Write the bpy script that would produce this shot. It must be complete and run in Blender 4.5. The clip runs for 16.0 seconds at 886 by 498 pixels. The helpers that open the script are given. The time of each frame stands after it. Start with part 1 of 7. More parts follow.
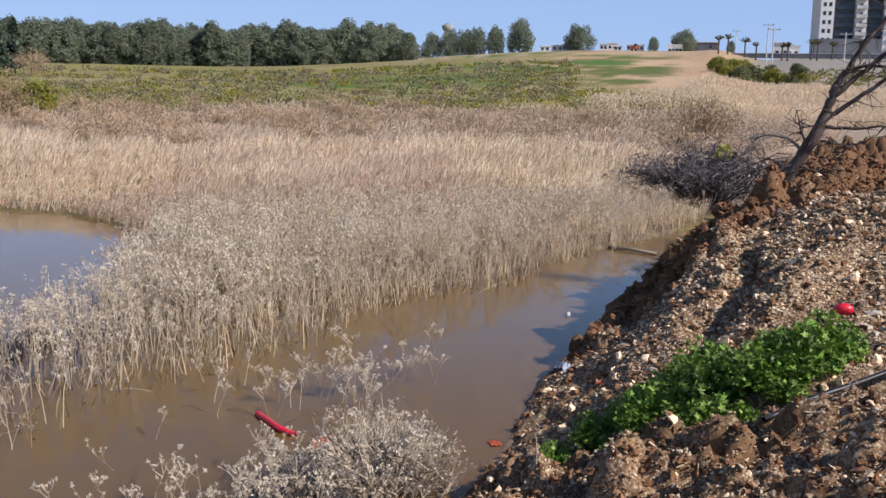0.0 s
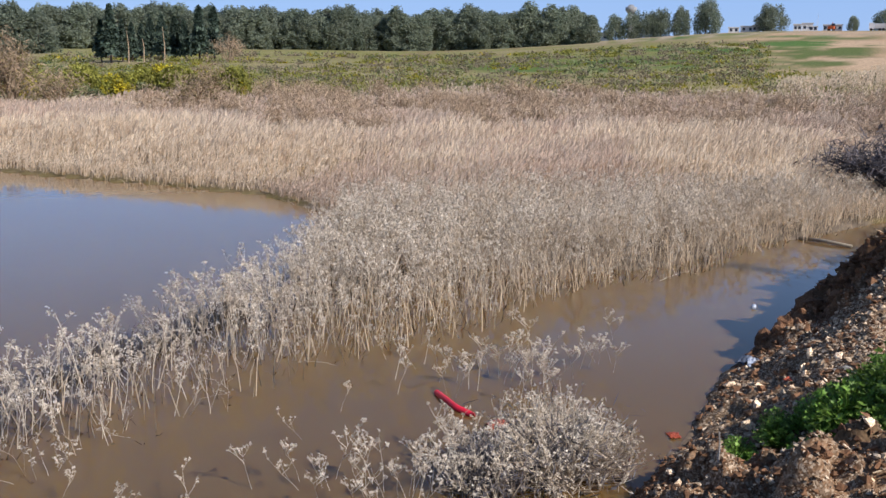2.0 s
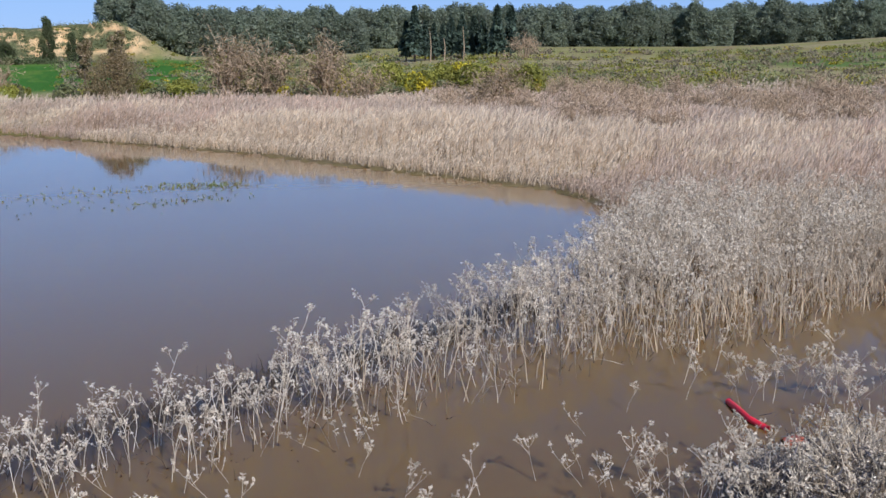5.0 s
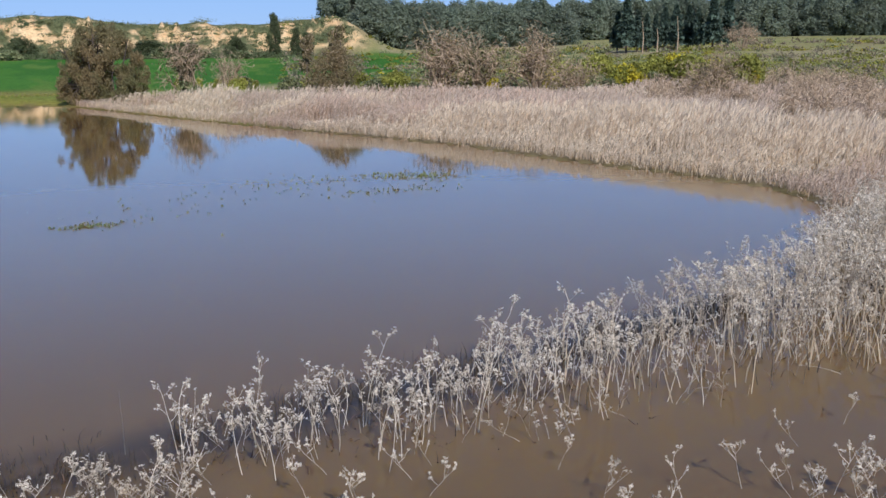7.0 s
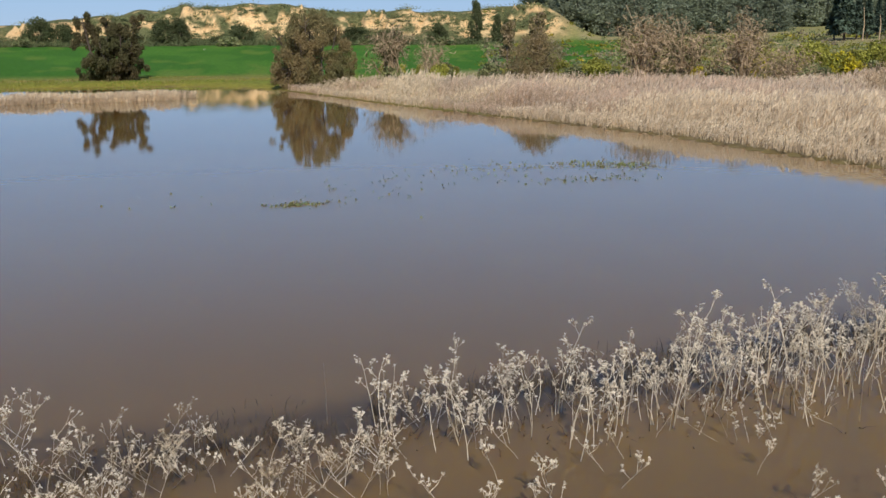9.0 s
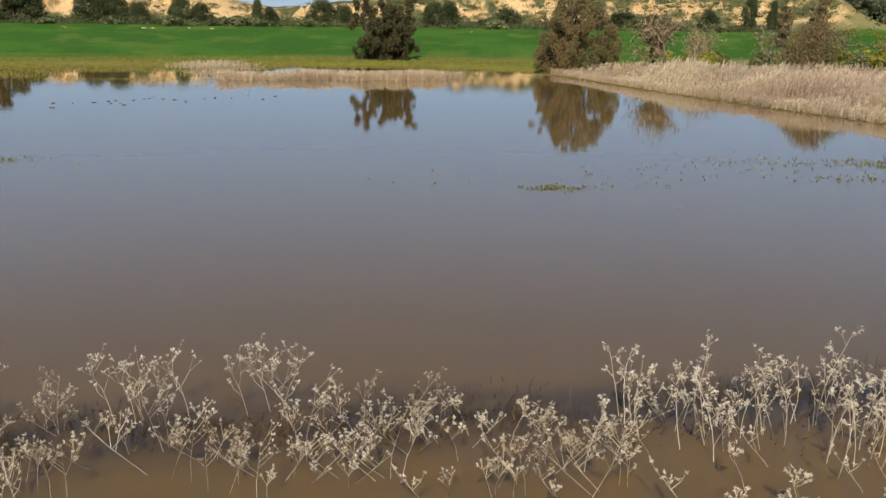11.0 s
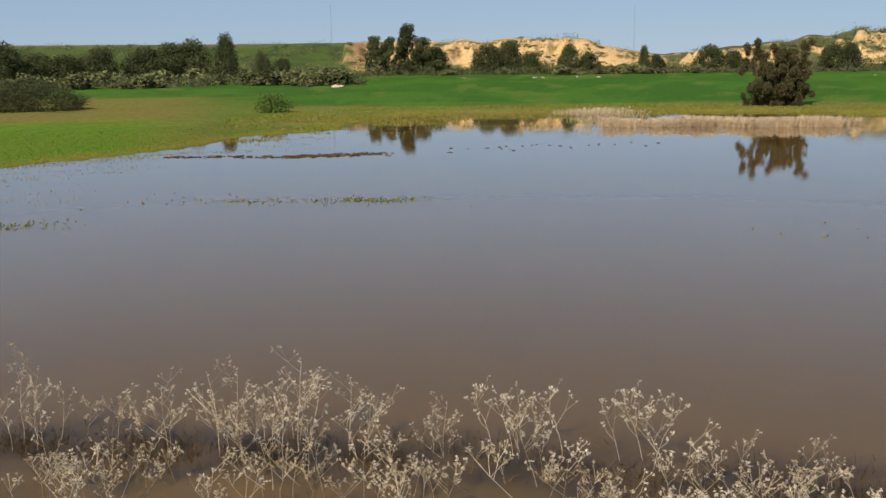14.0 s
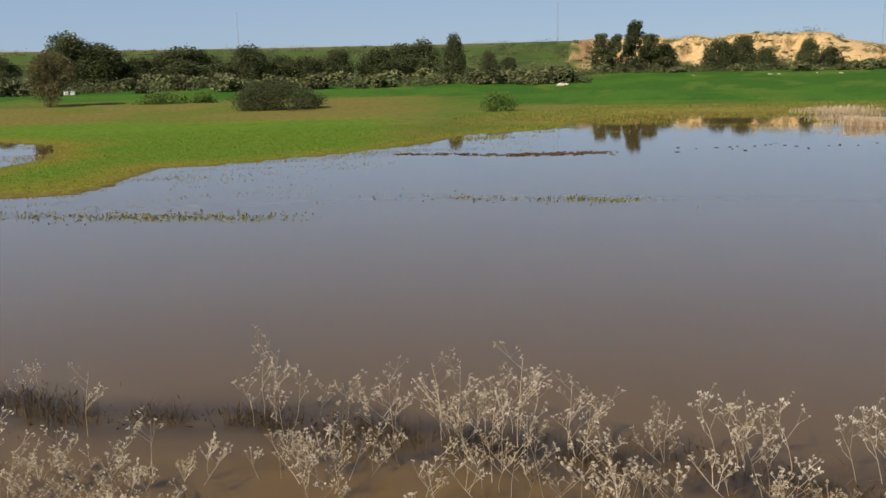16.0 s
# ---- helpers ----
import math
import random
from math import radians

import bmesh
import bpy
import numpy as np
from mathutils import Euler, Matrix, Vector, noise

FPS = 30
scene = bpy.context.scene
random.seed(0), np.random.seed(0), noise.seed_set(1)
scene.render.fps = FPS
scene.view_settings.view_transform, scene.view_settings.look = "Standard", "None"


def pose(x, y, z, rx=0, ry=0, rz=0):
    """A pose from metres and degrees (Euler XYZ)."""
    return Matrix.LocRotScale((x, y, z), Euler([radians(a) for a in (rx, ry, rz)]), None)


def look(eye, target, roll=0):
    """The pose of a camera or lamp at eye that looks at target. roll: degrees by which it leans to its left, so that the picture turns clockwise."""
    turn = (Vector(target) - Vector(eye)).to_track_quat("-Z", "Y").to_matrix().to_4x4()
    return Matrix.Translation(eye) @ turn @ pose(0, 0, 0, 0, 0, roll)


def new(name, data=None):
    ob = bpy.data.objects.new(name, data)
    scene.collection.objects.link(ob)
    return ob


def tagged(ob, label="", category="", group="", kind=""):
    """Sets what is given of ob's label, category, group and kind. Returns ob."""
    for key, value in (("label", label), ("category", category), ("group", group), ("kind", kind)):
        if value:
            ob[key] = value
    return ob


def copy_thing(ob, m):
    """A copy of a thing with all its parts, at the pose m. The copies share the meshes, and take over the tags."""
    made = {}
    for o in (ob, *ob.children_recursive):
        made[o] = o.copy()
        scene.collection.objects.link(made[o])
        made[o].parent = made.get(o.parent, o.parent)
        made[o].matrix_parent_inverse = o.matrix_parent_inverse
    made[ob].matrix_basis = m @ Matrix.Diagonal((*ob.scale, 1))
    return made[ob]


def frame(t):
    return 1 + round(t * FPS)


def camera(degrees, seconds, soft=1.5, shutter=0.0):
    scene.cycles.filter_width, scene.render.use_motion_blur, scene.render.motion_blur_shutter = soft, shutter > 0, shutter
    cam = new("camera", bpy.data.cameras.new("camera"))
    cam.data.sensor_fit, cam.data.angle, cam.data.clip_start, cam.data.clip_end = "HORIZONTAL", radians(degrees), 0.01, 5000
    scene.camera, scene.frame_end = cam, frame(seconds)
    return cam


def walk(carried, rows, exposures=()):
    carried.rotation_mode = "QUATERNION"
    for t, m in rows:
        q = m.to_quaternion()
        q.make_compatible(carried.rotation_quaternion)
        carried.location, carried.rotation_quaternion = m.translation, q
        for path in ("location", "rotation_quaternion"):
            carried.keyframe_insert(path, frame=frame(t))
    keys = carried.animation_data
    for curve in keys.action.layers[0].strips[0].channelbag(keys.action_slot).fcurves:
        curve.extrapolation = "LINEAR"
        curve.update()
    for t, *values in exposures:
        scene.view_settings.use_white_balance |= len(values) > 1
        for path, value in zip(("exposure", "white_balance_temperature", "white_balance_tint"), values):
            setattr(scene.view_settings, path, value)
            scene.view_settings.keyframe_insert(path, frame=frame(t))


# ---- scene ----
# seconds, eye x, y, z, heading, tilt, lean
PATH = [
    (0.0, 0.000, -0.000, 3.200, -46.464, -9.662, 1.002),
    (0.5, -0.006, 0.028, 3.198, -44.426, -10.261, 1.015),
    (1.0, -0.015, 0.031, 3.215, -41.598, -10.571, 1.154),
    (1.5, -0.035, 0.029, 3.204, -38.575, -10.484, 1.113),
    (2.0, -0.052, 0.024, 3.206, -36.067, -10.740, 0.670),
    (2.5, -0.056, 0.037, 3.206, -33.289, -10.679, 0.269),
    (3.0, -0.061, 0.037, 3.193, -30.411, -10.765, 0.203),
    (3.5, -0.071, 0.059, 3.200, -27.331, -11.060, 0.255),
    (4.0, -0.080, 0.072, 3.199, -24.528, -10.989, 0.727),
    (4.2, -0.087, 0.081, 3.194, -23.565, -10.884, 0.750),
    (6.3, -0.123, 0.059, 3.196, -10.631, -11.492, -0.947),
    (6.5, -0.133, 0.057, 3.196, -9.332, -11.446, -0.776),
    (7.0, -0.135, 0.053, 3.206, -7.082, -11.433, -0.390),
    (7.5, -0.150, 0.058, 3.197, -4.818, -11.410, -0.316),
    (8.0, -0.166, 0.050, 3.194, -2.498, -11.866, -0.644),
    (8.5, -0.184, 0.043, 3.200, 0.548, -12.131, -0.358),
    (9.0, -0.206, 0.038, 3.206, 4.326, -12.107, -0.295),
    (11.5, -0.280, 0.033, 3.186, 22.732, -12.758, 0.796),
    (12.0, -0.300, 0.023, 3.191, 26.529, -11.753, 0.667),
    (12.5, -0.290, 0.016, 3.193, 30.903, -11.393, 0.148),
    (13.0, -0.295, 0.004, 3.189, 33.354, -11.007, 0.137),
    (13.5, -0.303, -0.014, 3.194, 37.144, -10.887, -0.021),
    (14.0, -0.296, -0.030, 3.199, 41.312, -10.372, -0.614),
    (14.5, -0.290, -0.029, 3.201, 44.051, -10.463, -0.925),
    (15.0, -0.300, -0.045, 3.199, 47.272, -10.498, -0.436),
    (15.5, -0.305, -0.049, 3.200, 50.635, -10.663, -0.533),
    (16.0, -0.301, -0.083, 3.209, 54.340, -10.274, -1.168),
]
# the clip's own exposure and white balance: seconds, stops, kelvin, tint
EXPOSURES = [(0.0, 0.12, 6250, 18), (2.5, 0.08, 5850, 16), (4.0, 0.03, 5600, 15), (7.0, -0.04, 5550, 14), (9.0, -0.08, 6350, 9), (11.5, -0.12, 7150, 8), (14.0, -0.14, 7400, 9), (16.0, -0.14, 7400, 10)]
cam = camera(48.74, 16.0)
walk(cam, [(t, pose(x, y, z, 90 + tilt, 0, heading) @ pose(0, 0, 0, 0, 0, lean))
           for t, x, y, z, heading, tilt, lean in PATH],
     exposures=EXPOSURES)

# ---- light ----
SUN_AZ, SUN_EL = 194.0, 37.0     # heading towards the sun (counter-clockwise from +Y) and its height
world = bpy.data.worlds.new("sky")
scene.world = world
world.use_nodes = True
wn = world.node_tree.nodes
sky = wn.new("ShaderNodeTexSky")
sky.sky_type = "NISHITA"
sky.sun_disc = False
sky.sun_elevation = radians(SUN_EL)
sky.sun_rotation = radians(-SUN_AZ)
sky.altitude = 1500
sky.air_density = 1.0
sky.dust_density = 0.15
sky.ozone_density = 3.5
wn["Background"].inputs["Strength"].default_value = 0.09
haze = wn.new("ShaderNodeMix")
haze.data_type = "RGBA"
height = wn.new("ShaderNodeSeparateXYZ")           # winter haze, thickest near the horizon
ways = wn.new("ShaderNodeTexCoord")
fade = wn.new("ShaderNodeMapRange")
fade.interpolation_type = "SMOOTHSTEP"
for socket, value in (("From Min", 0.12), ("From Max", 0.34), ("To Min", 0.76), ("To Max", 0.06)):
    fade.inputs[socket].default_value = value
world.node_tree.links.new(ways.outputs["Generated"], height.inputs["Vector"])
world.node_tree.links.new(height.outputs["Z"], fade.inputs["Value"])
world.node_tree.links.new(fade.outputs["Result"], haze.inputs["Factor"])
haze.inputs["B"].default_value = (3.55, 5.45, 8.8, 1)
world.node_tree.links.new(sky.outputs["Color"], haze.inputs["A"])
world.node_tree.links.new(haze.outputs["Result"], wn["Background"].inputs["Color"])
sun = new("sun", bpy.data.lights.new("sun", "SUN"))
sun.data.energy = 5.0
sun.data.angle = radians(0.55)
sun.data.color = (1.0, 0.94, 0.84)
to_sun = Vector((-math.sin(radians(SUN_AZ)) * math.cos(radians(SUN_EL)), math.cos(radians(SUN_AZ)) * math.cos(radians(SUN_EL)), math.sin(radians(SUN_EL))))
sun.matrix_world = look((0, 0, 60), Vector((0, 0, 60)) - to_sun)
scene.view_settings.exposure = 0.0

# ---- small tools ----
rng = np.random.default_rng(7)


def spot(az, r, z=0.0):
    """A place r metres off under heading az (degrees, counter-clockwise from +Y)."""
    return (-math.sin(radians(az)) * r, math.cos(radians(az)) * r, z)


def hash2(ix, iy, seed):
    h = (ix.astype(np.int64) * 374761393 + iy.astype(np.int64) * 668265263 + seed * 1442695041) & 0x7FFFFFFF
    h = ((h ^ (h >> 13)) * 1274126177) & 0x7FFFFFFF
    return ((h ^ (h >> 16)) & 0xFFFF) / 65535.0


def vnoise(x, y, seed=0):
    """Smooth value noise of arrays, -1 to 1."""
    ix, iy = np.floor(x), np.floor(y)
    fx, fy = x - ix, y - iy
    fx, fy = fx * fx * (3 - 2 * fx), fy * fy * (3 - 2 * fy)
    a, b = hash2(ix, iy, seed), hash2(ix + 1, iy, seed)
    c, d = hash2(ix, iy + 1, seed), hash2(ix + 1, iy + 1, seed)
    return 2 * ((a * (1 - fx) + b * fx) * (1 - fy) + (c * (1 - fx) + d * fx) * fy) - 1


def fbm(x, y, seed=0, octaves=4):
    out, amp = 0.0, 0.55
    for k in range(octaves):
        out = out + amp * vnoise(x * 2 ** k + 17.3 * k, y * 2 ** k - 9.1 * k, seed + k)
        amp *= 0.5
    return out


def smooth(a, b, x):
    t = np.clip((x - a) / (b - a), 0, 1)
    return t * t * (3 - 2 * t)


def make_mesh(name, V, F, material, shade_smooth=False):
    """A mesh from arrays: V (n, 3), F (m, k) with one k."""
    V, F = np.asarray(V, np.float32), np.asarray(F, np.int32)
    me = bpy.data.meshes.new(name)
    k = F.shape[1]
    me.vertices.add(len(V))
    me.vertices.foreach_set("co", V.ravel())
    me.loops.add(F.size)
    me.loops.foreach_set("vertex_index", F.ravel())
    me.polygons.add(len(F))
    me.polygons.foreach_set("loop_start", np.arange(0, F.size, k, dtype=np.int32))
    me.update(calc_edges=True)
    me.polygons.foreach_set("use_smooth", np.full(len(F), shade_smooth))
    if material:
        me.materials.append(material)
    return me


class Pile:
    """Gathers triangles."""

    def __init__(self):
        self.V, self.F, self.n = [], [], 0

    def add(self, V, F):
        V, F = np.asarray(V, float), np.asarray(F, int)
        if F.shape[1] == 4:
            F = np.concatenate([F[:, [0, 1, 2]], F[:, [0, 2, 3]]])
        self.V.append(V)
        self.F.append(F + self.n)
        self.n += len(V)
        return self

    def arrays(self):
        return np.concatenate(self.V), np.concatenate(self.F)

    def mesh(self, name, material, shade_smooth=False):
        return make_mesh(name, *self.arrays(), material, shade_smooth)


def part(name, data, parent, label="", at=None):
    """Links a mesh as one part of a thing."""
    ob = new(name, data)
    ob.parent = parent
    if at is not None:
        ob.matrix_basis = at
    return tagged(ob, label)


def tube(points, radii, sides=5, cap=True):
    """A tapered tube along points."""
    P = np.asarray(points, float)
    R = np.broadcast_to(np.asarray(radii, float), (len(P),))
    T = np.gradient(P, axis=0)
    T /= np.linalg.norm(T, axis=1)[:, None] + 1e-9
    up = np.array([0.31, 0.17, 0.93]) if abs(T[0, 2]) < 0.9 else np.array([0.95, 0.2, 0.1])
    A = np.cross(T, up)
    A /= np.linalg.norm(A, axis=1)[:, None] + 1e-9
    B = np.cross(T, A)
    ang = np.arange(sides) * 2 * np.pi / sides
    V = (P[:, None] + R[:, None, None] * (np.cos(ang)[None, :, None] * A[:, None] + np.sin(ang)[None, :, None] * B[:, None])).reshape(-1, 3)
    F = []
    for i in range(len(P) - 1):
        for j in range(sides):
            k = (j + 1) % sides
            F.append((i * sides + j, i * sides + k, (i + 1) * sides + k, (i + 1) * sides + j))
    F = np.array(F)
    F = np.concatenate([F[:, [0, 1, 2]], F[:, [0, 2, 3]]])
    if cap:
        e = (len(P) - 1) * sides
        F = np.concatenate([F, [[e, e + j, e + j + 1] for j in range(1, sides - 1)], [[0, j + 1, j] for j in range(1, sides - 1)]])
    return V, F


def box(x0, y0, z0, x1, y1, z1):
    V = [(x, y, z) for z in (z0, z1) for y in (y0, y1) for x in (x0, x1)]
    F = [(0, 2, 3, 1), (4, 5, 7, 6), (0, 1, 5, 4), (2, 6, 7, 3), (0, 4, 6, 2), (1, 3, 7, 5)]
    return np.array(V, float), np.array(F)


def turned(V, m):
    M = np.array(m)
    return np.asarray(V) @ M[:3, :3].T + M[:3, 3]


def ribbons(base, height, width, lean, curl, r=rng):
    """Blades of grass or reed: three triangles each, bent over by lean."""
    n = len(base)
    a = r.uniform(0, np.pi, n)
    side = np.stack([np.cos(a), np.sin(a), np.zeros(n)], 1) * (width * 0.5)[:, None]
    up = np.zeros((n, 3))
    up[:, 2] = height
    bend = np.concatenate([lean, np.zeros((n, 1))], 1)
    mid = base + up * 0.55 + bend * 0.3
    tip = base + up * (1 - curl)[:, None] + bend
    V = np.stack([base - side, base + side, mid - side * 0.8, mid + side * 0.8, tip], 1).reshape(-1, 3)
    i = np.arange(n)[:, None] * 5
    F = np.concatenate([i + [0, 1, 3], i + [0, 3, 2], i + [2, 3, 4]])
    return V, F


def leaves(points, size, r=rng, long=1.5, droop=0.0):
    """Folded leaf clumps with random turn at the points."""
    n = len(points)
    d = r.normal(size=(n, 3))
    d[:, 2] -= droop
    d /= np.linalg.norm(d, axis=1)[:, None]
    e = np.cross(d, r.normal(size=(n, 3)))
    e /= np.linalg.norm(e, axis=1)[:, None] + 1e-9
    f = np.cross(d, e)
    s = (size * r.uniform(0.6, 1.35, n))[:, None]
    V = np.stack([points - d * s * long * 0.5, points + e * s * 0.5 + f * s * 0.12, points + d * s * long * 0.5, points - e * s * 0.5 + f * s * 0.12], 1).reshape(-1, 3)
    i = np.arange(n)[:, None] * 4
    return V, np.concatenate([i + [0, 1, 2], i + [0, 2, 3]])


# ---- materials ----
def material(name, colour, rough=0.8, vary=0.25, scale=6.0, fine=60.0, bump=0.3, other=None, island=0.0, thing=0.0, metal=0.0, attr=False, spec=0.3, translucent=0.0):
    """A surface whose colour wanders at two scales; other: a second tint in the large patches; island: spread from piece to piece."""
    m = bpy.data.materials.new(name)
    m.use_nodes = True
    t = m.node_tree
    N, L = t.nodes, t.links
    b = N["Principled BSDF"]
    b.inputs["Roughness"].default_value = rough
    b.inputs["Metallic"].default_value = metal
    b.inputs["Specular IOR Level"].default_value = spec
    co = N.new("ShaderNodeTexCoord")
    big, small = N.new("ShaderNodeTexNoise"), N.new("ShaderNodeTexNoise")
    for node, sc in ((big, scale), (small, fine)):
        node.inputs["Scale"].default_value = sc
        node.inputs["Detail"].default_value = 5
        L.new(co.outputs["Object"], node.inputs["Vector"])
    if attr:
        src = N.new("ShaderNodeAttribute")
        src.attribute_name = "soil"
        base = src.outputs["Color"]
    else:
        mix = N.new("ShaderNodeMix")
        mix.data_type = "RGBA"
        mix.inputs["A"].default_value = (*colour, 1)
        mix.inputs["B"].default_value = (*(other or [c * 0.7 for c in colour]), 1)
        ramp = N.new("ShaderNodeMapRange")
        ramp.inputs["From Min"].default_value, ramp.inputs["From Max"].default_value = 0.38, 0.62
        L.new(big.outputs["Fac"], ramp.inputs["Value"])
        L.new(ramp.outputs["Result"], mix.inputs["Factor"])
        base = mix.outputs["Result"]
    hsv = N.new("ShaderNodeHueSaturation")
    L.new(base, hsv.inputs["Color"])
    val = N.new("ShaderNodeMapRange")
    val.inputs["From Min"].default_value, val.inputs["From Max"].default_value = 0.3, 0.7
    val.inputs["To Min"].default_value, val.inputs["To Max"].default_value = 1 - vary, 1 + vary
    L.new(small.outputs["Fac"], val.inputs["Value"])
    out = val.outputs["Result"]
    for on, kind, sock in ((island, "ShaderNodeNewGeometry", "Random Per Island"), (thing, "ShaderNodeObjectInfo", "Random")):
        if on:
            g = N.new(kind)
            mr = N.new("ShaderNodeMapRange")
            mr.inputs["To Min"].default_value, mr.inputs["To Max"].default_value = 1 - on, 1 + on
            L.new(g.outputs[sock], mr.inputs["Value"])
            mul = N.new("ShaderNodeMath")
            mul.operation = "MULTIPLY"
            L.new(out, mul.inputs[0])
            L.new(mr.outputs["Result"], mul.inputs[1])
            out = mul.outputs[0]
    L.new(out, hsv.inputs["Value"])
    L.new(hsv.outputs["Color"], b.inputs["Base Color"])
    if bump:
        bp = N.new("ShaderNodeBump")
        bp.inputs["Strength"].default_value = bump
        bp.inputs["Distance"].default_value = 0.3 / fine
        L.new(small.outputs["Fac"], bp.inputs["Height"])
        L.new(bp.outputs["Normal"], b.inputs["Normal"])
    if translucent:
        tr = N.new("ShaderNodeBsdfTranslucent")
        L.new(hsv.outputs["Color"], tr.inputs["Color"])
        ms = N.new("ShaderNodeMixShader")
        ms.inputs["Fac"].default_value = translucent
        L.new(b.outputs["BSDF"], ms.inputs[1])
        L.new(tr.outputs["BSDF"], ms.inputs[2])
        L.new(ms.outputs["Shader"], N["Material Output"].inputs["Surface"])
    return m


M_GROUND = material("ground_soil", (0.2, 0.15, 0.1), 0.95, 0.3, 0.4, 3.0, 0.5, attr=True, spec=0.1)
M_HEAP = material("heap_soil", (0.2, 0.13, 0.08), 0.95, 0.45, 3.0, 45.0, 0.8, attr=True, spec=0.15)
M_REED = material("dry_reed", (0.75, 0.59, 0.40), 0.7, 0.12, 0.35, 8.0, 0, (0.64, 0.51, 0.36), island=0.22, translucent=0.4)
M_REED_RED = material("russet_reed", (0.60, 0.43, 0.30), 0.75, 0.15, 0.5, 8.0, 0, (0.52, 0.40, 0.30), island=0.22, translucent=0.4)
M_PLUME = material("reed_plume", (0.88, 0.73, 0.53), 0.85, 0.12, 0.4, 20.0, 0, (0.74, 0.60, 0.43), island=0.14, translucent=0.35)
M_PLUME_RED = material("russet_plume", (0.72, 0.54, 0.40), 0.85, 0.12, 0.4, 20.0, 0, (0.62, 0.50, 0.38), island=0.18, translucent=0.35)
M_BASE = material("reed_foot", (0.44, 0.31, 0.14), 0.85, 0.15, 0.6, 8.0, 0, (0.32, 0.215, 0.095), island=0.3, translucent=0.2)
M_STEM = material("weed_stem", (0.69, 0.59, 0.45), 0.75, 0.15, 3.0, 50.0, 0, (0.34, 0.265, 0.18), island=0.3)
M_HEAD = material("weed_seed_head", (0.80, 0.71, 0.57), 0.8, 0.15, 2.0, 60.0, 0, (0.54, 0.45, 0.34), island=0.35, translucent=0.15)
M_HEADB = material("weed_seed_head_brown", (0.71, 0.63, 0.51), 0.8, 0.15, 2.0, 60.0, 0, (0.44, 0.35, 0.24), island=0.45, translucent=0.15)
M_STEMB = material("brown_weed_stem", (0.60, 0.51, 0.39), 0.75, 0.15, 3.0, 50.0, 0, (0.30, 0.23, 0.15), island=0.3)
M_BARK = material("bark", (0.13, 0.10, 0.08), 0.9, 0.35, 4.0, 40.0, 0.7, (0.08, 0.06, 0.05))
M_DEADBARK = material("dead_bark", (0.075, 0.055, 0.045), 0.85, 0.4, 5.0, 45.0, 0.8, (0.15, 0.12, 0.10))
M_PALEBARK = material("pale_bark", (0.40, 0.36, 0.31), 0.85, 0.3, 5.0, 30.0, 0.5)
M_EUCA = material("eucalypt_leaf", (0.29, 0.32, 0.225), 0.6, 0.12, 0.25, 3.0, 0, (0.21, 0.25, 0.175), island=0.08, thing=0.15, translucent=0.52)
M_CONE = material("conifer_leaf", (0.075, 0.105, 0.070), 0.65, 0.2, 0.5, 4.0, 0, (0.035, 0.055, 0.040), island=0.35, thing=0.15, translucent=0.1)
M_TAMA = material("tamarisk_leaf", (0.30, 0.225, 0.11), 0.75, 0.2, 0.45, 5.0, 0, (0.20, 0.185, 0.08), island=0.14, thing=0.15, translucent=0.5)
M_TAMAG = material("tamarisk_green_leaf", (0.145, 0.145, 0.062), 0.7, 0.2, 0.5, 5.0, 0, (0.17, 0.13, 0.065), island=0.14, thing=0.15, translucent=0.5)
M_TWIG = material("grey_brown_twig", (0.44, 0.32, 0.205), 0.85, 0.2, 1.0, 20.0, 0, (0.31, 0.23, 0.145), island=0.35)
M_SHRUB = material("shrub_leaf", (0.22, 0.22, 0.095), 0.7, 0.2, 0.6, 4.0, 0, (0.085, 0.115, 0.052), island=0.35, thing=0.35, translucent=0.2)
M_GREEN = material("bright_shrub_leaf", (0.33, 0.335, 0.065), 0.6, 0.2, 0.6, 5.0, 0, (0.28, 0.26, 0.045), island=0.2, thing=0.3, translucent=0.35)
M_YELLOW = material("yellow_shrub_leaf", (0.55, 0.44, 0.02), 0.65, 0.2, 0.8, 5.0, 0, (0.32, 0.29, 0.03), island=0.4, thing=0.3, translucent=0.25)
M_GRASS = material("wet_grass", (0.15, 0.285, 0.026), 0.6, 0.15, 0.15, 6.0, 0, (0.29, 0.265, 0.045), island=0.14, translucent=0.5)
M_OLIVE = material("drowned_grass", (0.26, 0.25, 0.05), 0.7, 0.15, 0.2, 6.0, 0, (0.30, 0.23, 0.08), island=0.4, translucent=0.2)
M_POND = material("pondweed", (0.16, 0.205, 0.075), 0.6, 0.2, 1.0, 20.0, 0, (0.22, 0.19, 0.08), island=0.4, translucent=0.2)
M_MALLOW = material("mallow_leaf", (0.12, 0.23, 0.03), 0.5, 0.2, 3.0, 40.0, 0.2, (0.21, 0.32, 0.06), island=0.55, thing=0.35, translucent=0.3, spec=0.4)
M_STONE = material("gravel_stone", (0.90, 0.71, 0.48), 0.85, 0.25, 8.0, 80.0, 0.3, (0.36, 0.22, 0.115), island=0.45, thing=0.4)
M_CLOD = material("earth_clod", (0.20, 0.105, 0.052), 0.95, 0.35, 8.0, 60.0, 0.9, (0.13, 0.066, 0.034), island=0.35, thing=0.3)
M_STRAW = material("straw", (0.55, 0.42, 0.26), 0.8, 0.25, 8.0, 60.0, 0.3, island=0.3)
M_MUD = material("wet_mud", (0.14, 0.085, 0.05), 0.85, 0.3, 6.0, 50.0, 0.6, (0.06, 0.042, 0.026), island=0.3, spec=0.12)
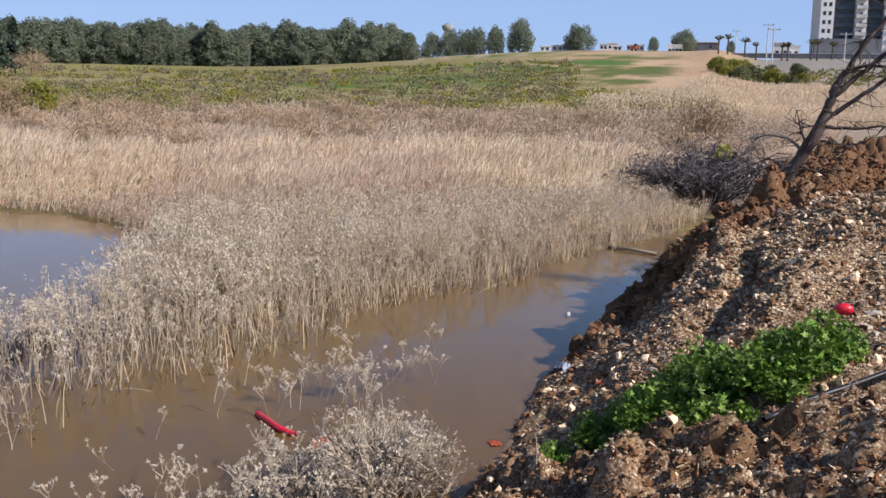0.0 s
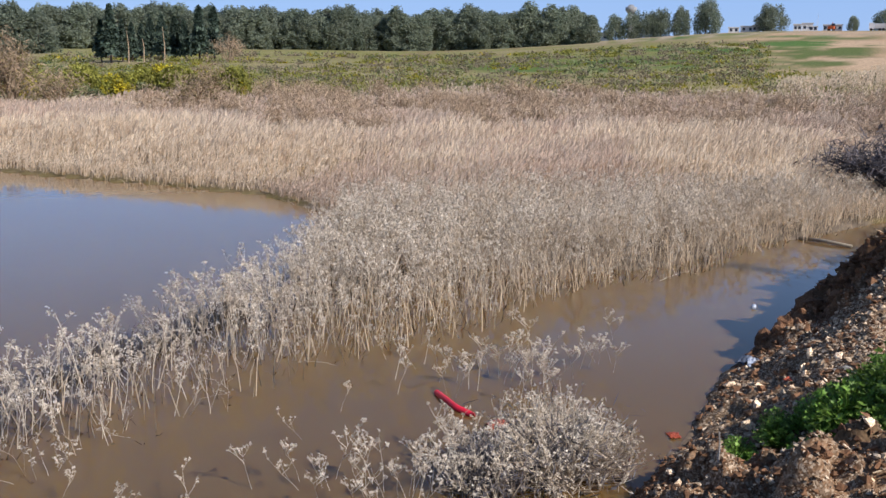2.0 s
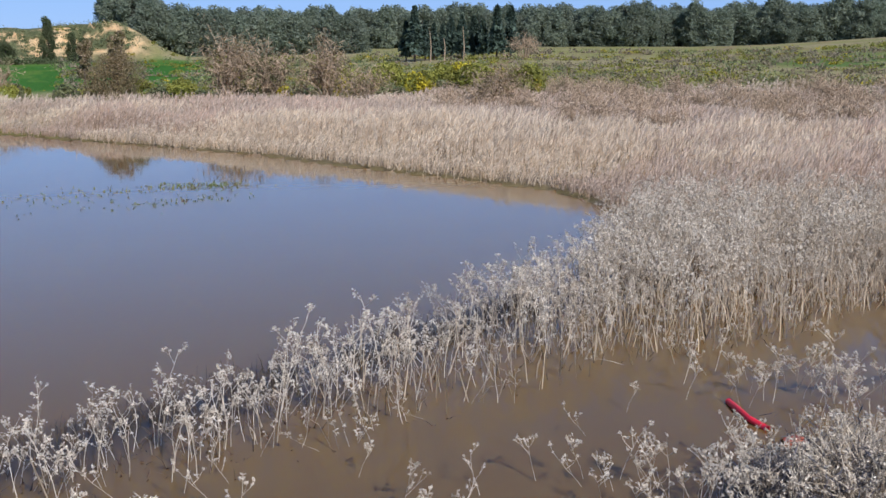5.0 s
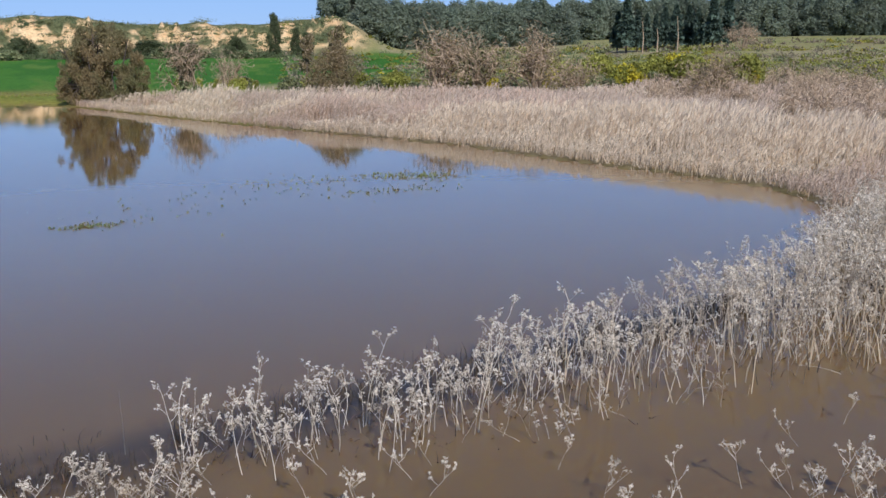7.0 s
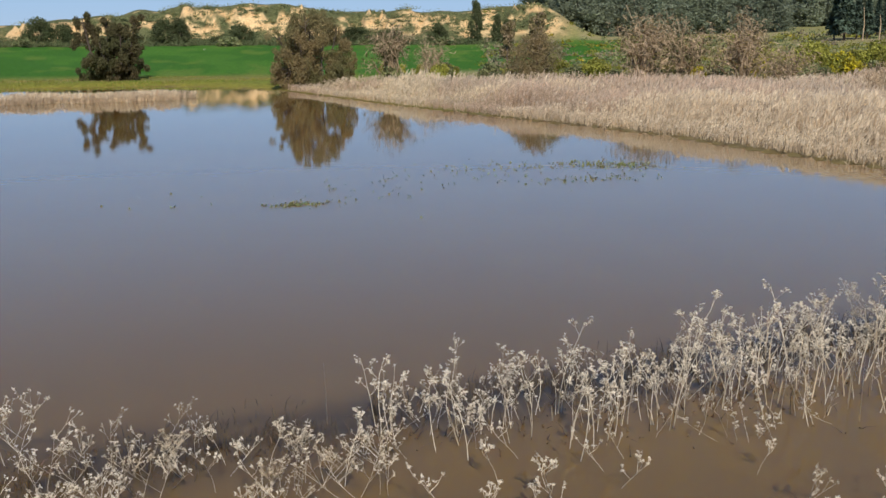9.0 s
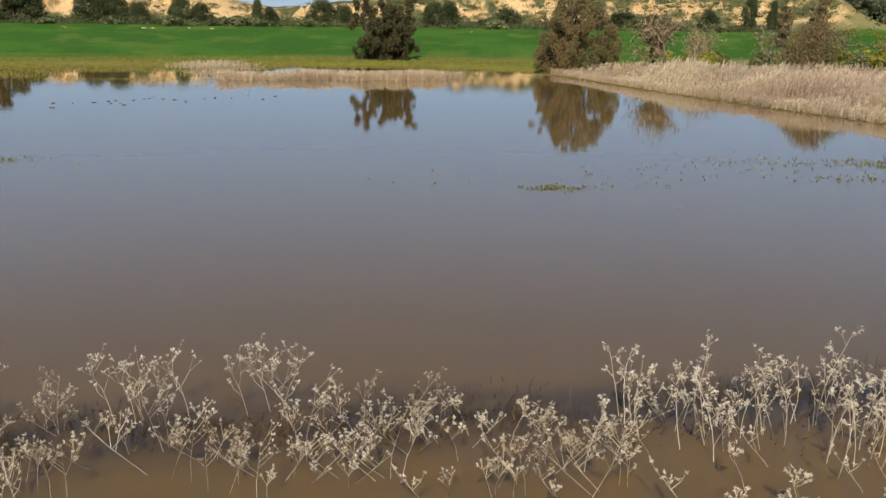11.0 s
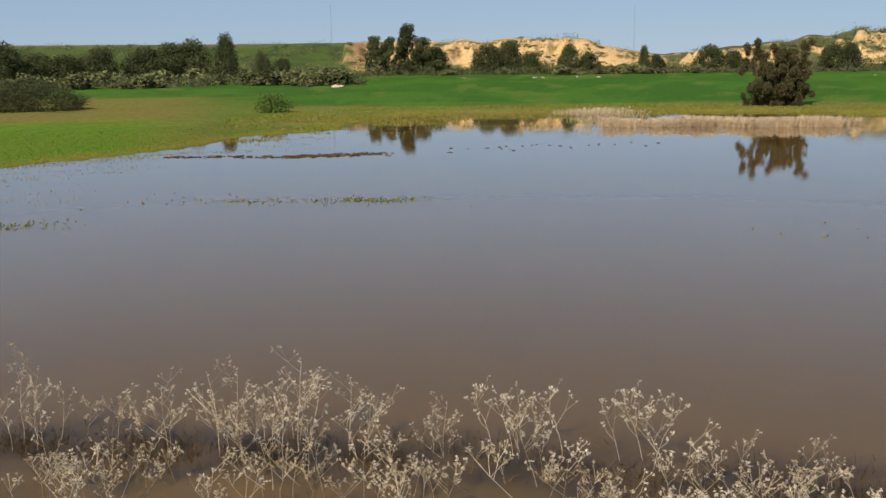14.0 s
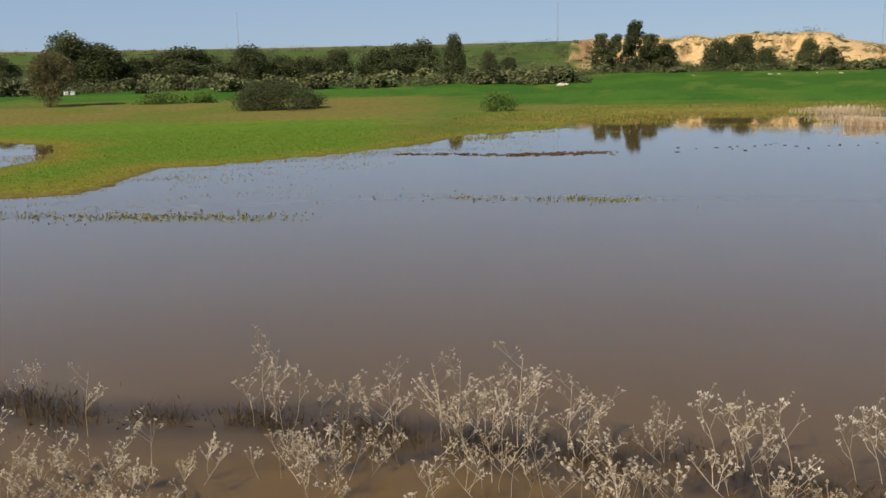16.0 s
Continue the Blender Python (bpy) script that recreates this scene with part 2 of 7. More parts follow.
M_STALK = material("dark_stalk", (0.085, 0.06, 0.036), 0.85, 0.2, 4.0, 50.0, 0, (0.05, 0.036, 0.022), island=0.4)
M_RED = material("red_plastic", (0.85, 0.025, 0.05), 0.35, 0.06, 6.0, 60.0, 0.05, spec=0.5)
M_ORANGE = material("orange_plastic", (0.45, 0.10, 0.05), 0.5, 0.15, 6.0, 60.0, 0.1)
M_BLACK = material("black_plastic_pipe", (0.022, 0.022, 0.024), 0.4, 0.3, 5.0, 50.0, 0.2, spec=0.5)
M_BAG = material("plastic_sheet", (0.62, 0.66, 0.72), 0.35, 0.15, 9.0, 60.0, 0.4, spec=0.5)
M_DARKBAG = material("dark_cloth", (0.10, 0.12, 0.16), 0.7, 0.3, 9.0, 60.0, 0.5)
M_WOOD = material("weathered_wood", (0.36, 0.30, 0.22), 0.85, 0.25, 5.0, 50.0, 0.4)
M_CONC = material("pale_concrete", (0.62, 0.61, 0.59), 0.8, 0.08, 0.3, 5.0, 0.1)
M_TANK = material("weathered_concrete", (0.36, 0.36, 0.35), 0.85, 0.1, 0.3, 5.0, 0.1)
M_WALL = material("white_render", (0.74, 0.73, 0.71), 0.8, 0.06, 0.2, 3.0, 0.1, (0.66, 0.65, 0.63))
M_DARKGLASS = material("window_glass", (0.03, 0.035, 0.045), 0.12, 0.1, 1.0, 5.0, 0, spec=0.6)
M_GREYWALL = material("dark_grey", (0.16, 0.17, 0.19), 0.7, 0.12, 0.3, 3.0, 0.1)
M_STEEL = material("galvanised_steel", (0.5, 0.5, 0.5), 0.45, 0.1, 3.0, 30.0, 0, metal=0.8)
M_LIME = material("limestone_rock", (0.66, 0.58, 0.45), 0.9, 0.2, 1.5, 12.0, 0.5)
M_ORPAINT = material("orange_paint", (0.55, 0.12, 0.03), 0.5, 0.1, 2.0, 20.0, 0)
M_TYRE = material("tyre_rubber", (0.025, 0.025, 0.025), 0.8, 0.2, 3.0, 30.0, 0)

M_DRYSCRUB = material("dry_scrub", (0.30, 0.24, 0.16), 0.85, 0.2, 1.0, 20.0, 0, (0.22, 0.19, 0.11), island=0.25, translucent=0.3)
M_BELT = material("belt_leaf", (0.105, 0.13, 0.055), 0.7, 0.15, 0.4, 3.0, 0, (0.14, 0.15, 0.068), island=0.1, thing=0.25, translucent=0.42)
M_BRAMBLE = material("bramble_leaf", (0.10, 0.19, 0.035), 0.65, 0.2, 0.6, 5.0, 0, (0.15, 0.22, 0.05), island=0.25, translucent=0.25)
M_THICKET = material("thicket_twig", (0.54, 0.41, 0.295), 0.85, 0.2, 0.4, 20.0, 0, (0.43, 0.335, 0.245), island=0.4, translucent=0.15)
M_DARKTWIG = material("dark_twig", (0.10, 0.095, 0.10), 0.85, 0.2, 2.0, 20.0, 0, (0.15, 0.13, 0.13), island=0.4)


def add_pebbles(m):
    """Pebbles of two sizes in the soil, as far as the soil's alpha says that there are any."""
    N, L = m.node_tree.nodes, m.node_tree.links
    b = N["Principled BSDF"]
    soil = [n for n in N if n.bl_idname == "ShaderNodeAttribute"][0]
    was = b.inputs["Base Color"].links[0].from_socket
    co = [n for n in N if n.bl_idname == "ShaderNodeTexCoord"][0]
    for size, light in ((38.0, 1.0), (85.0, 0.8)):
        v = N.new("ShaderNodeTexVoronoi")
        v.inputs["Scale"].default_value = size
        L.new(co.outputs["Object"], v.inputs["Vector"])
        sep = N.new("ShaderNodeSeparateColor")
        L.new(v.outputs["Color"], sep.inputs["Color"])
        tone = N.new("ShaderNodeMix")
        tone.data_type = "RGBA"
        tone.inputs["A"].default_value = (0.10, 0.055, 0.028, 1)
        tone.inputs["B"].default_value = (0.88 * light, 0.69 * light, 0.47 * light, 1)
        sq = N.new("ShaderNodeMath")
        sq.operation = "POWER"
        sq.inputs[1].default_value = 2.6
        L.new(sep.outputs["Red"], sq.inputs[0])
        L.new(sq.outputs[0], tone.inputs["Factor"])
        some = N.new("ShaderNodeMath")
        some.operation = "MULTIPLY"
        pick = N.new("ShaderNodeMath")
        pick.operation = "GREATER_THAN"
        pick.inputs[1].default_value = 0.45
        L.new(sep.outputs["Green"], pick.inputs[0])
        L.new(pick.outputs[0], some.inputs[0])
        L.new(soil.outputs["Alpha"], some.inputs[1])
        mix = N.new("ShaderNodeMix")
        mix.data_type = "RGBA"
        L.new(some.outputs[0], mix.inputs["Factor"])
        L.new(was, mix.inputs["A"])
        L.new(tone.outputs["Result"], mix.inputs["B"])
        was = mix.outputs["Result"]
    L.new(was, b.inputs["Base Color"])


add_pebbles(M_HEAP)

M_WATER = bpy.data.materials.new("muddy_water")
M_WATER.use_nodes = True
n_, l_ = M_WATER.node_tree.nodes, M_WATER.node_tree.links
p_ = n_["Principled BSDF"]
p_.inputs["Roughness"].default_value = 0.012
p_.inputs["IOR"].default_value = 1.41
p_.inputs["Subsurface Weight"].default_value = 1.0        # light spreads in the cloudy water
p_.inputs["Subsurface Radius"].default_value = (1.0, 0.7, 0.35)
p_.inputs["Subsurface Scale"].default_value = 0.12
tc_ = n_.new("ShaderNodeTexCoord")
ns_ = n_.new("ShaderNodeTexNoise")
ns_.inputs["Scale"].default_value = 0.22
ns_.inputs["Detail"].default_value = 3
l_.new(tc_.outputs["Object"], ns_.inputs["Vector"])
mx_ = n_.new("ShaderNodeMix")
mx_.data_type = "RGBA"
mx_.inputs["A"].default_value = (0.162, 0.098, 0.034, 1)
mx_.inputs["B"].default_value = (0.177, 0.110, 0.040, 1)
l_.new(ns_.outputs["Fac"], mx_.inputs["Factor"])
streak_ = n_.new("ShaderNodeAttribute")              # soft shade at the weeds' feet and sunken plants, put into the colour
streak_.attribute_name = "darkened"
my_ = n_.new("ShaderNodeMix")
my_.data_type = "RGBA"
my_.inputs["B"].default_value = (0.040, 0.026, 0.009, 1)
l_.new(streak_.outputs["Fac"], my_.inputs["Factor"])
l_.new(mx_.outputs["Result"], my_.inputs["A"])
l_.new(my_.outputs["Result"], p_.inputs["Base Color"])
rp_ = n_.new("ShaderNodeTexNoise")
rp_.inputs["Scale"].default_value = 2.2
rp_.inputs["Detail"].default_value = 3
mp_ = n_.new("ShaderNodeMapping")
mp_.inputs["Scale"].default_value = (0.6, 1.6, 1.0)
l_.new(tc_.outputs["Object"], mp_.inputs["Vector"])
l_.new(mp_.outputs["Vector"], rp_.inputs["Vector"])
bm_ = n_.new("ShaderNodeBump")
bm_.inputs["Strength"].default_value = 0.028
bm_.inputs["Distance"].default_value = 0.05
l_.new(rp_.outputs["Fac"], bm_.inputs["Height"])
l_.new(bm_.outputs["Normal"], p_.inputs["Normal"])

# ---- the land ----
POND = np.array([(-60, -45), (-12, -12), (-6.5, -2), (-3.6, 2.4), (0, 3.6), (3, 4.0), (5.5, 4.9), (6.6, 5.45), (9, 6.6), (12, 7.8), (14.7, 8.4), (20, 10.2),
                 (24, 11.6), (20, 11.0), (14.2, 10.9), (12, 10.4), (10.4, 11.2), (9.0, 13.5), (10.2, 18), (10.4, 21.8), (8.3, 25.8), (5, 33.1), (1.9, 37.4), (-5.7, 48.1),
                 (-15, 62.8), (-19.5, 66), (-26, 69), (-34, 65), (-43, 58), (-48, 51), (-45, 43), (-40, 37), (-40, 30), (-35.5, 22.6), (-34, 15.4), (-34.5, 12), (-28.6, 7.6), (-29.5, 5.7), (-34, 0), (-50, -15)])
POND_EAST = np.array([(24, 10.5), (28, 13.2), (32, 14.6), (38.5, 17.2), (46, 18.4), (62, 20), (78, 20), (70, 10), (45, 4), (30, 5)])
PUDDLE = np.array([(-38, 6.2), (-43, 10.2), (-50, 12.6), (-56, 11), (-62, 4), (-50, 3)])
SHORE = POND[2:12]                # the foot of the bank on which the camera stands


def inside(poly, x, y):
    """Metres inside a polygon (negative: outside)."""
    best = np.full(x.shape, 1e9)
    odd = np.zeros(x.shape, bool)
    for (x0, y0), (x1, y1) in zip(poly, np.roll(poly, -1, 0)):
        dx, dy = x1 - x0, y1 - y0
        t = np.clip(((x - x0) * dx + (y - y0) * dy) / (dx * dx + dy * dy), 0, 1)
        best = np.minimum(best, np.hypot(x - x0 - t * dx, y - y0 - t * dy))
        cross = ((y0 > y) != (y1 > y)) & (x < dx * (y - y0) / (dy if dy else 1e-9) + x0)
        odd ^= cross
    return np.where(odd, best, -best)


BANK = np.concatenate([POND[:13], [(30, 12.4), (60, 2), (90, -10), (90, -60)]])


def bank_height(x, y):
    """The bank of spoil on which the camera stands: height over the water by the distance from its foot."""
    d = inside(np.concatenate([BANK, [(-60, -60)]]), x, y)
    return np.where(d > 0, 1.12 * smooth(-0.4, 3.3, d) + 0.5 * smooth(3.0, 5.5, d) - 0.03, -9), d


CREST_AZ = [-2, 0, 2.2, 5, 9, 12, 15, 19, 22, 25, 26.5, 29, 31, 33, 37, 42, 46, 60, 75]
CREST_EL = [1.75, 1.85, 1.6, 1.4, 1.5, 1.72, 1.95, 1.68, 1.35, 1.0, 0.62, 0.6, 1.0, 1.52, 1.55, 1.5, 1.5, 1.45, 1.4]


def land_height(x, y):
    r, az = np.hypot(x, y), np.degrees(np.arctan2(-x, y))
    # the plain, rising slowly away from the water
    z = np.interp(r, [0, 58, 80, 130, 180, 300, 600, 4500], [0.08, 0.10, 0.30, 1.3, 2.7, 5.2, 8.0, 24.0])
    east = smooth(-2, -24, az) * smooth(-125, -100, az)
    z = z + east * np.interp(r, [0, 55, 80, 130, 180, 300, 420, 700, 4500], [0, 0.0, 0.5, 1.0, 1.4, 1.6, 2.0, 2.0, 0])
    hill = smooth(-33, -56, az) * smooth(-64.8, -61.2, az)
    z = z + hill * np.interp(r, [0, 75, 130, 180, 300, 420, 700, 1200], [0, 0, 1.6, 2.8, 6.0, 9.3, 9.0, 0])
    tail = smooth(-60, -66, az) * smooth(-125, -100, az)
    z = z + tail * np.interp(r, [0, 90, 130, 200, 300, 420, 800, 4500], [0, -0.6, 0.8, 2.2, 5.0, 5.6, 2, 0])
    # dune and green hill to the west
    crest = 3.2 + 205 * np.tan(np.radians(np.interp(az, CREST_AZ, CREST_EL)))
    west = smooth(-5, -1, az) * smooth(140, 100, az)
    foot = np.where(az > 47, 150, 182) + 6 * vnoise(az * 0.25, r * 0, 5)
    up = smooth(foot, np.where(az > 47, 260, 201), r)
    gully = np.abs(vnoise(az * 1.1 + 0.02 * r, r * 0.03, 14)) + 0.6 * np.abs(vnoise(az * 2.9 + 0.05 * r, r * 0.05, 15)) + 0.3 * np.abs(vnoise(az * 7.0, r * 0.1, 17))
    crest = crest + 0.5 * vnoise(az * 0.9, az * 0, 16) * smooth(48, 44, az)
    crest = crest * np.interp(r, [0, 210, 300, 800], [1, 1, 1.35, 2.2])
    z = z + west * up * np.maximum(crest - z, 0)
    z = z + west * up * smooth(204, 196, r) * (0.6 * fbm(x * 0.15, y * 0.15, 11) + 3.4 * (0.42 - gully) * smooth(48, 44, az))
    z = z + (0.03 + 0.10 * smooth(60, 150, r)) * fbm(x * 0.25, y * 0.25, 3)
    wet = np.maximum(np.maximum(inside(POND, x, y), inside(POND_EAST, x, y)), inside(PUDDLE, x, y)) + 0.5 * fbm(x * 0.5, y * 0.5, 21) * smooth(14, 30, r)
    z = np.where(wet > -4, z * smooth(0, 4, -wet) + 0.05 * (1 - smooth(0, 4, -wet)), z)
    z = np.where(wet > 0, -0.05 - 0.35 * smooth(0, 3, wet), z)
    # flooded meadow on the far shore: hardly higher than the water
    flood = smooth(30, 34, r) * smooth(62, 50, r) * smooth(14, 24, az) * (az < 90)
    z = np.where(wet < 0, z * (1 - 0.8 * flood) , z)
    b, d = bank_height(x, y)
    z = np.where(d > 0, np.maximum(b - 0.22 * smooth(0, 0.6, d), -0.3), z)
    return z, r, az, wet


LAND_AZ = np.concatenate([np.arange(-180, -100, 6), np.arange(-100, -3, 0.45), np.arange(-3, 49, 0.18), np.arange(49, 100, 0.45), np.arange(100, 180, 6)])
LAND_R = np.concatenate([np.arange(0.3, 24, 0.35), np.geomspace(24, 180, 90)[:-1], np.arange(180, 212, 1.3), np.geomspace(212, 4500, 34)])
_A, _R = np.meshgrid(np.radians(LAND_AZ), LAND_R, indexing="ij")
LAND = land_height(-np.sin(_A) * _R, np.cos(_A) * _R)


def ground_at(x, y):
    """Height of the ground's mesh at a place."""
    az, r = math.degrees(math.atan2(-x, y)), math.hypot(x, y)
    i = min(max(int(np.searchsorted(LAND_AZ, az)) - 1, 0), len(LAND_AZ) - 2)
    j = min(max(int(np.searchsorted(LAND_R, r)) - 1, 0), len(LAND_R) - 2)
    u = (az - LAND_AZ[i]) / (LAND_AZ[i + 1] - LAND_AZ[i])
    v = (r - LAND_R[j]) / (LAND_R[j + 1] - LAND_R[j])
    Z = LAND[0]
    return float((Z[i, j] * (1 - u) + Z[i + 1, j] * u) * (1 - v) + (Z[i, j + 1] * (1 - u) + Z[i + 1, j + 1] * u) * v)


def soil_colour(x, y, z, r, az, wet):
    """What lies on the ground: litter, meadow, bare earth or sand."""
    n1, n2, n3 = fbm(x * 0.06, y * 0.06, 31), fbm(x * 0.3, y * 0.3, 32), fbm(x * 1.3, y * 1.3, 33, 2)
    C = np.zeros(x.shape + (3,))

    def lay(colour, w):
        C[:] = C * (1 - w[..., None]) + np.array(colour) * w[..., None]
    one = np.ones_like(r)
    lay((0.20, 0.155, 0.105), one)                                            # reed litter and mud
    lay((0.30, 0.255, 0.125), smooth(58, 72, r + 6 * n2) * one)                # rough pasture
    lay((0.235, 0.225, 0.075), smooth(70, 90, r + 10 * n1) * smooth(-0.25, 0.2, n1 + 0.4 * n2 + 0.1))
    lay((0.26, 0.20, 0.10), smooth(0.15, 0.45, n2 + 0.3 * n1) * smooth(90, 130, r) * smooth(-18, -34, az))
    lay((0.11, 0.165, 0.040), smooth(0.0, 0.3, n1 + 0.2) * smooth(85, 100, r) * smooth(175, 130, r) * smooth(-34, -40, az) * smooth(-58, -52, az))
    bare = smooth(-52, -56.5, az + 6 * n1 + 6 * n2) * smooth(-64.5, -61.5, az) * smooth(100, 128, r)
    strata = fbm(az * 0.25, r * 0.06, 35)
    lay((0.50, 0.335, 0.20), bare)                                            # scraped hillside
    lay((0.52, 0.37, 0.23), bare * smooth(-0.1, 0.25, strata) * smooth(-61.6, -60.2, az))
    lay((0.12, 0.15, 0.045), bare * smooth(0.12, 0.3, fbm(az * 0.25, r * 0.06, 36)) * smooth(-60.5, -58.5, az))
    lay((0.095, 0.17, 0.04), smooth(0.0, 0.25, strata) * smooth(135, 160, r) * smooth(340, 290, r) * smooth(-57.6, -56.6, az + 2 * n2) * smooth(-44, -49, az))
    lay((0.42, 0.33, 0.22), smooth(230, 300, r) * smooth(-40, -47, az) * smooth(-64, -60, az) * smooth(-0.2, 0.2, n2))
    plain = smooth(-62.5, -65, az)
    lay((0.34, 0.275, 0.205), plain * smooth(50, 80, r))
    lay((0.30, 0.27, 0.23), plain * smooth(150, 210, r))
    meadow = np.maximum(smooth(0, 8, az + 3 * n2), smooth(-9, -4, az + 2 * n2) * smooth(84, 92, r) * smooth(190, 170, r)) * smooth(150, 140, az) * (r > 20)
    lay((0.046, 0.135, 0.014), meadow)                                        # young corn, bright green
    lay((0.066, 0.168, 0.018), meadow * smooth(-0.1, 0.3, fbm(az * 0.35, r * 0.05, 37) + 0.2 * n2))
    lay((0.10, 0.175, 0.025), meadow * smooth(0.2, 0.45, fbm(az * 0.6, r * 0.08, 38)))
    lay((0.16, 0.21, 0.03), meadow * smooth(140, 150, r) * smooth(170, 160, r) * smooth(52, 60, az))
    band = fbm(az * 0.12, r * 0.16, 39)
    # trodden, half-drowned stubble between the corn and the water
    lay((0.20, 0.175, 0.045), meadow * smooth(112, 96, r + 8 * band) * smooth(50, 58, az + 3 * n2))
    lay((0.15, 0.18, 0.03), meadow * smooth(0.0, 0.25, fbm(az * 0.2, r * 0.12, 40)) * smooth(112, 96, r) * smooth(50, 58, az))
    lay((0.17, 0.19, 0.032), meadow * smooth(84, 76, r + 8 * band) * smooth(56, 48, az))
    lay((0.21, 0.185, 0.05), meadow * smooth(0.0, 0.3, band) * smooth(88, 78, r) * smooth(56, 48, az))
    lay((0.12, 0.215, 0.02), meadow * smooth(74, 66, r + 8 * band) * smooth(54, 60, az))           # fresh green tongue
    lay((0.24, 0.225, 0.032), meadow * smooth(0.05, 0.3, band + 0.35 * n2) * smooth(72, 60, r) * smooth(54, 60, az))
    lay((0.24, 0.21, 0.035), meadow * smooth(-4.0, -0.6, wet + 1.5 * n2) * (r > 22))                 # yellowed by the water
    lay((0.17, 0.13, 0.05), smooth(-0.8, 0.1, wet) * (r > 22))
    west = smooth(-3.5, -1.5, az) * smooth(140, 110, az)
    scrub = west * smooth(164, 176, r + 4 * n2)
    lay((0.10, 0.115, 0.045), scrub)
    sand = west * smooth(180, 187, r + 4 * n2) * smooth(48, 44.5, az + 1.2 * n2) * (r < 400)
    lay((0.72, 0.50, 0.26), sand)
    lay((0.66, 0.42, 0.20), sand * smooth(0.0, 0.3, n3))
    lay((0.12, 0.125, 0.055), sand * smooth(0.02, 0.22, n2 + 0.55 * smooth(196, 206, r) * smooth(33, 28, az) + 0.16 * smooth(24, 20, az) - 0.14))
    green_hill = west * smooth(176, 190, r) * smooth(44.5, 48, az + 1.2 * n2)
    lay((0.085, 0.135, 0.030), green_hill)
    lay((0.055, 0.085, 0.026), green_hill * smooth(-0.05, 0.25, n2))
    lay((0.46, 0.36, 0.22), west * smooth(252, 262, r) * smooth(48, 52, az) * smooth(-0.2, 0.2, n2 + 0.1))
    lay((0.40, 0.25, 0.13), west * smooth(186, 192, r) * smooth(45.0, 45.6, az + n2) * smooth(46.9, 46.3, az + n2))
    tipped = smooth(-0.2, 0.6, bank_height(x, y)[1])
    lay((0.24, 0.15, 0.085), tipped)
    lay((0.36, 0.25, 0.16), tipped * smooth(0.0, 0.35, n3))
    return C


def build_ground():
    az, r = LAND_AZ, LAND_R
    x, y = -np.sin(_A) * _R, np.cos(_A) * _R
    z, rr, aa, wet = LAND
    C = soil_colour(x, y, z, rr, aa, wet)
    V = np.stack([x, y, z], -1).reshape(-1, 3)
    na, nr = len(az), len(r)
    i = np.arange(na * nr).reshape(na, nr)
    j = np.roll(i, -1, 0)
    F = np.stack([i[:, :-1], j[:, :-1], j[:, 1:], i[:, 1:]], -1).reshape(-1, 4)[:, ::-1]
    V = np.concatenate([V, [[0, 0, 1.44]]])
    C = np.concatenate([C.reshape(-1, 3), [[0.2, 0.15, 0.1]]])
    me = make_mesh("ground", V, F, M_GROUND, True)
    col = me.color_attributes.new("soil", "FLOAT_COLOR", "POINT")
    col.data.foreach_set("color", np.concatenate([C, np.ones((len(C), 1))], 1).astype(np.float32).ravel())
    return tagged(new("ground", me), "muddy shore, green meadow, scraped hillside and sandy dune", "ground", kind="structure")


ground = build_ground()


WEED_ROWS = np.array([(-11.5, 1.2, 0), (-9.7, 2.2, 0), (-8.6, 3.5, 0), (-7.2, 4.5, 0), (-5.6, 5.6, 0), (-4.2, 6.4, 0), (-2.9, 7.2, 0), (-1.3, 8.0, 0), (0.2, 8.8, 0), (1.8, 9.7, 0), (3.3, 10.6, 0), (5.5, 11.6, 0), (8.0, 12.5, 0)])


def mat_and_shade(x, y):
    """Painted shade and sunken plants in water: streaks along the rows of dead weeds."""
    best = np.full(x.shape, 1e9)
    for (x0, y0, _), (x1, y1, _) in zip(WEED_ROWS[:-1], WEED_ROWS[1:]):
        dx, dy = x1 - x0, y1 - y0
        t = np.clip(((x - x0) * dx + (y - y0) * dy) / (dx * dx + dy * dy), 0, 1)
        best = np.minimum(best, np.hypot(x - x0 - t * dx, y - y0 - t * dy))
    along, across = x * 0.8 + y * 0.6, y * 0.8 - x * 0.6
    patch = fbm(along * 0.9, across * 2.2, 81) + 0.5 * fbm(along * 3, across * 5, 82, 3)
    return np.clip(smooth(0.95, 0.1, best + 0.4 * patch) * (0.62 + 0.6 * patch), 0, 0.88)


def build_water():
    gx = np.concatenate([np.arange(-110, -13, 4.85), np.arange(-13, 10, 0.12), np.arange(10, 111, 5)])
    gy = np.concatenate([np.arange(-110, 0, 5), np.arange(0, 14, 0.12), np.arange(14, 111, 4.8)])
    X, Y = np.meshgrid(gx, gy, indexing="ij")
    V = np.stack([X, Y, np.zeros_like(X)], -1).reshape(-1, 3)
    i = np.arange(X.size).reshape(X.shape)
    F = np.stack([i[:-1, :-1], i[1:, :-1], i[1:, 1:], i[:-1, 1:]], -1).reshape(-1, 4)
    me = make_mesh("water", V, F, M_WATER, True)
    me.attributes.new("darkened", "FLOAT", "POINT").data.foreach_set("value", mat_and_shade(X, Y).astype(np.float32).ravel())
    return tagged(new("water", me), "calm brown flood water mirroring the sky", "water", kind="structure")


water = build_water()


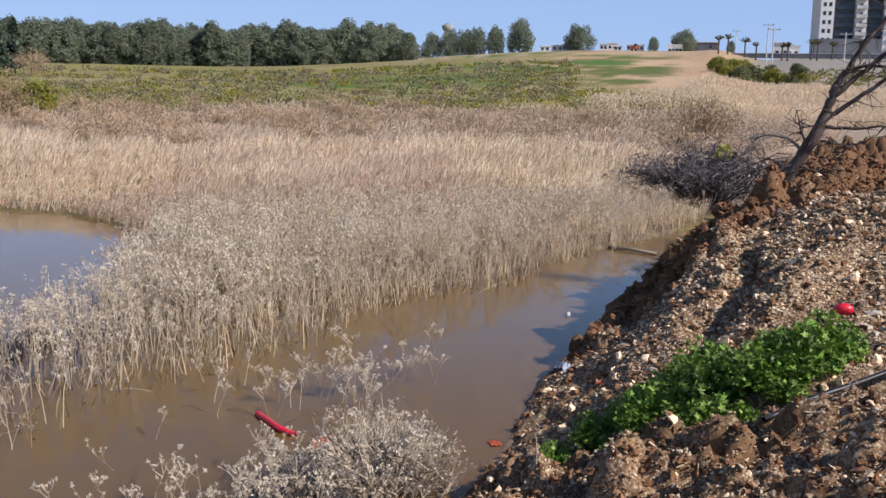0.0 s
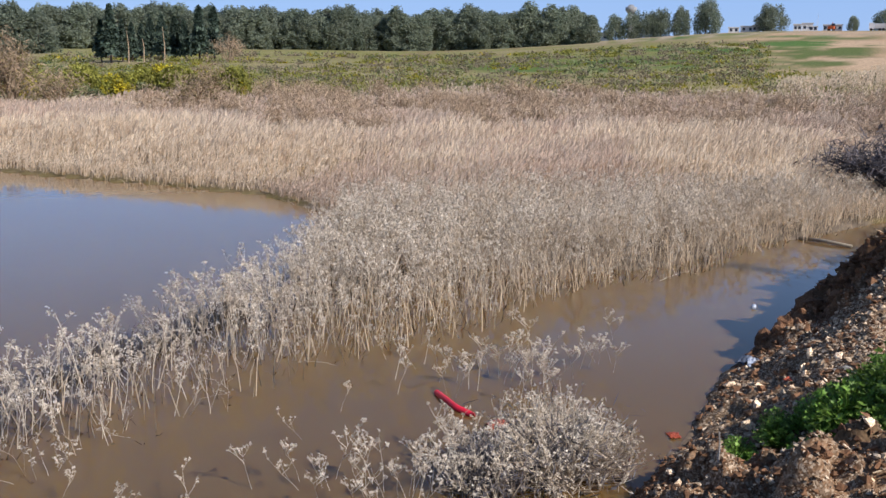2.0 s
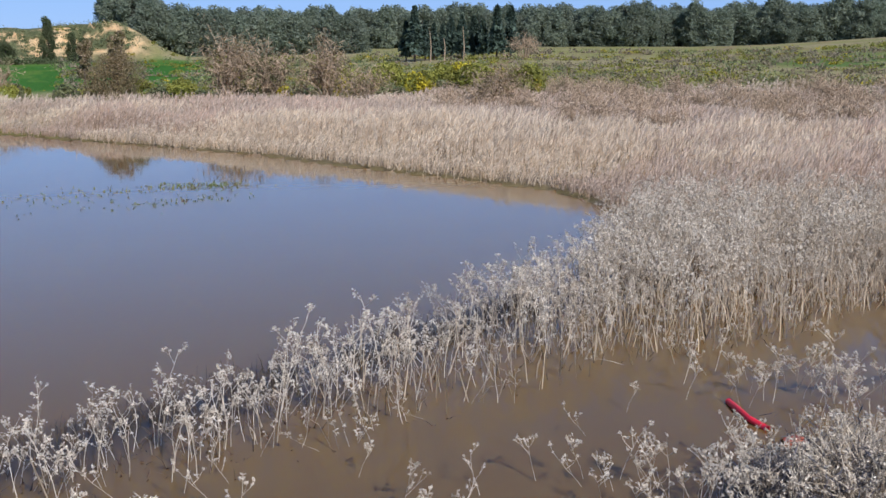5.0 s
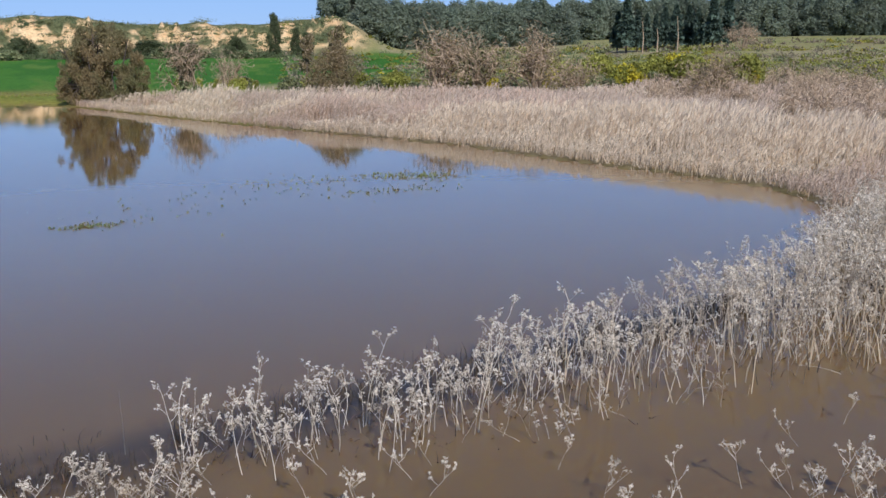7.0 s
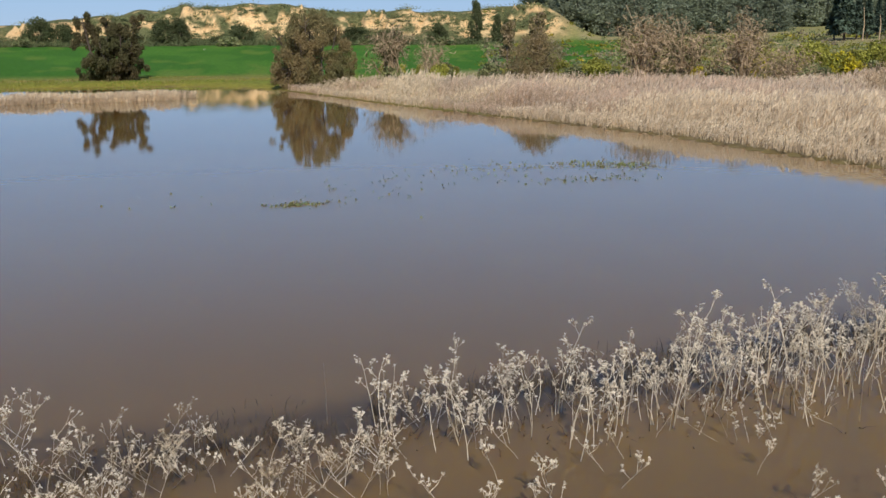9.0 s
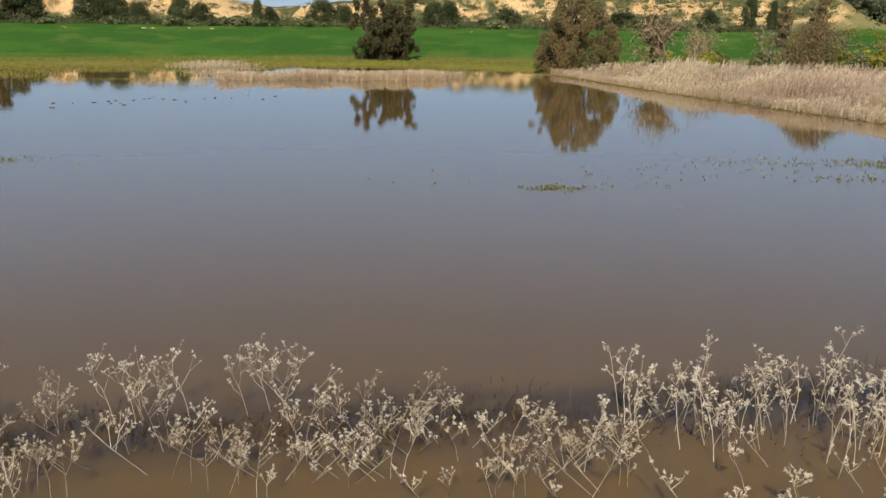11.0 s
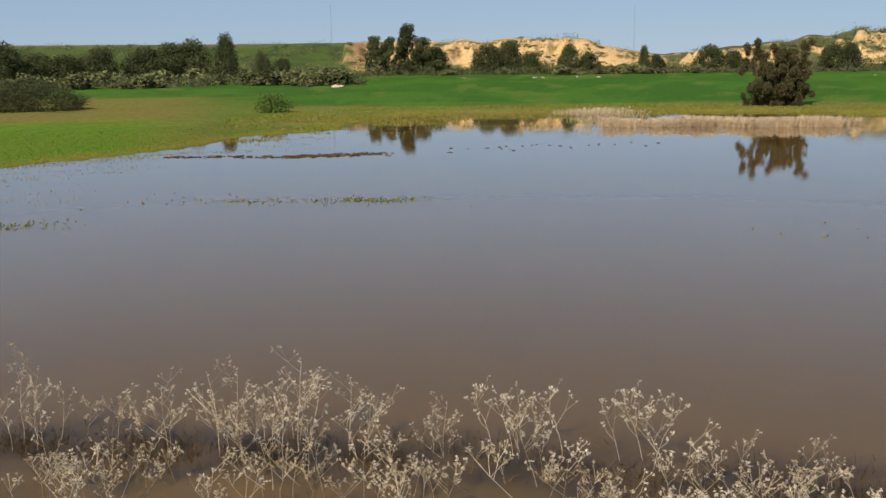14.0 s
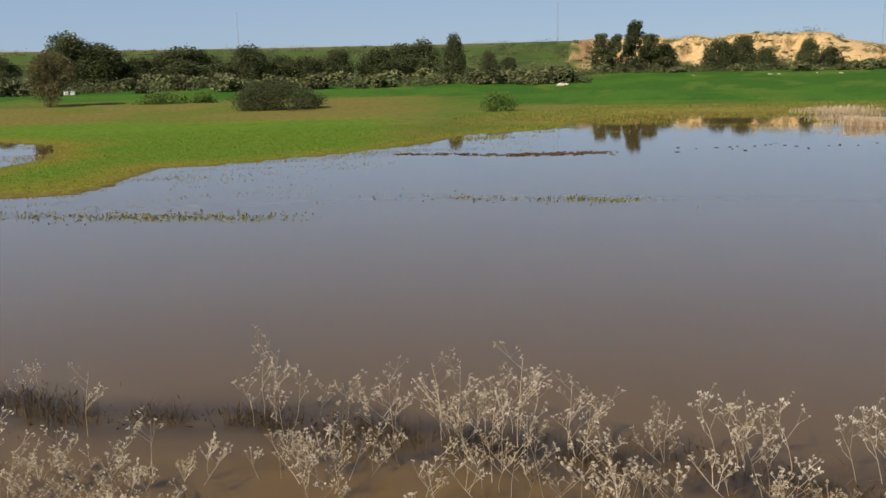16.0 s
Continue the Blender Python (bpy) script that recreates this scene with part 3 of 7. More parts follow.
# ---- the bank of spoil beside the camera ----
def shore_line(n):
    """Points along the foot of the bank, spaced wider with distance, and the ways into it."""
    P = np.array([(-1.0, 3.45), (1.5, 3.8), (3.6, 4.2), (5.45, 4.9), (6.55, 5.45), (9, 6.6), (12, 7.8), (14.7, 8.4), (20, 10.2), (24, 11.6), (31, 12.8)])
    s = np.concatenate([[0], np.cumsum(np.hypot(*np.diff(P, axis=0).T))])
    u = np.linspace(0, 1, n) ** 1.6 * s[-1]
    x, y = np.interp(u, s, P[:, 0]), np.interp(u, s, P[:, 1])
    k = np.hanning(31) / np.hanning(31).sum()
    pad = lambda a: np.convolve(np.concatenate([np.full(15, a[0]), a, np.full(15, a[-1])]), k, "valid")
    tx, ty = np.gradient(pad(x), u), np.gradient(pad(y), u)
    t = np.hypot(tx, ty)
    return x, y, ty / t, -tx / t, u


RIDGE = np.array([(4.9, 4.72, 0.0), (5.31, 4.56, 0.16), (5.38, 4.08, 0.39), (5.40, 3.61, 0.61), (5.45, 3.25, 0.80), (5.51, 2.96, 0.94), (5.63, 2.6, 1.07), (5.82, 2.29, 1.18), (5.99, 1.96, 1.25), (6.3, 1.2, 1.32)])
HOLLOW = np.array([(5.95, 4.70, -0.02), (6.12, 4.2, 0.10), (6.28, 3.7, 0.30), (6.42, 3.2, 0.50), (6.6, 2.8, 0.68), (6.95, 2.45, 0.85), (7.5, 2.2, 1.02)])
GROOVE = np.array([(7.9, 4.25, 0.62), (8.4, 4.36, 0.72), (8.85, 4.42, 0.84), (9.3, 4.5, 0.98), (9.7, 4.62, 1.12)])


def near_line(line, x, y):
    """Distance to a line in plan, the line's height there, and on which side of it."""
    best, zz, side = np.full(x.shape, 1e9), np.zeros(x.shape), np.zeros(x.shape)
    for (x0, y0, z0), (x1, y1, z1) in zip(line[:-1], line[1:]):
        dx, dy = x1 - x0, y1 - y0
        t = np.clip(((x - x0) * dx + (y - y0) * dy) / (dx * dx + dy * dy), 0, 1)
        d = np.hypot(x - x0 - t * dx, y - y0 - t * dy)
        m = d < best
        best, zz = np.where(m, d, best), np.where(m, z0 + t * (z1 - z0), zz)
        side = np.where(m, np.sign(dx * (y - y0) - dy * (x - x0)), side)
    return best, zz, side


def heap_shape(x, y):
    """Height and soil of the bank: a gravelly slope, a hollow with green plants and a rim of red-brown clods."""
    b, d = bank_height(x, y)
    r = np.hypot(x, y)
    edge = 0.25 * fbm(x * 1.1, y * 1.1, 51)
    far = smooth(8.2, 10.2, x)
    z = (1 - far) * 1.12 * smooth(-0.4, 3.3, d + edge) + far * 1.2 * smooth(-0.12, 1.9, d + edge) + 0.5 * smooth(3.0, 5.5, d) - 0.20 * (1 - smooth(-0.25, 0.15, d + edge))
    a = np.degrees(np.arctan2(x, y))
    # hollow running down to the water, with the green plants
    hol = np.exp(-((a - (65 - 4.2 * (r - 6.0))) / 5.0) ** 2) * smooth(5.6, 6.6, r) * smooth(11.0, 8.5, r)
    # gravel cone
    z = z + 0.78 * np.exp(-((x - 11.4) ** 2 + (y - 4.0) ** 2) / 2.0) + 0.3 * np.exp(-((x - 8.6) ** 2 + (y - 4.9) ** 2) / 0.5)
    # ridge of dug earth, the ditch behind it and the steep side of the gravel cone
    wob = 0.10 * fbm(x * 3, y * 3, 57)
    e, ze, side = near_line(RIDGE, x, y)
    z = np.maximum(z, ze - 0.09 - np.where(side > 0, 0.45, 0.95) * np.maximum(e - 0.06, 0) + wob * smooth(0.7, 0.2, e) - 0.5 * smooth(1.0, 1.6, e))
    e2, zf, side = near_line(HOLLOW, x, y)
    z = np.minimum(z, zf + 0.75 * e2 + 4 * smooth(0.9, 1.4, e2) + 0.3 * wob)
    e3, zg, side = near_line(GROOVE, x, y)
    z = np.minimum(z, zg + np.where(side > 0, 0.25, 1.5) * e3 + 4 * smooth(0.6, 1.0, e3) + 0.4 * wob)
    z = z + 0.24 * np.exp(-((x - 9.2) ** 2 / 0.5 + (y - 3.95) ** 2 / 0.08))
    # clod rim further along
    rim = smooth(10.8, 14, x) * np.exp(-((d - 1.9) / 1.0) ** 2)
    z = z + 0.45 * rim
    clod = smooth(-0.3, 0.3, (x - 9.3) * 0.8 + 0.7 - d + 1.5 * edge) * smooth(7.6, 8.6, x)
    clod = np.clip(clod, 0, 1)
    dirt = np.clip(smooth(0.75, 0.25, e) + smooth(6.3, 5.6, r), 0, 1)
    hol = np.maximum(hol, smooth(0.5, 0.1, e2))
    lump = np.abs(fbm(x * 2.2, y * 2.2, 53, 4))
    rough = 0.06 + 0.34 * clod + 0.22 * dirt
    z = z + smooth(0.05, 0.5, d) * rough * (lump * 2 - 0.35) + smooth(0, 0.3, d) * (0.05 + 0.05 * clod + 0.06 * dirt) * (1 - 2 * np.abs(fbm(x * 7, y * 7, 54, 4)))
    n = fbm(x * 4, y * 4, 56, 3)
    C = np.zeros(x.shape + (3,)) + np.array((0.15, 0.08, 0.038))
    # the hollow's dark soil colour also holds the shade of the ridge
    for colour, w in (((0.22, 0.13, 0.066), smooth(-0.1, 0.3, n)), ((0.155, 0.080, 0.038), clod), ((0.27, 0.16, 0.085), dirt * smooth(-0.4, 0.0, n)),
                      ((0.085, 0.052, 0.03), smooth(0.25, 0.0, d)), ((0.11, 0.075, 0.04), hol * 0.8)):
        C = C * (1 - w[..., None]) + np.array(colour) * w[..., None]
    C = np.concatenate([C, np.clip(1 - 0.92 * clod - 0.7 * dirt * smooth(0.3, -0.1, n) - 0.6 * hol, 0.05, 1)[..., None]], -1)
    return z, C, d, clod, dirt, hol


def build_heap():
    x, y, nx, ny, u = shore_line(620)
    w = np.linspace(-0.45, 1, 200)
    off = np.where(w < 0, w, 0.6 * w + 7.2 * w * w)
    X, Y = x[:, None] + nx[:, None] * off, y[:, None] + ny[:, None] * off
    z, C, d, clod, dirt, hol = heap_shape(X, Y)
    # the outer rims run out into the ground
    i, j = np.arange(len(x))[:, None], np.arange(len(w))[None]
    z = z - 0.9 * smooth(70, 0, i) - 0.9 * smooth(len(x) - 25, len(x), i) - 0.9 * smooth(len(w) - 24, len(w), j)
    V = np.stack([X, Y, z], -1).reshape(-1, 3)
    na, nr = X.shape
    i = np.arange(na * nr).reshape(na, nr)
    F = np.stack([i[:-1, :-1], i[1:, :-1], i[1:, 1:], i[:-1, 1:]], -1).reshape(-1, 4)[:, ::-1]
    me = make_mesh("spoil_bank", V, F, M_HEAP, True)
    col = me.color_attributes.new("soil", "FLOAT_COLOR", "POINT")
    col.data.foreach_set("color", C.reshape(-1, 4).astype(np.float32).ravel())
    return tagged(new("spoil_bank", me), "bank of tipped gravel and red-brown earth", "earth bank", kind="structure")


spoil_bank = build_heap()


def heap_z(x, y):
    return heap_shape(np.atleast_1d(np.asarray(x, float)), np.atleast_1d(np.asarray(y, float)))[0]

# ---- reeds ----
REED_EDGE = np.array([(10.0, 17.2), (10.4, 21.8), (8.3, 25.8), (5, 33.1), (1.9, 37.4), (-5.7, 48.1), (-15, 62.8), (-12, 66), (-2, 64), (10, 63), (26, 62), (45, 60), (66, 44), (76, 30), (56, 23), (40, 18.4), (32, 15.4), (26.5, 14.0), (21, 11.4), (15.5, 12.0), (12.5, 13.5)])
WEED_BED = np.array([(-3.2, 7.4), (-1.4, 7.5), (0.8, 7.2), (3.0, 7.9), (4.8, 8.8), (7.4, 9.0), (9.6, 9.9), (12, 9.7), (14, 10.3), (17.5, 10.7), (21, 11.2), (19, 14.0), (14.5, 16.5), (10.2, 18), (8.6, 16.2), (7.0, 13.9), (5.4, 12.3), (3.4, 10.9), (1.8, 9.8), (0, 8.9), (-1.8, 8.1)])
ISLET = np.array([(-17.9, 53.6), (-20.5, 51.2), (-25, 48.4), (-29, 46.6), (-32, 47), (-28, 51.5), (-23.5, 55.5), (-19, 57)])


def scatter(poly, n, r=rng):
    """n places inside a polygon."""
    lo, hi = poly.min(0), poly.max(0)
    out = np.zeros((0, 2))
    while len(out) < n:
        p = r.uniform(lo, hi, (n * 2, 2))
        out = np.concatenate([out, p[inside(poly, p[:, 0], p[:, 1]) > 0]])
    return out[:n]


def reed_stand(name, p, height, label, russet=False):
    """Reeds at the places p: stems with a bent leaf or two and a feathery head."""
    n = len(p)
    dist = np.hypot(p[:, 0], p[:, 1])
    wide = 0.006 + dist * 0.00036
    z = np.maximum(land_height(p[:, 0], p[:, 1])[0], -0.1)
    base = np.column_stack([p, z])
    h = height * rng.uniform(0.72, 1.15, n) * (1 + 0.42 * fbm(p[:, 0] * 0.30, p[:, 1] * 0.30, 61)) * np.where(vnoise(p[:, 0] * 0.9, p[:, 1] * 0.9, 62) > 0.45, 1.12, 1)
    h = h * (0.34 + 0.66 * smooth(0.0, 5.0, np.abs(inside(REED_EDGE, p[:, 0], p[:, 1])))) if name != "reed_islet" else h
    wind = np.column_stack([0.13 + 0.14 * fbm(p[:, 0] * 0.3, p[:, 1] * 0.3, 63) + rng.normal(0, 0.15, n), -0.03 + rng.normal(0, 0.15, n)]) * h[:, None]
    root = tagged(new(name), label, "reeds", kind="stuff")
    stems, foot, plume = Pile(), Pile(), Pile()
    stems.add(*ribbons(base, h, wide * 0.8, wind, np.full(n, 0.03)))
    q = base + np.column_stack([rng.normal(0, 0.05, (n, 2)), np.zeros(n)])
    stems.add(*ribbons(q, h * rng.uniform(0.45, 0.95, n), wide * 1.1, wind * 1.3 + rng.normal(0, 0.17, (n, 2)), rng.uniform(0.02, 0.3, n)))
    # feathery heads that hang over with the wind
    tip = base + np.column_stack([wind * 0.80, h * 0.80])
    for k in range(4):
        q = tip + np.column_stack([rng.normal(0, 0.035, (n, 2)), rng.uniform(-0.1, 0.05, n)])
        plume.add(*ribbons(q, h * rng.uniform(0.14, 0.26, n), wide * 1.05, wind * 0.4 + [0.07, -0.01] + rng.normal(0, 0.06, (n, 2)), rng.uniform(0.1, 0.55, n)))
    m = rng.random(n) < 0.5
    foot.add(*ribbons(base[m], h[m] * rng.uniform(0.15, 0.38, m.sum()), wide[m] * 1.6, rng.normal(0, 0.10, (m.sum(), 2)), np.full(m.sum(), 0.1)))
    part("stem_mass", stems.mesh("reed_stems", M_REED_RED if russet else M_REED), root)
    part("plume_mass", plume.mesh("reed_plumes", M_PLUME_RED if russet else M_PLUME), root)
    part("old_leaf_mass", foot.mesh("reed_old_leaves", M_BASE), root)
    return root


def reed_places():
    a = scatter(REED_EDGE, 150000)
    d = np.hypot(a[:, 0], a[:, 1])
    az = np.degrees(np.arctan2(-a[:, 0], a[:, 1]))
    keep = rng.random(len(a)) < np.clip(1.25 - d / 78, 0.22, 1) * (0.75 + 0.5 * vnoise(a[:, 0] * 0.5, a[:, 1] * 0.5, 64))
    keep &= rng.random(len(a)) < 1 - 0.55 * smooth(36, 46, d + 5 * vnoise(a[:, 0] * 0.12, a[:, 1] * 0.12, 67)) * smooth(-16, -26, az)
    front = inside(REED_EDGE, a[:, 0], a[:, 1]) < 1.2
    return a[(keep | front) & (az > -72) & ((az > -65.5) | (d > 40))]


_reeds = reed_places()
_tint = fbm(_reeds[:, 0] * 0.12, _reeds[:, 1] * 0.2, 65) + 0.55 * smooth(33, 44, np.hypot(*_reeds.T)) - 0.3 * smooth(-38, -12, np.degrees(np.arctan2(-_reeds[:, 0], _reeds[:, 1])))
reed_stand("reed_bed", _reeds[_tint < 0.18], 1.08, "dense bed of dry pale reeds along the water")
reed_stand("russet_reed_bed", _reeds[_tint >= 0.18], 1.02, "patches of dry russet reeds among pale ones", True)
_isl = scatter(ISLET, 4200)
_isl = _isl[inside(ISLET, _isl[:, 0], _isl[:, 1]) > 2.2 * np.abs(fbm(_isl[:, 0] * 0.5, _isl[:, 1] * 0.5, 66))]
reed_stand("reed_islet", _isl, 0.52, "low strip of dry pale reeds standing in water")

_back = scatter(np.array([(-33, 58), (-38.5, 61), (-41, 58), (-36, 55)]), 420)
reed_stand("reed_islet", _back, 0.55, "small tan patch of dry reeds at the meadow's edge")
_east = scatter(np.array([(74, 32), (84, 27), (110, 34), (120, 48), (112, 62), (86, 52), (75, 52), (63, 46)]), 9000)
reed_stand("reed_bed", _east, 1.0, "hazy far bed of dry reeds beyond the eastern water")

# ---- dead weeds in the shallows ----


def star_heads(points, size, r):
    """Dry flower heads: a burst of five narrow pointed bracts each."""
    n = len(points)
    V, F = [], []
    for k in range(5):
        d = r.normal(size=(n, 3))
        d[:, 2] = d[:, 2] * 0.8 + 0.35
        d /= np.linalg.norm(d, axis=1)[:, None]
        e = np.cross(d, r.normal(size=(n, 3)))
        e /= np.linalg.norm(e, axis=1)[:, None]
        s = (size * r.uniform(0.7, 1.3, n))[:, None]
        V.append(np.stack([points - d * s * 0.12, points + d * s * 0.3 + e * s * 0.17, points + d * s * 0.8, points + d * s * 0.3 - e * s * 0.17], 1))
    V = np.stack(V, 1).reshape(-1, 3)
    i = np.arange(n * 5)[:, None] * 4
    return V, np.concatenate([i + [0, 1, 2], i + [0, 2, 3]])


def weed(seed, height=1.0, branches=8, spread=0.3, lean=0.12, head=0.030, heads=3, rich=True, thick=0.85):
    """Stem and seed-head arrays of one dead weed."""
    r = np.random.default_rng(seed)
    stem, tips = Pile(), []
    way = np.array([r.normal(0, lean), r.normal(0, lean), 1.0])
    P = [np.zeros(3)]
    for k in range(5):
        way = way + np.array([r.normal(0, 0.11), r.normal(0, 0.11), 0])
        P.append(P[-1] + way / np.linalg.norm(way) * height / 5)
    P = np.array(P)
    stem.add(*tube(P, np.linspace(0.0066, 0.0036, 6) * height * thick, 3, False))
    tips.append(P[-1])
    for b in range(branches):
        f = r.uniform(0.5 if not rich else 0.38, 0.97)
        a = r.uniform(0, 2 * np.pi)
        p0 = np.array([np.interp(f * 5, range(6), P[:, c]) for c in range(3)])
        L = height * spread * r.uniform(0.5, 1.1) * (1.25 - f * 0.6)
        out = np.array([np.cos(a), np.sin(a), 0.0])
        p1 = p0 + out * L * 0.45 + np.array([0, 0, L * 0.45])
        p2 = p1 + out * L * 0.25 + np.array([0, 0, L * 0.55])
        stem.add(*tube([p0, p1, p2], [0.0040 * thick, 0.0030 * thick, 0.0020 * thick], 3, False))
        tips += [p2]
        for k in range(r.integers(1, 3) if rich else 1):
            a2 = a + r.normal(0, 1.0)
            q = p1 + np.array([np.cos(a2), np.sin(a2), 0.9]) * L * r.uniform(0.25, 0.5)
            stem.add(*tube([p1, q], [0.0026, 0.0018], 3, False))
            tips.append(q)
    tips = np.array(tips)
    pts = np.repeat(tips, heads, 0) + r.normal(0, 0.014, (len(tips) * heads, 3)) * height
    return stem.arrays(), star_heads(pts, head, r)


def weed_thing(seed, label, head_material, **kw):
    s, h = weed(seed, **kw)
    root = tagged(new("dead_weed"), label, "weed", "dead weeds in the shallows")
    part("stem", make_mesh("weed_stem", *s, M_STEMB if head_material is M_HEADB else M_STEM), root)
    tagged(part("seed_head_mass", make_mesh("weed_heads", *h, head_material), root), kind="stuff")
    return root


NEAR_LINE = np.array([(-10.9, 1.9), (-9.7, 2.2), (-8.6, 3.6), (-7.2, 4.6), (-5.6, 5.7), (-4.2, 6.6), (-2.9, 7.0), (-1.3, 7.6), (0.2, 7.9), (1.6, 8.6), (2.9, 9.2)])


def build_weeds():
    r = np.random.default_rng(31)
    kinds = [weed_thing(100 + k, "bleached dead weed with pale seed heads standing in water", M_HEAD, height=h, branches=b, spread=s, lean=le, heads=3)
             for k, (h, b, s, le) in enumerate([(1.0, 4, 0.22, 0.10), (0.85, 3, 0.26, 0.15), (1.15, 4, 0.20, 0.08), (0.62, 4, 0.42, 0.32), (0.5, 4, 0.5, 0.45), (0.75, 4, 0.30, 0.2)])]
    kinds += [weed_thing(120 + k, "brownish dead weed with small seed heads in shallow water", M_HEADB, height=h, branches=b, spread=s, lean=le, heads=3, head=0.027, thick=0.65)
              for k, (h, b, s, le) in enumerate([(0.95, 6, 0.38, 0.14), (0.7, 6, 0.45, 0.25), (0.8, 5, 0.42, 0.5), (0.42, 6, 0.6, 0.4)])]
    spots = []
    # clumps along the thin row that leads west, and looser plants east of them
    for x, y, n, s in ((-10.6, 2.0, 3, 0.6), (-8.45, 3.75, 4, 0.85), (-8.1, 4.1, 3, 0.95), (-7.35, 4.4, 5, 0.9), (-6.9, 4.75, 8, 0.95), (-6.45, 5.1, 8, 0.9), (-6.0, 5.4, 5, 0.8), (-4.95, 6.1, 6, 0.85), (-4.2, 6.65, 5, 0.85), (-3.4, 6.95, 4, 0.6), (-2.7, 7.1, 4, 0.55), (-5.4, 5.8, 5, 0.55)):
        for k in range(n):
            spots.append((x + r.normal(0, 0.17), y + r.normal(0, 0.14), r.choice([6, 6, 7, 7, 8, 9]), s * r.uniform(0.62, 1.0)))
    for k in range(105):
        f = 7 + r.random() * 3
        x, y = np.interp(f, range(len(NEAR_LINE)), NEAR_LINE[:, 0]), np.interp(f, range(len(NEAR_LINE)), NEAR_LINE[:, 1])
        spots.append((x + r.normal(0, 0.25), y + r.normal(0, 0.3), r.choice([0, 1, 2, 3, 5]), r.uniform(0.45, 0.85)))
    for k in range(24):
        a = radians(r.uniform(-22, 24))
        d = r.uniform(6.0, 7.4)
        spots.append((-math.sin(a) * d, math.cos(a) * d, r.choice([3, 4, 4, 3, 9]), r.uniform(0.5, 0.85)))
    for x, y, k, s in [(6.2, 7.6, 4, 1), (6.6, 7.4, 3, 0.8), (6.9, 7.9, 4, 0.9), (7.2, 7.3, 4, 0.8), (5.4, 7.4, 4, 0.6), (5.0, 7.7, 4, 0.7), (7.6, 7.7, 4, 0.6), (8.2, 7.9, 5, 0.55), (8.3, 8.0, 4, 0.5),
                       (4.3, 7.6, 4, 0.55), (3.7, 7.2, 3, 0.55), (6.5, 7.9, 3, 0.9), (6.8, 7.1, 4, 0.8), (3.5, 6.3, 3, 0.8), (3.7, 5.9, 1, 0.6), (3.6, 6.0, 4, 0.8), (3.2, 6.3, 3, 0.7), (4.0, 5.7, 1, 0.6), (4.6, 6.0, 3, 0.7), (3.4, 5.6, 5, 0.6), (2.9, 6.5, 4, 0.7), (2.4, 6.4, 3, 0.6)]:
        spots.append((x, y, k, s))
    # low bushy plants about the red tube and beside the dry bush
    for x, y, n, w in ((6.1, 7.35, 16, 0.33), (5.75, 7.7, 9, 0.35), (6.5, 7.15, 7, 0.3), (5.75, 8.3, 6, 0.25), (4.1, 5.8, 24, 0.3), (3.6, 5.9, 12, 0.25), (4.5, 6.0, 12, 0.25), (7.5, 7.32, 3, 0.1)):
        for k in range(n):
            spots.append((x + r.normal(0, w), y + r.normal(0, w * 0.8), r.choice([3, 4, 5, 4]), r.uniform(0.45, 0.75)))
    for i, (x, y, k, s) in enumerate(spots):
        ob = copy_thing(kinds[k], pose(x, y, -0.04 * s, 0, 0, r.uniform(0, 360)))
        ob.scale = (s, s, s)
    for k, ob in enumerate(kinds):
        x, y = NEAR_LINE[min(10, 7 + k % 4)] if k < 6 else NEAR_LINE[k - 5]
        ob.matrix_basis = pose(x + 0.1 * k, y, -0.03)
        ob.scale = (0.65, 0.65, 0.65)
    # the dense bed: one mass of many plants
    models = [weed(200 + k, height=h, branches=b, spread=0.22, lean=0.15, heads=4, head=0.030, rich=False, thick=0.6) for k, (h, b) in enumerate(((1.0, 4), (0.9, 4), (1.1, 5), (0.8, 4), (0.7, 3), (1.2, 3), (0.95, 5)))]
    p = scatter(WEED_BED, 3400, r)
    keep = r.random(len(p)) < np.interp(p[:, 0], [-3, 0, 3, 5, 8], [0.16, 0.26, 0.6, 0.95, 1.0])
    p = p[keep]
    deep = inside(WEED_BED, p[:, 0], p[:, 1])
    keep = deep > 1.1 * np.abs(fbm(p[:, 0] * 0.8, p[:, 1] * 0.8, 72)) + 0.2 * r.normal(size=len(p)) - 0.05
    p, deep = p[keep], deep[keep]
    stems, heads, brown = Pile(), Pile(), Pile()
    for (x, y), dp in zip(p, deep):
        (sv, sf), (hv, hf) = models[r.integers(len(models))]
        s = r.uniform(0.6, 1.2) * np.interp(x, [-2, 2, 8, 14], [0.6, 0.78, 0.98, 0.9])
        tip = (26 if dp < 0.45 else 8) * r.normal() * (1.7 if r.random() < 0.12 else 1)
        m = np.array(pose(x, y, -0.03, min(max(tip, -68), 68), 0, r.uniform(0, 360)) @ pose(0, 0, 0, 0, 0, r.uniform(0, 360)))
        m[:3, :3] *= s * np.interp(dp, [0, 0.9], [0.5, 1.0])
        stems.add(turned(sv, m), sf)
        (heads if r.random() < 0.6 else brown).add(turned(hv, m), hf)
    lowm = [weed(230 + k, height=h, branches=5, spread=0.45, lean=0.4, heads=3, head=0.024, rich=True, thick=0.65) for k, h in enumerate((0.62, 0.5, 0.42, 0.7))]
    ls, lh = Pile(), Pile()
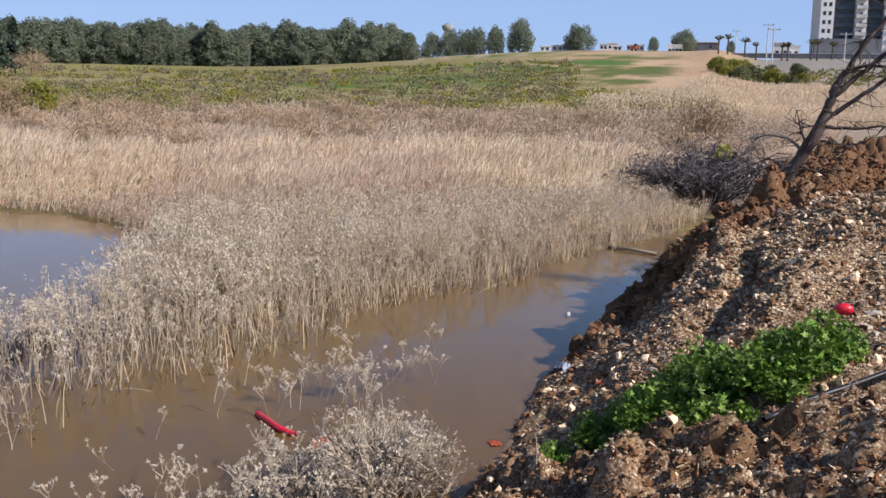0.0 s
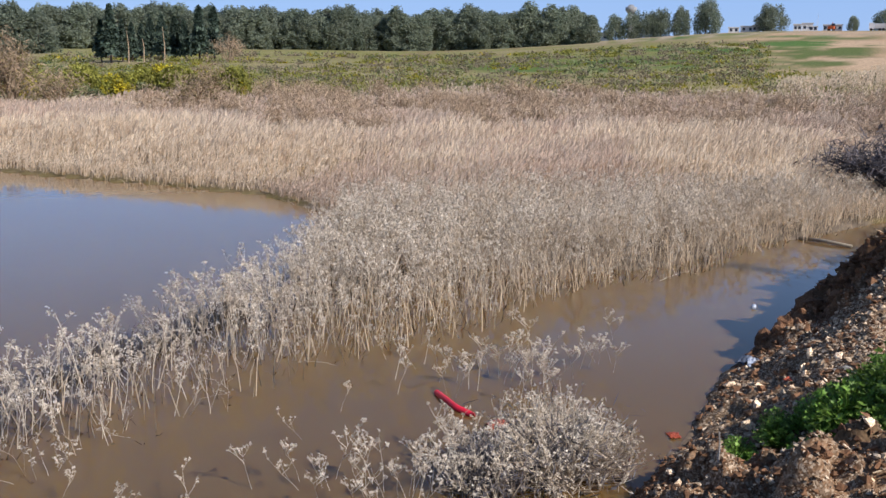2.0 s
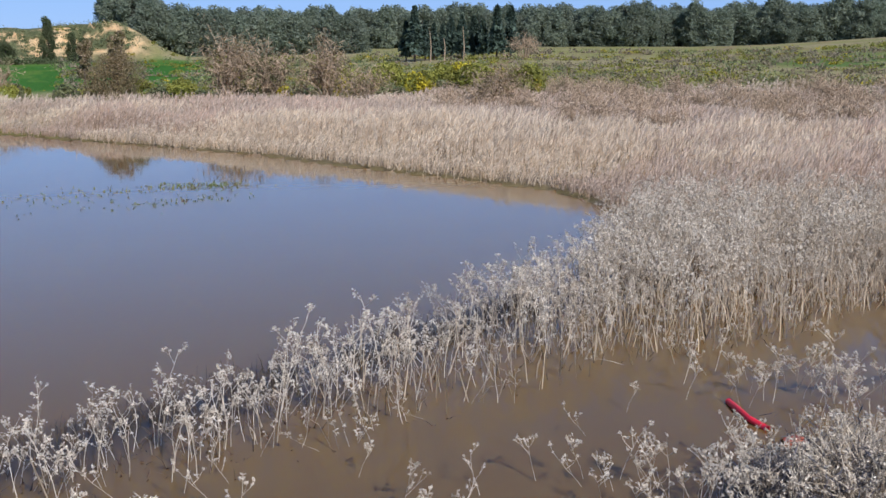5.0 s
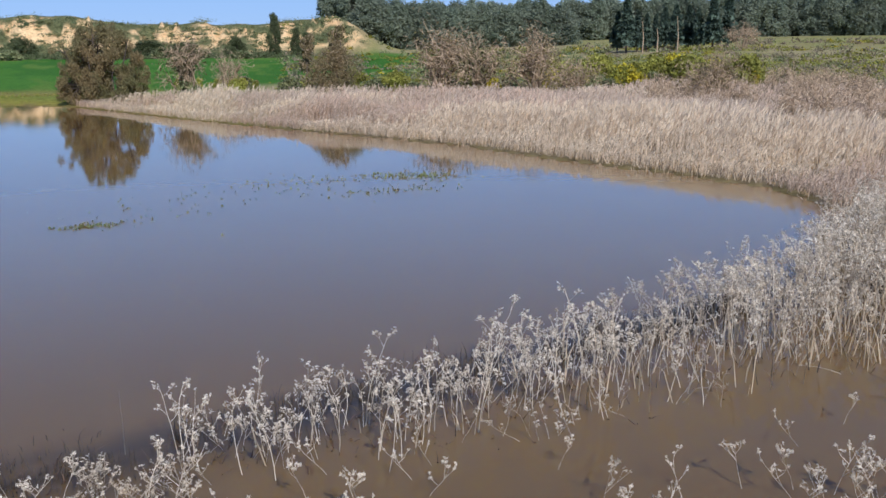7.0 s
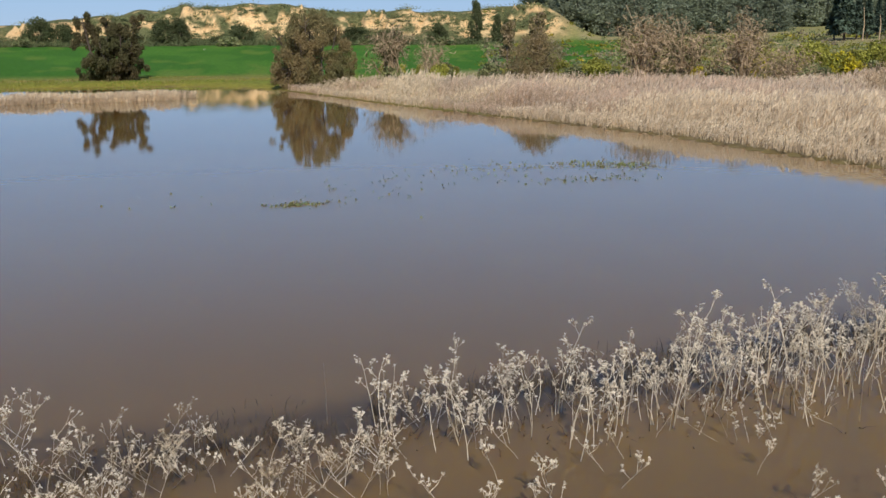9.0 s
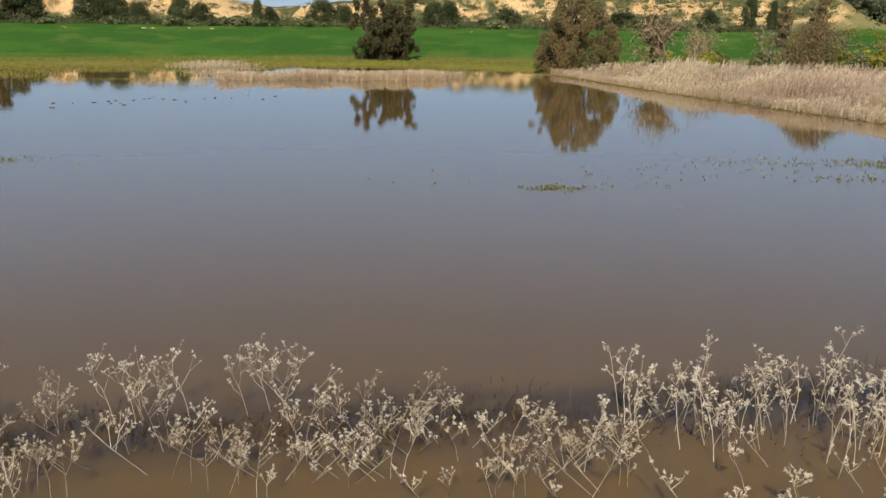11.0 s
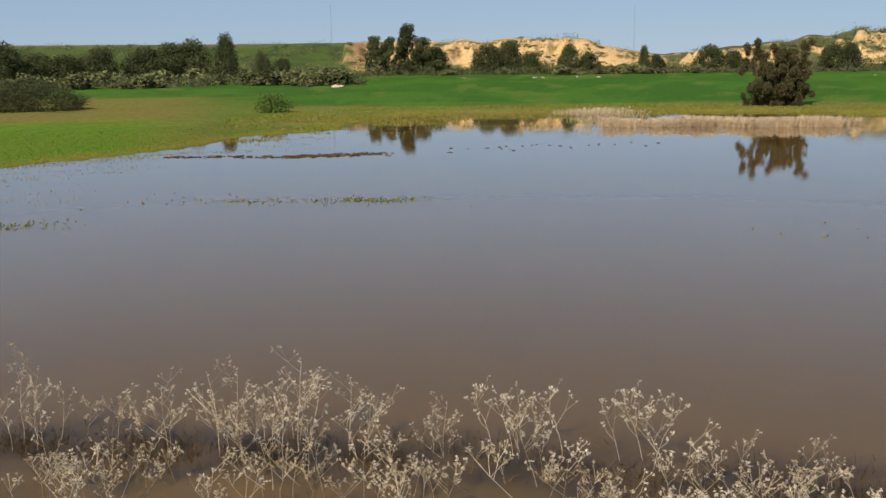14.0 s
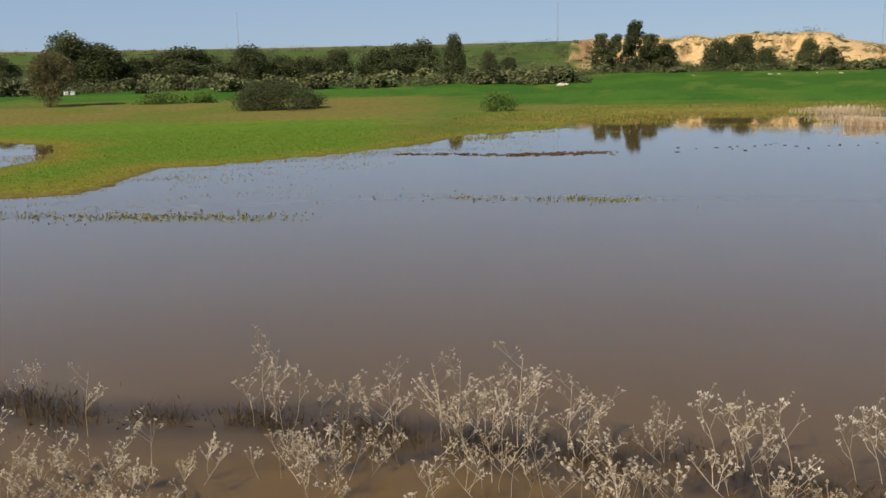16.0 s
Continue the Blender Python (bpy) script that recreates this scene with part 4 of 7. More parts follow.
    for k in range(340):
        a = r.uniform(9, 88)
        d = np.interp(a, [6, 16, 33, 47, 64, 77, 88], [6.7, 6.7, 6.9, 7.1, 7.4, 7.8, 8.0]) - 0.55 + 1.15 * r.random() ** 1.2
        a = radians(a)
        if vnoise(np.array([a * 9]), np.array([d * 1.1]), 71)[0] < -0.25:
            continue
        if 0.1 < a < 0.98 and r.random() < 0.45:
            continue
        (sv, sf), (hv, hf) = lowm[r.integers(4)]
        m = np.array(pose(-math.sin(a) * d, math.cos(a) * d, -0.03, 0, 0, r.uniform(0, 360)))
        m[:3, :3] *= r.uniform(0.5, 0.95)
        ls.add(turned(sv, m), sf)
        lh.add(turned(hv, m), hf)
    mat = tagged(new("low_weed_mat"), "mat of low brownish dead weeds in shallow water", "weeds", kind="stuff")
    part("stem_mass", ls.mesh("low_weed_stems", M_STEMB), mat)
    part("seed_head_mass", lh.mesh("low_weed_heads", M_HEADB), mat)
    root = tagged(new("weed_bed"), "dense stand of bleached dead weeds in flood water", "weeds", kind="stuff")
    part("stem_mass", stems.mesh("weed_bed_stems", M_STEM), root)
    part("seed_head_mass", heads.mesh("weed_bed_heads", M_HEAD), root)
    part("brown_head_mass", brown.mesh("weed_bed_brown_heads", M_HEADB), root)


build_weeds()


def dry_bush(x, y, radius, height, n, seed):
    """A dome of dead grey stems, dense at the heart."""
    r = np.random.default_rng(seed)
    stem, tips = Pile(), []
    for k in range(n):
        a, u = r.uniform(0, 2 * np.pi), np.sqrt(r.random())
        top = np.array([np.cos(a) * u * radius, np.sin(a) * u * radius, height * (1 - 0.5 * u * u) * r.uniform(0.55, 1.18) * (1 + 0.2 * math.sin(3 * a + seed))])
        foot = top * [0.35, 0.35, 0] + [r.normal(0, 0.03), r.normal(0, 0.03), 0]
        mid = (foot + top) / 2 + r.normal(0, 0.085, 3)
        stem.add(*tube([foot, mid, top], [0.006, 0.004, 0.002], 3, False))
        tips.append(top)
        for j in range(3):
            q = mid + (top - mid) * r.uniform(0, 0.8) + r.normal(0, 0.07, 3) + [0, 0, 0.06]
            stem.add(*tube([mid, q], [0.003, 0.0015], 3, False))
            tips.append(q)
    tips = np.array(tips)
    pts = np.repeat(tips[::2], 2, 0)
    pts = pts + r.normal(0, 0.016, pts.shape)
    # inner twigs coloured dark to stand for the shade inside the bush
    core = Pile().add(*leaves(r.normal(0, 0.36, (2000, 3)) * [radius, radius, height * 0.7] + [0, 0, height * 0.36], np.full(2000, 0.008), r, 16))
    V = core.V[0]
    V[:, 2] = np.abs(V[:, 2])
    root = tagged(new("dry_bush"), "dense ragged grey dead bush with pale seed heads", "bush")
    root.matrix_basis = pose(x, y, -0.03)
    tagged(part("shade_core", core.mesh("bush_core", M_DARKTWIG), root), kind="stuff")
    tagged(part("stem_mass", stem.mesh("bush_stems", M_STEM), root), kind="stuff")
    tagged(part("seed_head_mass", make_mesh("bush_heads", *star_heads(pts, 0.027, r), M_HEAD), root), kind="stuff")


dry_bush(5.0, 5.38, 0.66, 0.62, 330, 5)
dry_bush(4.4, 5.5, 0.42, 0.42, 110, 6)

# ---- trees and bushes ----
def crown_points(blobs, n, r, shell=0.5):
    """Places in a crown made of ellipsoids (centre, radii)."""
    vol = np.array([b[3] * b[4] * b[5] for b in blobs], float) ** 0.75
    k = r.choice(len(blobs), n, p=vol / vol.sum())
    B = np.array(blobs, float)[k]
    d = r.normal(size=(n, 3))
    d /= np.linalg.norm(d, axis=1)[:, None]
    return B[:, :3] + d * B[:, 3:6] * (shell + (1 - shell) * r.random(n) ** 0.6)[:, None] * (1 + 0.12 * r.normal(size=n))[:, None]


def limbs(height, spread, n, r, thick, up=0.5):
    """A trunk that divides into bent limbs."""
    out = Pile()
    top = np.array([r.normal(0, 0.04) * height, r.normal(0, 0.04) * height, height * 0.75])
    mid = top * 0.5 + r.normal(0, 0.03, 3) * height
    out.add(*tube([(0, 0, -0.2), mid, top], [thick, thick * 0.75, thick * 0.3], 6))
    for k in range(n):
        a, f = r.uniform(0, 2 * np.pi), r.uniform(0.15, 0.8)
        p0 = mid * min(1, 2 * f) if f < 0.5 else mid + (top - mid) * (2 * f - 1)
        L = spread * r.uniform(0.6, 1.0)
        p2 = p0 + np.array([np.cos(a) * L, np.sin(a) * L, L * up + height * 0.12])
        out.add(*tube([p0, (p0 + p2) / 2 + [0, 0, -0.05 * L], p2], [thick * 0.4, thick * 0.28, thick * 0.08], 4, False))
    return out


def leafy(name, label, category, seed, height, radius, leaf_material, n, size, lobes=9, low=0.15, droop=0.0, long=1.5, slim=1.0, bark=M_BARK, twigs=0, trunk=None, top=0.5, narrow=0.62):
    """A tree or shrub: trunk with limbs, and a ragged crown of leaf clumps."""
    r = np.random.default_rng(seed)
    root = tagged(new(name), label, category)
    blobs = []
    lobes = int(lobes * 2.2)
    for k in range(lobes):
        a, u, f = k * 2.4 + r.normal(0, 0.5), np.sqrt((k * 0.618 + 0.1) % 1.0), (k + r.random()) / lobes
        z = height * (low + (0.9 - low) * f)
        reach = radius * slim * (1 - narrow * max(0, f - top) / (1 - top)) * (1 - 0.25 * max(0, 0.25 - f) / 0.25)
        s = radius * r.uniform(0.2, 0.38)
        blobs.append((np.cos(a) * reach * u * 0.82, np.sin(a) * reach * u * 0.82, z, s, s, min(s * r.uniform(0.9, 1.5), height * 0.25)))
    p = crown_points(blobs, n, r)
    p[:, 2] = np.maximum(p[:, 2], 0.05)
    part("trunk", limbs(height, radius * 0.8, 7, r, trunk or height * 0.022).mesh("trunk", bark), root)
    crown = Pile().add(*leaves(p, np.full(n, size), r, long, droop))
    part("crown", crown.mesh("crown", leaf_material), root)
    if twigs:
        q = crown_points(blobs, twigs, r, 0.2)
        tagged(part("twig_mass", Pile().add(*leaves(q, np.full(twigs, size * 0.22), r, 14, 0.0)).mesh("twig_mass", M_TWIG), root), kind="stuff")
    return root


def tamarisk(label, seed, tufts, leaf_material, n, size):
    """A many-stemmed tree of feathery, hanging tufts; tufts: where each stands, its top and its width."""
    r = np.random.default_rng(seed)
    root = tagged(new("shore_tree"), label, "tree")
    wood, blobs, twig = Pile(), [], []
    for x, y, top, w in tufts:
        foot = np.array([x * 0.25, y * 0.25, -0.1])
        mid = np.array([x * 0.7 + r.normal(0, 0.1), y * 0.7 + r.normal(0, 0.1), top * 0.42])
        end = np.array([x, y, top * 0.93])
        wood.add(*tube([foot, (foot + mid) / 2 + r.normal(0, 0.08, 3), mid, end], [0.09, 0.075, 0.055, 0.012], 6))
        for k in range(17):
            f = 0.03 + 0.95 * (k + r.random()) / 17
            wide = w * (0.7 + 0.4 * math.sin(f * 2.6)) * (1 - 0.55 * max(0, f - 0.75) / 0.25)
            a, u = r.uniform(0, 6.283), np.sqrt(r.random())
            c = np.array([x * min(1, 0.8 + f) + np.cos(a) * wide * u, y * min(1, 0.8 + f) + np.sin(a) * wide * u, top * f])
            q = w * r.uniform(0.22, 0.42)
            blobs.append((*c, q, q, q * r.uniform(1.0, 1.7)))
            p0 = mid + (end - mid) * max(0, (f - 0.4) / 0.6)
            twig.append(tube([p0, (p0 + c) / 2 + [0, 0, 0.12], c - [0, 0, 0.1]], [0.022, 0.014, 0.005], 4, False))
    p = crown_points(blobs, n, r, 0.35)
    p[:, 2] = np.maximum(p[:, 2], 0.04)
    part("trunk", wood.mesh("trunk", M_BARK), root)
    branches = Pile()
    for V, F in twig:
        branches.add(V, F)
    tagged(part("branch_mass", branches.mesh("branch_mass", M_BARK), root), kind="stuff")
    part("crown", Pile().add(*leaves(p, np.full(n, size), r, 2.8, 1.3)).mesh("crown", leaf_material), root)
    return root


def conifer(seed, height, radius, label):
    r = np.random.default_rng(seed)
    root = tagged(new("conifer_tree"), label, "tree", "dark conifers at the wood's edge")
    n = 1500
    f = r.random(n) ** 0.8
    tier = np.sin(f * 38) * 0.16
    rad = radius * (1 - f ** 1.4 * 0.93) * (0.8 + tier) * r.random(n) ** 0.4
    a = r.uniform(0, 2 * np.pi, n)
    lop = 1 + 0.35 * np.cos(a * 2 + f * 9 + seed)
    p = np.stack([np.cos(a) * rad * lop, np.sin(a) * rad * lop, height * (0.16 + 0.84 * f) - 0.15 * rad], 1)
    part("trunk", Pile().add(*tube([(0, 0, -0.3), (0.05, 0, height * 0.5), (0, 0, height * 0.97)], [height * 0.022, height * 0.014, 0.02], 6)).mesh("trunk", M_BARK), root)
    part("crown", Pile().add(*leaves(p, np.full(n, height * 0.05), r, 2.0, 0.4)).mesh("crown", M_CONE), root)
    return root


def twiggy(seed, height, radius, label, stems=16, fuzz=900, twig_material=M_TWIG, leaf=None, name="bare_shrub"):
    """A leafless shrub of forked stems and a haze of fine twigs."""
    r = np.random.default_rng(seed)
    root = tagged(new(name), label, "bush")
    wood, ends = Pile(), []
    for k in range(stems):
        a, u = r.uniform(0, 2 * np.pi), r.random() ** 0.6
        top = np.array([np.cos(a) * u * radius, np.sin(a) * u * radius, height * (1 - 0.4 * u * u) * r.uniform(0.75, 1.0)])
        mid = top * [0.4, 0.4, 0.55] + r.normal(0, 0.05, 3) * height
        wood.add(*tube([top * [0.08, 0.08, 0] - [0, 0, 0.1], mid, top], [0.028 * height, 0.016 * height, 0.005 * height], 4, False))
        for j in range(4):
            p0 = mid + (top - mid) * r.random()
            q = p0 + r.normal(0, 0.16, 3) * height + [0, 0, 0.1 * height]
            wood.add(*tube([p0, q], [0.008 * height, 0.003 * height], 3, False))
            ends += [q, (p0 + q) / 2]
        ends.append(top)
    ends = np.array(ends)
    p = ends[r.integers(len(ends), size=fuzz)] + r.normal(0, 0.075, (fuzz, 3)) * height
    p[:, 2] = np.maximum(p[:, 2], 0.03)
    tagged(part("branch_mass", wood.mesh("branches", twig_material), root), kind="stuff")
    tagged(part("twig_mass", Pile().add(*leaves(p, np.full(fuzz, 0.0075 * height + 0.008), r, 13)).mesh("twig_mass", twig_material), root), kind="stuff")
    if leaf:
        m = fuzz // 2
        p = ends[r.integers(len(ends), size=m)] + r.normal(0, 0.09, (m, 3)) * height
        tagged(part("leaf_mass", Pile().add(*leaves(p, np.full(m, 0.06 * height ** 0.5), r, 1.6)).mesh("leaf_mass", leaf), root), kind="stuff")
    return root


def put(ob, az, r, scale=1.0, turn=0.0, dz=-0.05, group=""):
    x, y, _ = spot(az, r)
    ob.matrix_basis = pose(x, y, ground_at(x, y) + dz, 0, 0, turn)
    ob.scale = scale if isinstance(scale, tuple) else (scale, scale, scale)
    return tagged(ob, group=group)


def again(ob, az, r, scale=1.0, turn=0.0, dz=-0.05):
    x, y, _ = spot(az, r)
    c = copy_thing(ob, pose(x, y, ground_at(x, y) + dz, 0, 0, turn))
    c.scale = scale if isinstance(scale, tuple) else (scale, scale, scale)
    return c


R2 = np.random.default_rng(77)
# the trees on the far shore of the pond
put(tamarisk("broad drooping tamarisk with brown and dull green crown", 11, ((-2.1, 0.0, 3.9, 0.85), (-1.3, 0.3, 4.7, 1.0), (-0.3, -0.4, 5.0, 1.1), (0.9, 0.2, 4.95, 1.0), (1.8, -0.2, 4.3, 0.95), (2.4, 0.3, 3.1, 0.75), (-0.7, -1.2, 3.7, 1.0), (0.8, -1.3, 3.4, 1.0), (0.0, 1.2, 4.5, 1.1), (-1.8, -0.8, 2.5, 0.8), (1.9, -0.9, 2.2, 0.8)), M_TAMA, 40000, 0.055), 12.0, 66, 1.0, 12)
put(tamarisk("tall drooping tamarisk with dark olive crown by the water", 15, ((-1.75, 0.0, 5.1, 0.65), (-1.25, 0.3, 4.3, 0.75), (-0.3, 0.0, 4.6, 0.8), (0.55, -0.3, 4.35, 0.8), (1.5, 0.0, 5.0, 0.7), (1.1, 0.5, 4.2, 0.75), (-0.8, -0.8, 3.1, 0.8), (0.8, -0.8, 2.9, 0.8), (0.0, 0.8, 4.0, 0.9)), M_TAMAG, 36000, 0.062), 22.7, 79, (1.16, 1.16, 1.0), 22)
put(leafy("shore_tree", "tamarisk with brown twigs over a dark green foot", "tree", 14, 3.5, 2.2, M_TAMA, 7000, 0.07, 11, 0.04, 0.3, 2.2, twigs=2200, top=0.6, narrow=0.7), -0.9, 60)
put(leafy("green_shrub", "dark green shrub at the foot of a tamarisk", "bush", 16, 1.5, 1.1, M_SHRUB, 1200, 0.14, 7, 0.1), -3.0, 59)
put(twiggy(21, 3.6, 1.9, "grey-brown leafless shrub behind the reeds", 20, 1500, leaf=M_TAMAG), 7.3, 68)
put(twiggy(22, 2.9, 1.5, "small grey leafless shrub behind the reeds", 14, 900), 5.2, 70)
put(twiggy(23, 4.2, 1.6, "tall grey-brown leafless shrub behind the reeds", 20, 1700, leaf=M_TAMA), -7.0, 62)
put(twiggy(24, 3.9, 1.8, "brown leafless shrub with dull green leaves", 18, 1400, leaf=M_TAMAG), -9.0, 64)
put(twiggy(25, 3.6, 2.3, "wide brown leafless shrub behind the reeds", 24, 2000, leaf=M_TAMA), -12.4, 63)
put(twiggy(26, 2.6, 1.3, "slim brown leafless shrub among reeds", 12, 900, leaf=M_TAMA), -14.6, 55)
put(twiggy(27, 2.7, 1.5, "dark brown leafless shrub among reeds", 16, 1300, leaf=M_TAMA), -22.0, 52)
put(twiggy(28, 2.6, 1.6, "pale pinkish leafless shrub on the pasture", 16, 1300), -23.8, 150, 1.5)
put(leafy("brown_tree", "tall thin tree with sparse russet crown", "tree", 29, 5.4, 1.2, M_TAMA, 900, 0.2, 8, 0.2, 0.2, 2, twigs=900), -1.0, 92)
put(leafy("brown_tree", "slim tree with sparse brown crown", "tree", 32, 4.6, 1.0, M_TAMA, 800, 0.18, 8, 0.2, 0.2, 2, twigs=800), 0.7, 96)
# low green and yellow bushes along the reeds' back edge
green = [leafy("green_bush", "bright green leafy bush behind the reeds", "bush", 30 + k, 1.5, 1.2, M_GREEN, 2000, 0.11, 9, 0.08) for k in range(2)]
olive = [leafy("olive_bush", "dull olive bush on rough pasture", "bush", 34 + k, 1.3, 1.2, M_SHRUB, 1800, 0.11, 9, 0.08) for k in range(2)]
yellow = [leafy("yellow_bush", "yellow-flowering bush behind the reeds", "bush", 38 + k, 1.4, 1.1, M_YELLOW, 1800, 0.10, 9, 0.08) for k in range(2)]
put(yellow[0], -24.2, 68, 1.05)
put(yellow[1], -9.8, 66, 0.85)
put(green[0], 4.6, 66, 0.9)
put(green[1], -4.4, 66, 0.95)
put(olive[0], 1.6, 64, 1.1)
put(olive[1], -8.2, 64, 0.8)
for k in range(46):
    az = R2.uniform(-23, 8)
    again([green[0], green[1], olive[0], olive[1], yellow[0]][R2.choice(5, p=[.3, .28, .2, .14, .08])], az, R2.uniform(66, 78), R2.uniform(0.55, 1.0), R2.uniform(0, 360))
for k in range(40):
    again([green[0], green[1], yellow[1]][R2.choice(3, p=[.42, .38, .20])], R2.uniform(-25, -13), R2.uniform(68, 80), R2.uniform(0.95, 1.5), R2.uniform(0, 360))
def rough_pasture(name, n, mat, seed, label, low, high):
    """Low clumps of plants strewn over the pasture behind the reeds."""
    r = np.random.default_rng(seed)
    az, d = r.uniform(-71, 2, n), 61 + 135 * r.random(n) ** 2.6
    x, y = -np.sin(np.radians(az)) * d, np.cos(np.radians(az)) * d
    z, rr, aa, wet = land_height(x, y)
    ok = (wet < -1) & ~((az < -61) & (d < 140)) & ~((az < -54) & (az > -62.5) & (d > 105)) & (vnoise(x * 0.09, y * 0.09, seed) > -0.25)
    pile = Pile()
    for x0, y0, z0, d0 in zip(x[ok], y[ok], z[ok], d[ok]):
        w, h = r.uniform(0.4, 1.3), r.uniform(low, high)
        p = r.normal(0, 0.5, (44, 3)) * [w * 1.2, w * 1.2, h * 0.9]
        p[:, 2] = np.abs(p[:, 2])
        V, F = leaves(p + [x0, y0, z0], np.full(44, 0.05 + 0.0009 * d0), r, 2.0)
        pile.add(V, F)
    tagged(new(name, pile.mesh(name, mat)), label, "scrub", kind="stuff")


rough_pasture("olive_pasture_scrub", 1600, M_SHRUB, 61, "low olive scrub on rough pasture", 0.3, 0.8)
rough_pasture("green_pasture_scrub", 2600, M_GREEN, 62, "low yellow-green plants on rough pasture", 0.25, 0.7)
rough_pasture("brown_pasture_scrub", 2400, M_DRYSCRUB, 63, "dry grey-brown scrub on rough pasture", 0.3, 1.0)
rough_pasture("yellow_pasture_scrub", 360, M_YELLOW, 64, "yellow-flowering plants on rough pasture", 0.2, 0.55)
# leafless scrub in the back half of the reed bed
scrub = [twiggy(50 + k, 1.5, 1.15, "low grey-brown leafless scrub among dry reeds", 14, 800, name="leafless_scrub") for k in range(4)]
for k, ob in enumerate(scrub):
    put(ob, -30 - 7 * k, 48 + 3 * k)
for k in range(230):
    az = R2.uniform(-61.5, -19)
    again(scrub[R2.integers(4)], az, R2.uniform(34, 72) if az < -26 else R2.uniform(46, 70), R2.uniform(0.6, 1.15), R2.uniform(0, 360), -0.1)


def dry_thicket():
    """Thin leafless twigs between the far reeds, in tufts."""
    r = np.random.default_rng(68)
    az, d = r.uniform(-66, -18, 2600), 33 + 42 * r.random(2600) ** 0.8
    x, y = -np.sin(np.radians(az)) * d, np.cos(np.radians(az)) * d
    ok = (inside(REED_EDGE, x, y) > 1.5) & (vnoise(x * 0.16, y * 0.16, 69) > -0.35) & (d > np.interp(az, [-40, -22], [34, 46]))
    pile = Pile()
    for x0, y0 in zip(x[ok], y[ok]):
        w, h = r.uniform(0.3, 0.9), r.uniform(0.7, 1.35)
        p = r.normal(0, 0.5, (46, 3)) * [w, w, 0.5 * h] + [x0, y0, 0.55 * h]
        p[:, 2] = np.abs(p[:, 2])
        pile.add(*leaves(p, np.full(46, 0.028), r, 13))
    tagged(new("dry_thicket", pile.mesh("dry_thicket", M_THICKET)), "grey-brown leafless thicket among the far reeds", "scrub", kind="stuff")


dry_thicket()
put(twiggy(31, 2.6, 1.9, "brown leafless shrub at the far end of the reeds", 26, 2400, M_TWIG), -61.3, 50)
put(twiggy(58, 1.9, 2.0, "dark grey tangled bush with a few green sprigs by the bank", 40, 5200, M_DARKTWIG), -61.6, 26.5, (1.15, 1.15, 0.85))
put(leafy("green_sprig", "yellow-green sprig growing in the dark bush", "bush", 59, 0.5, 0.28, M_GREEN, 160, 0.05, 5, 0.2), -62.4, 25.9, 1.0, 0, 1.25)
# the wood's edge
con = [conifer(60 + k, 9.0, 1.9, "dark slender conifer at the edge of the wood") for k in range(3)]
put(con[0], -17.5, 150, (0.88, 0.88, 0.9))
put(con[1], -22.2, 152, 0.88)
put(con[2], -23.0, 154, 0.88)
for az, s in ((-18.1, 0.66), (-18.6, 0.62), (-19.6, 0.7), (-20.2, 0.74), (-20.9, 0.72), (-21.4, 0.66), (-17.0, 0.66), (-19.1, 0.6)):
    again(con[R2.integers(3)], az, R2.uniform(150, 160), s, R2.uniform(0, 360))
for az in (-18.4, -19.2, -20.3):
    x, y, _ = spot(az, 147)
    z = ground_at(x, y)
    t = tagged(new("dead_tree"), "pale bare dead tree at the wood's edge", "tree")
    t.matrix_basis = pose(x, y, z)
    part("trunk", Pile().add(*tube([(0, 0, -0.2), (0.1, 0, 2.2), (-0.1, 0.05, R2.uniform(3.4, 5.4))], [0.10, 0.07, 0.03], 6)).mesh("trunk", M_TWIG), t)
euca = [leafy("eucalyptus_tree", "tall grey-green eucalyptus in a dense wood", "tree", 70 + k, 10.0, 3.1 + 0.35 * (k % 3), M_EUCA, 4800, 0.25, 20, 0.02, 0.4, 2.0, bark=M_BARK, trunk=0.16, top=0.35 + 0.08 * k, narrow=0.75) for k in range(5)]
for k, ob in enumerate(euca):
    put(ob, -26 - 3 * k, 299 + k, 1.0, 40 * k)
for k in range(310):
    f = (k + R2.random()) / 310
    az = -0.7 - 43.7 * ((f * 2) % 1)
    near = az > -14
    h = 1.12 if near else np.interp(az, [-44.5, -41, -30, -14], [0.95, 1.16, 1.20, 1.22])
    r_ = (R2.uniform(216, 236) if near else R2.uniform(292, 318))
    again(euca[R2.integers(5)], az, r_, (lambda s: (s * 1.3, s * 1.3, s * R2.uniform(0.80, 1.1)))(h * R2.uniform(0.85, 1.05) * (0.9 if near else 1)), R2.uniform(0, 360))
# trees on the hill to the east
hill = [leafy("hill_tree", "broad dark green tree on the hill", "tree", 80 + k, 9.0, 6.6, M_EUCA, 7000, 0.36, 18, 0.12, 0.2, 1.4, trunk=0.3) for k in range(2)]
for k, (az, s, w) in enumerate(((-45.7, 1.05, 0.75), (-46.7, 1.15, 0.7), (-48.2, 1.15, 0.7), (-49.2, 1.2, 0.65), (-50.6, 1.42, 0.72), (-54.0, 1.12, 1.0), (-58.2, 0.6, 0.7), (-59.9, 0.9, 1.1), (-62.4, 0.5, 0.6), (-47.5, 1.1, 0.7))):
    (put if k < 2 else again)(hill[k % 2], az, 418, (s * w, s * w, s), 50 * k)
# bushes by the road to the east
for k in range(26):
    again([olive[0], green[0], olive[1]][k % 3], R2.uniform(-66.2, -61.6), R2.uniform(140, 172), R2.uniform(0.8, 1.5), R2.uniform(0, 360))
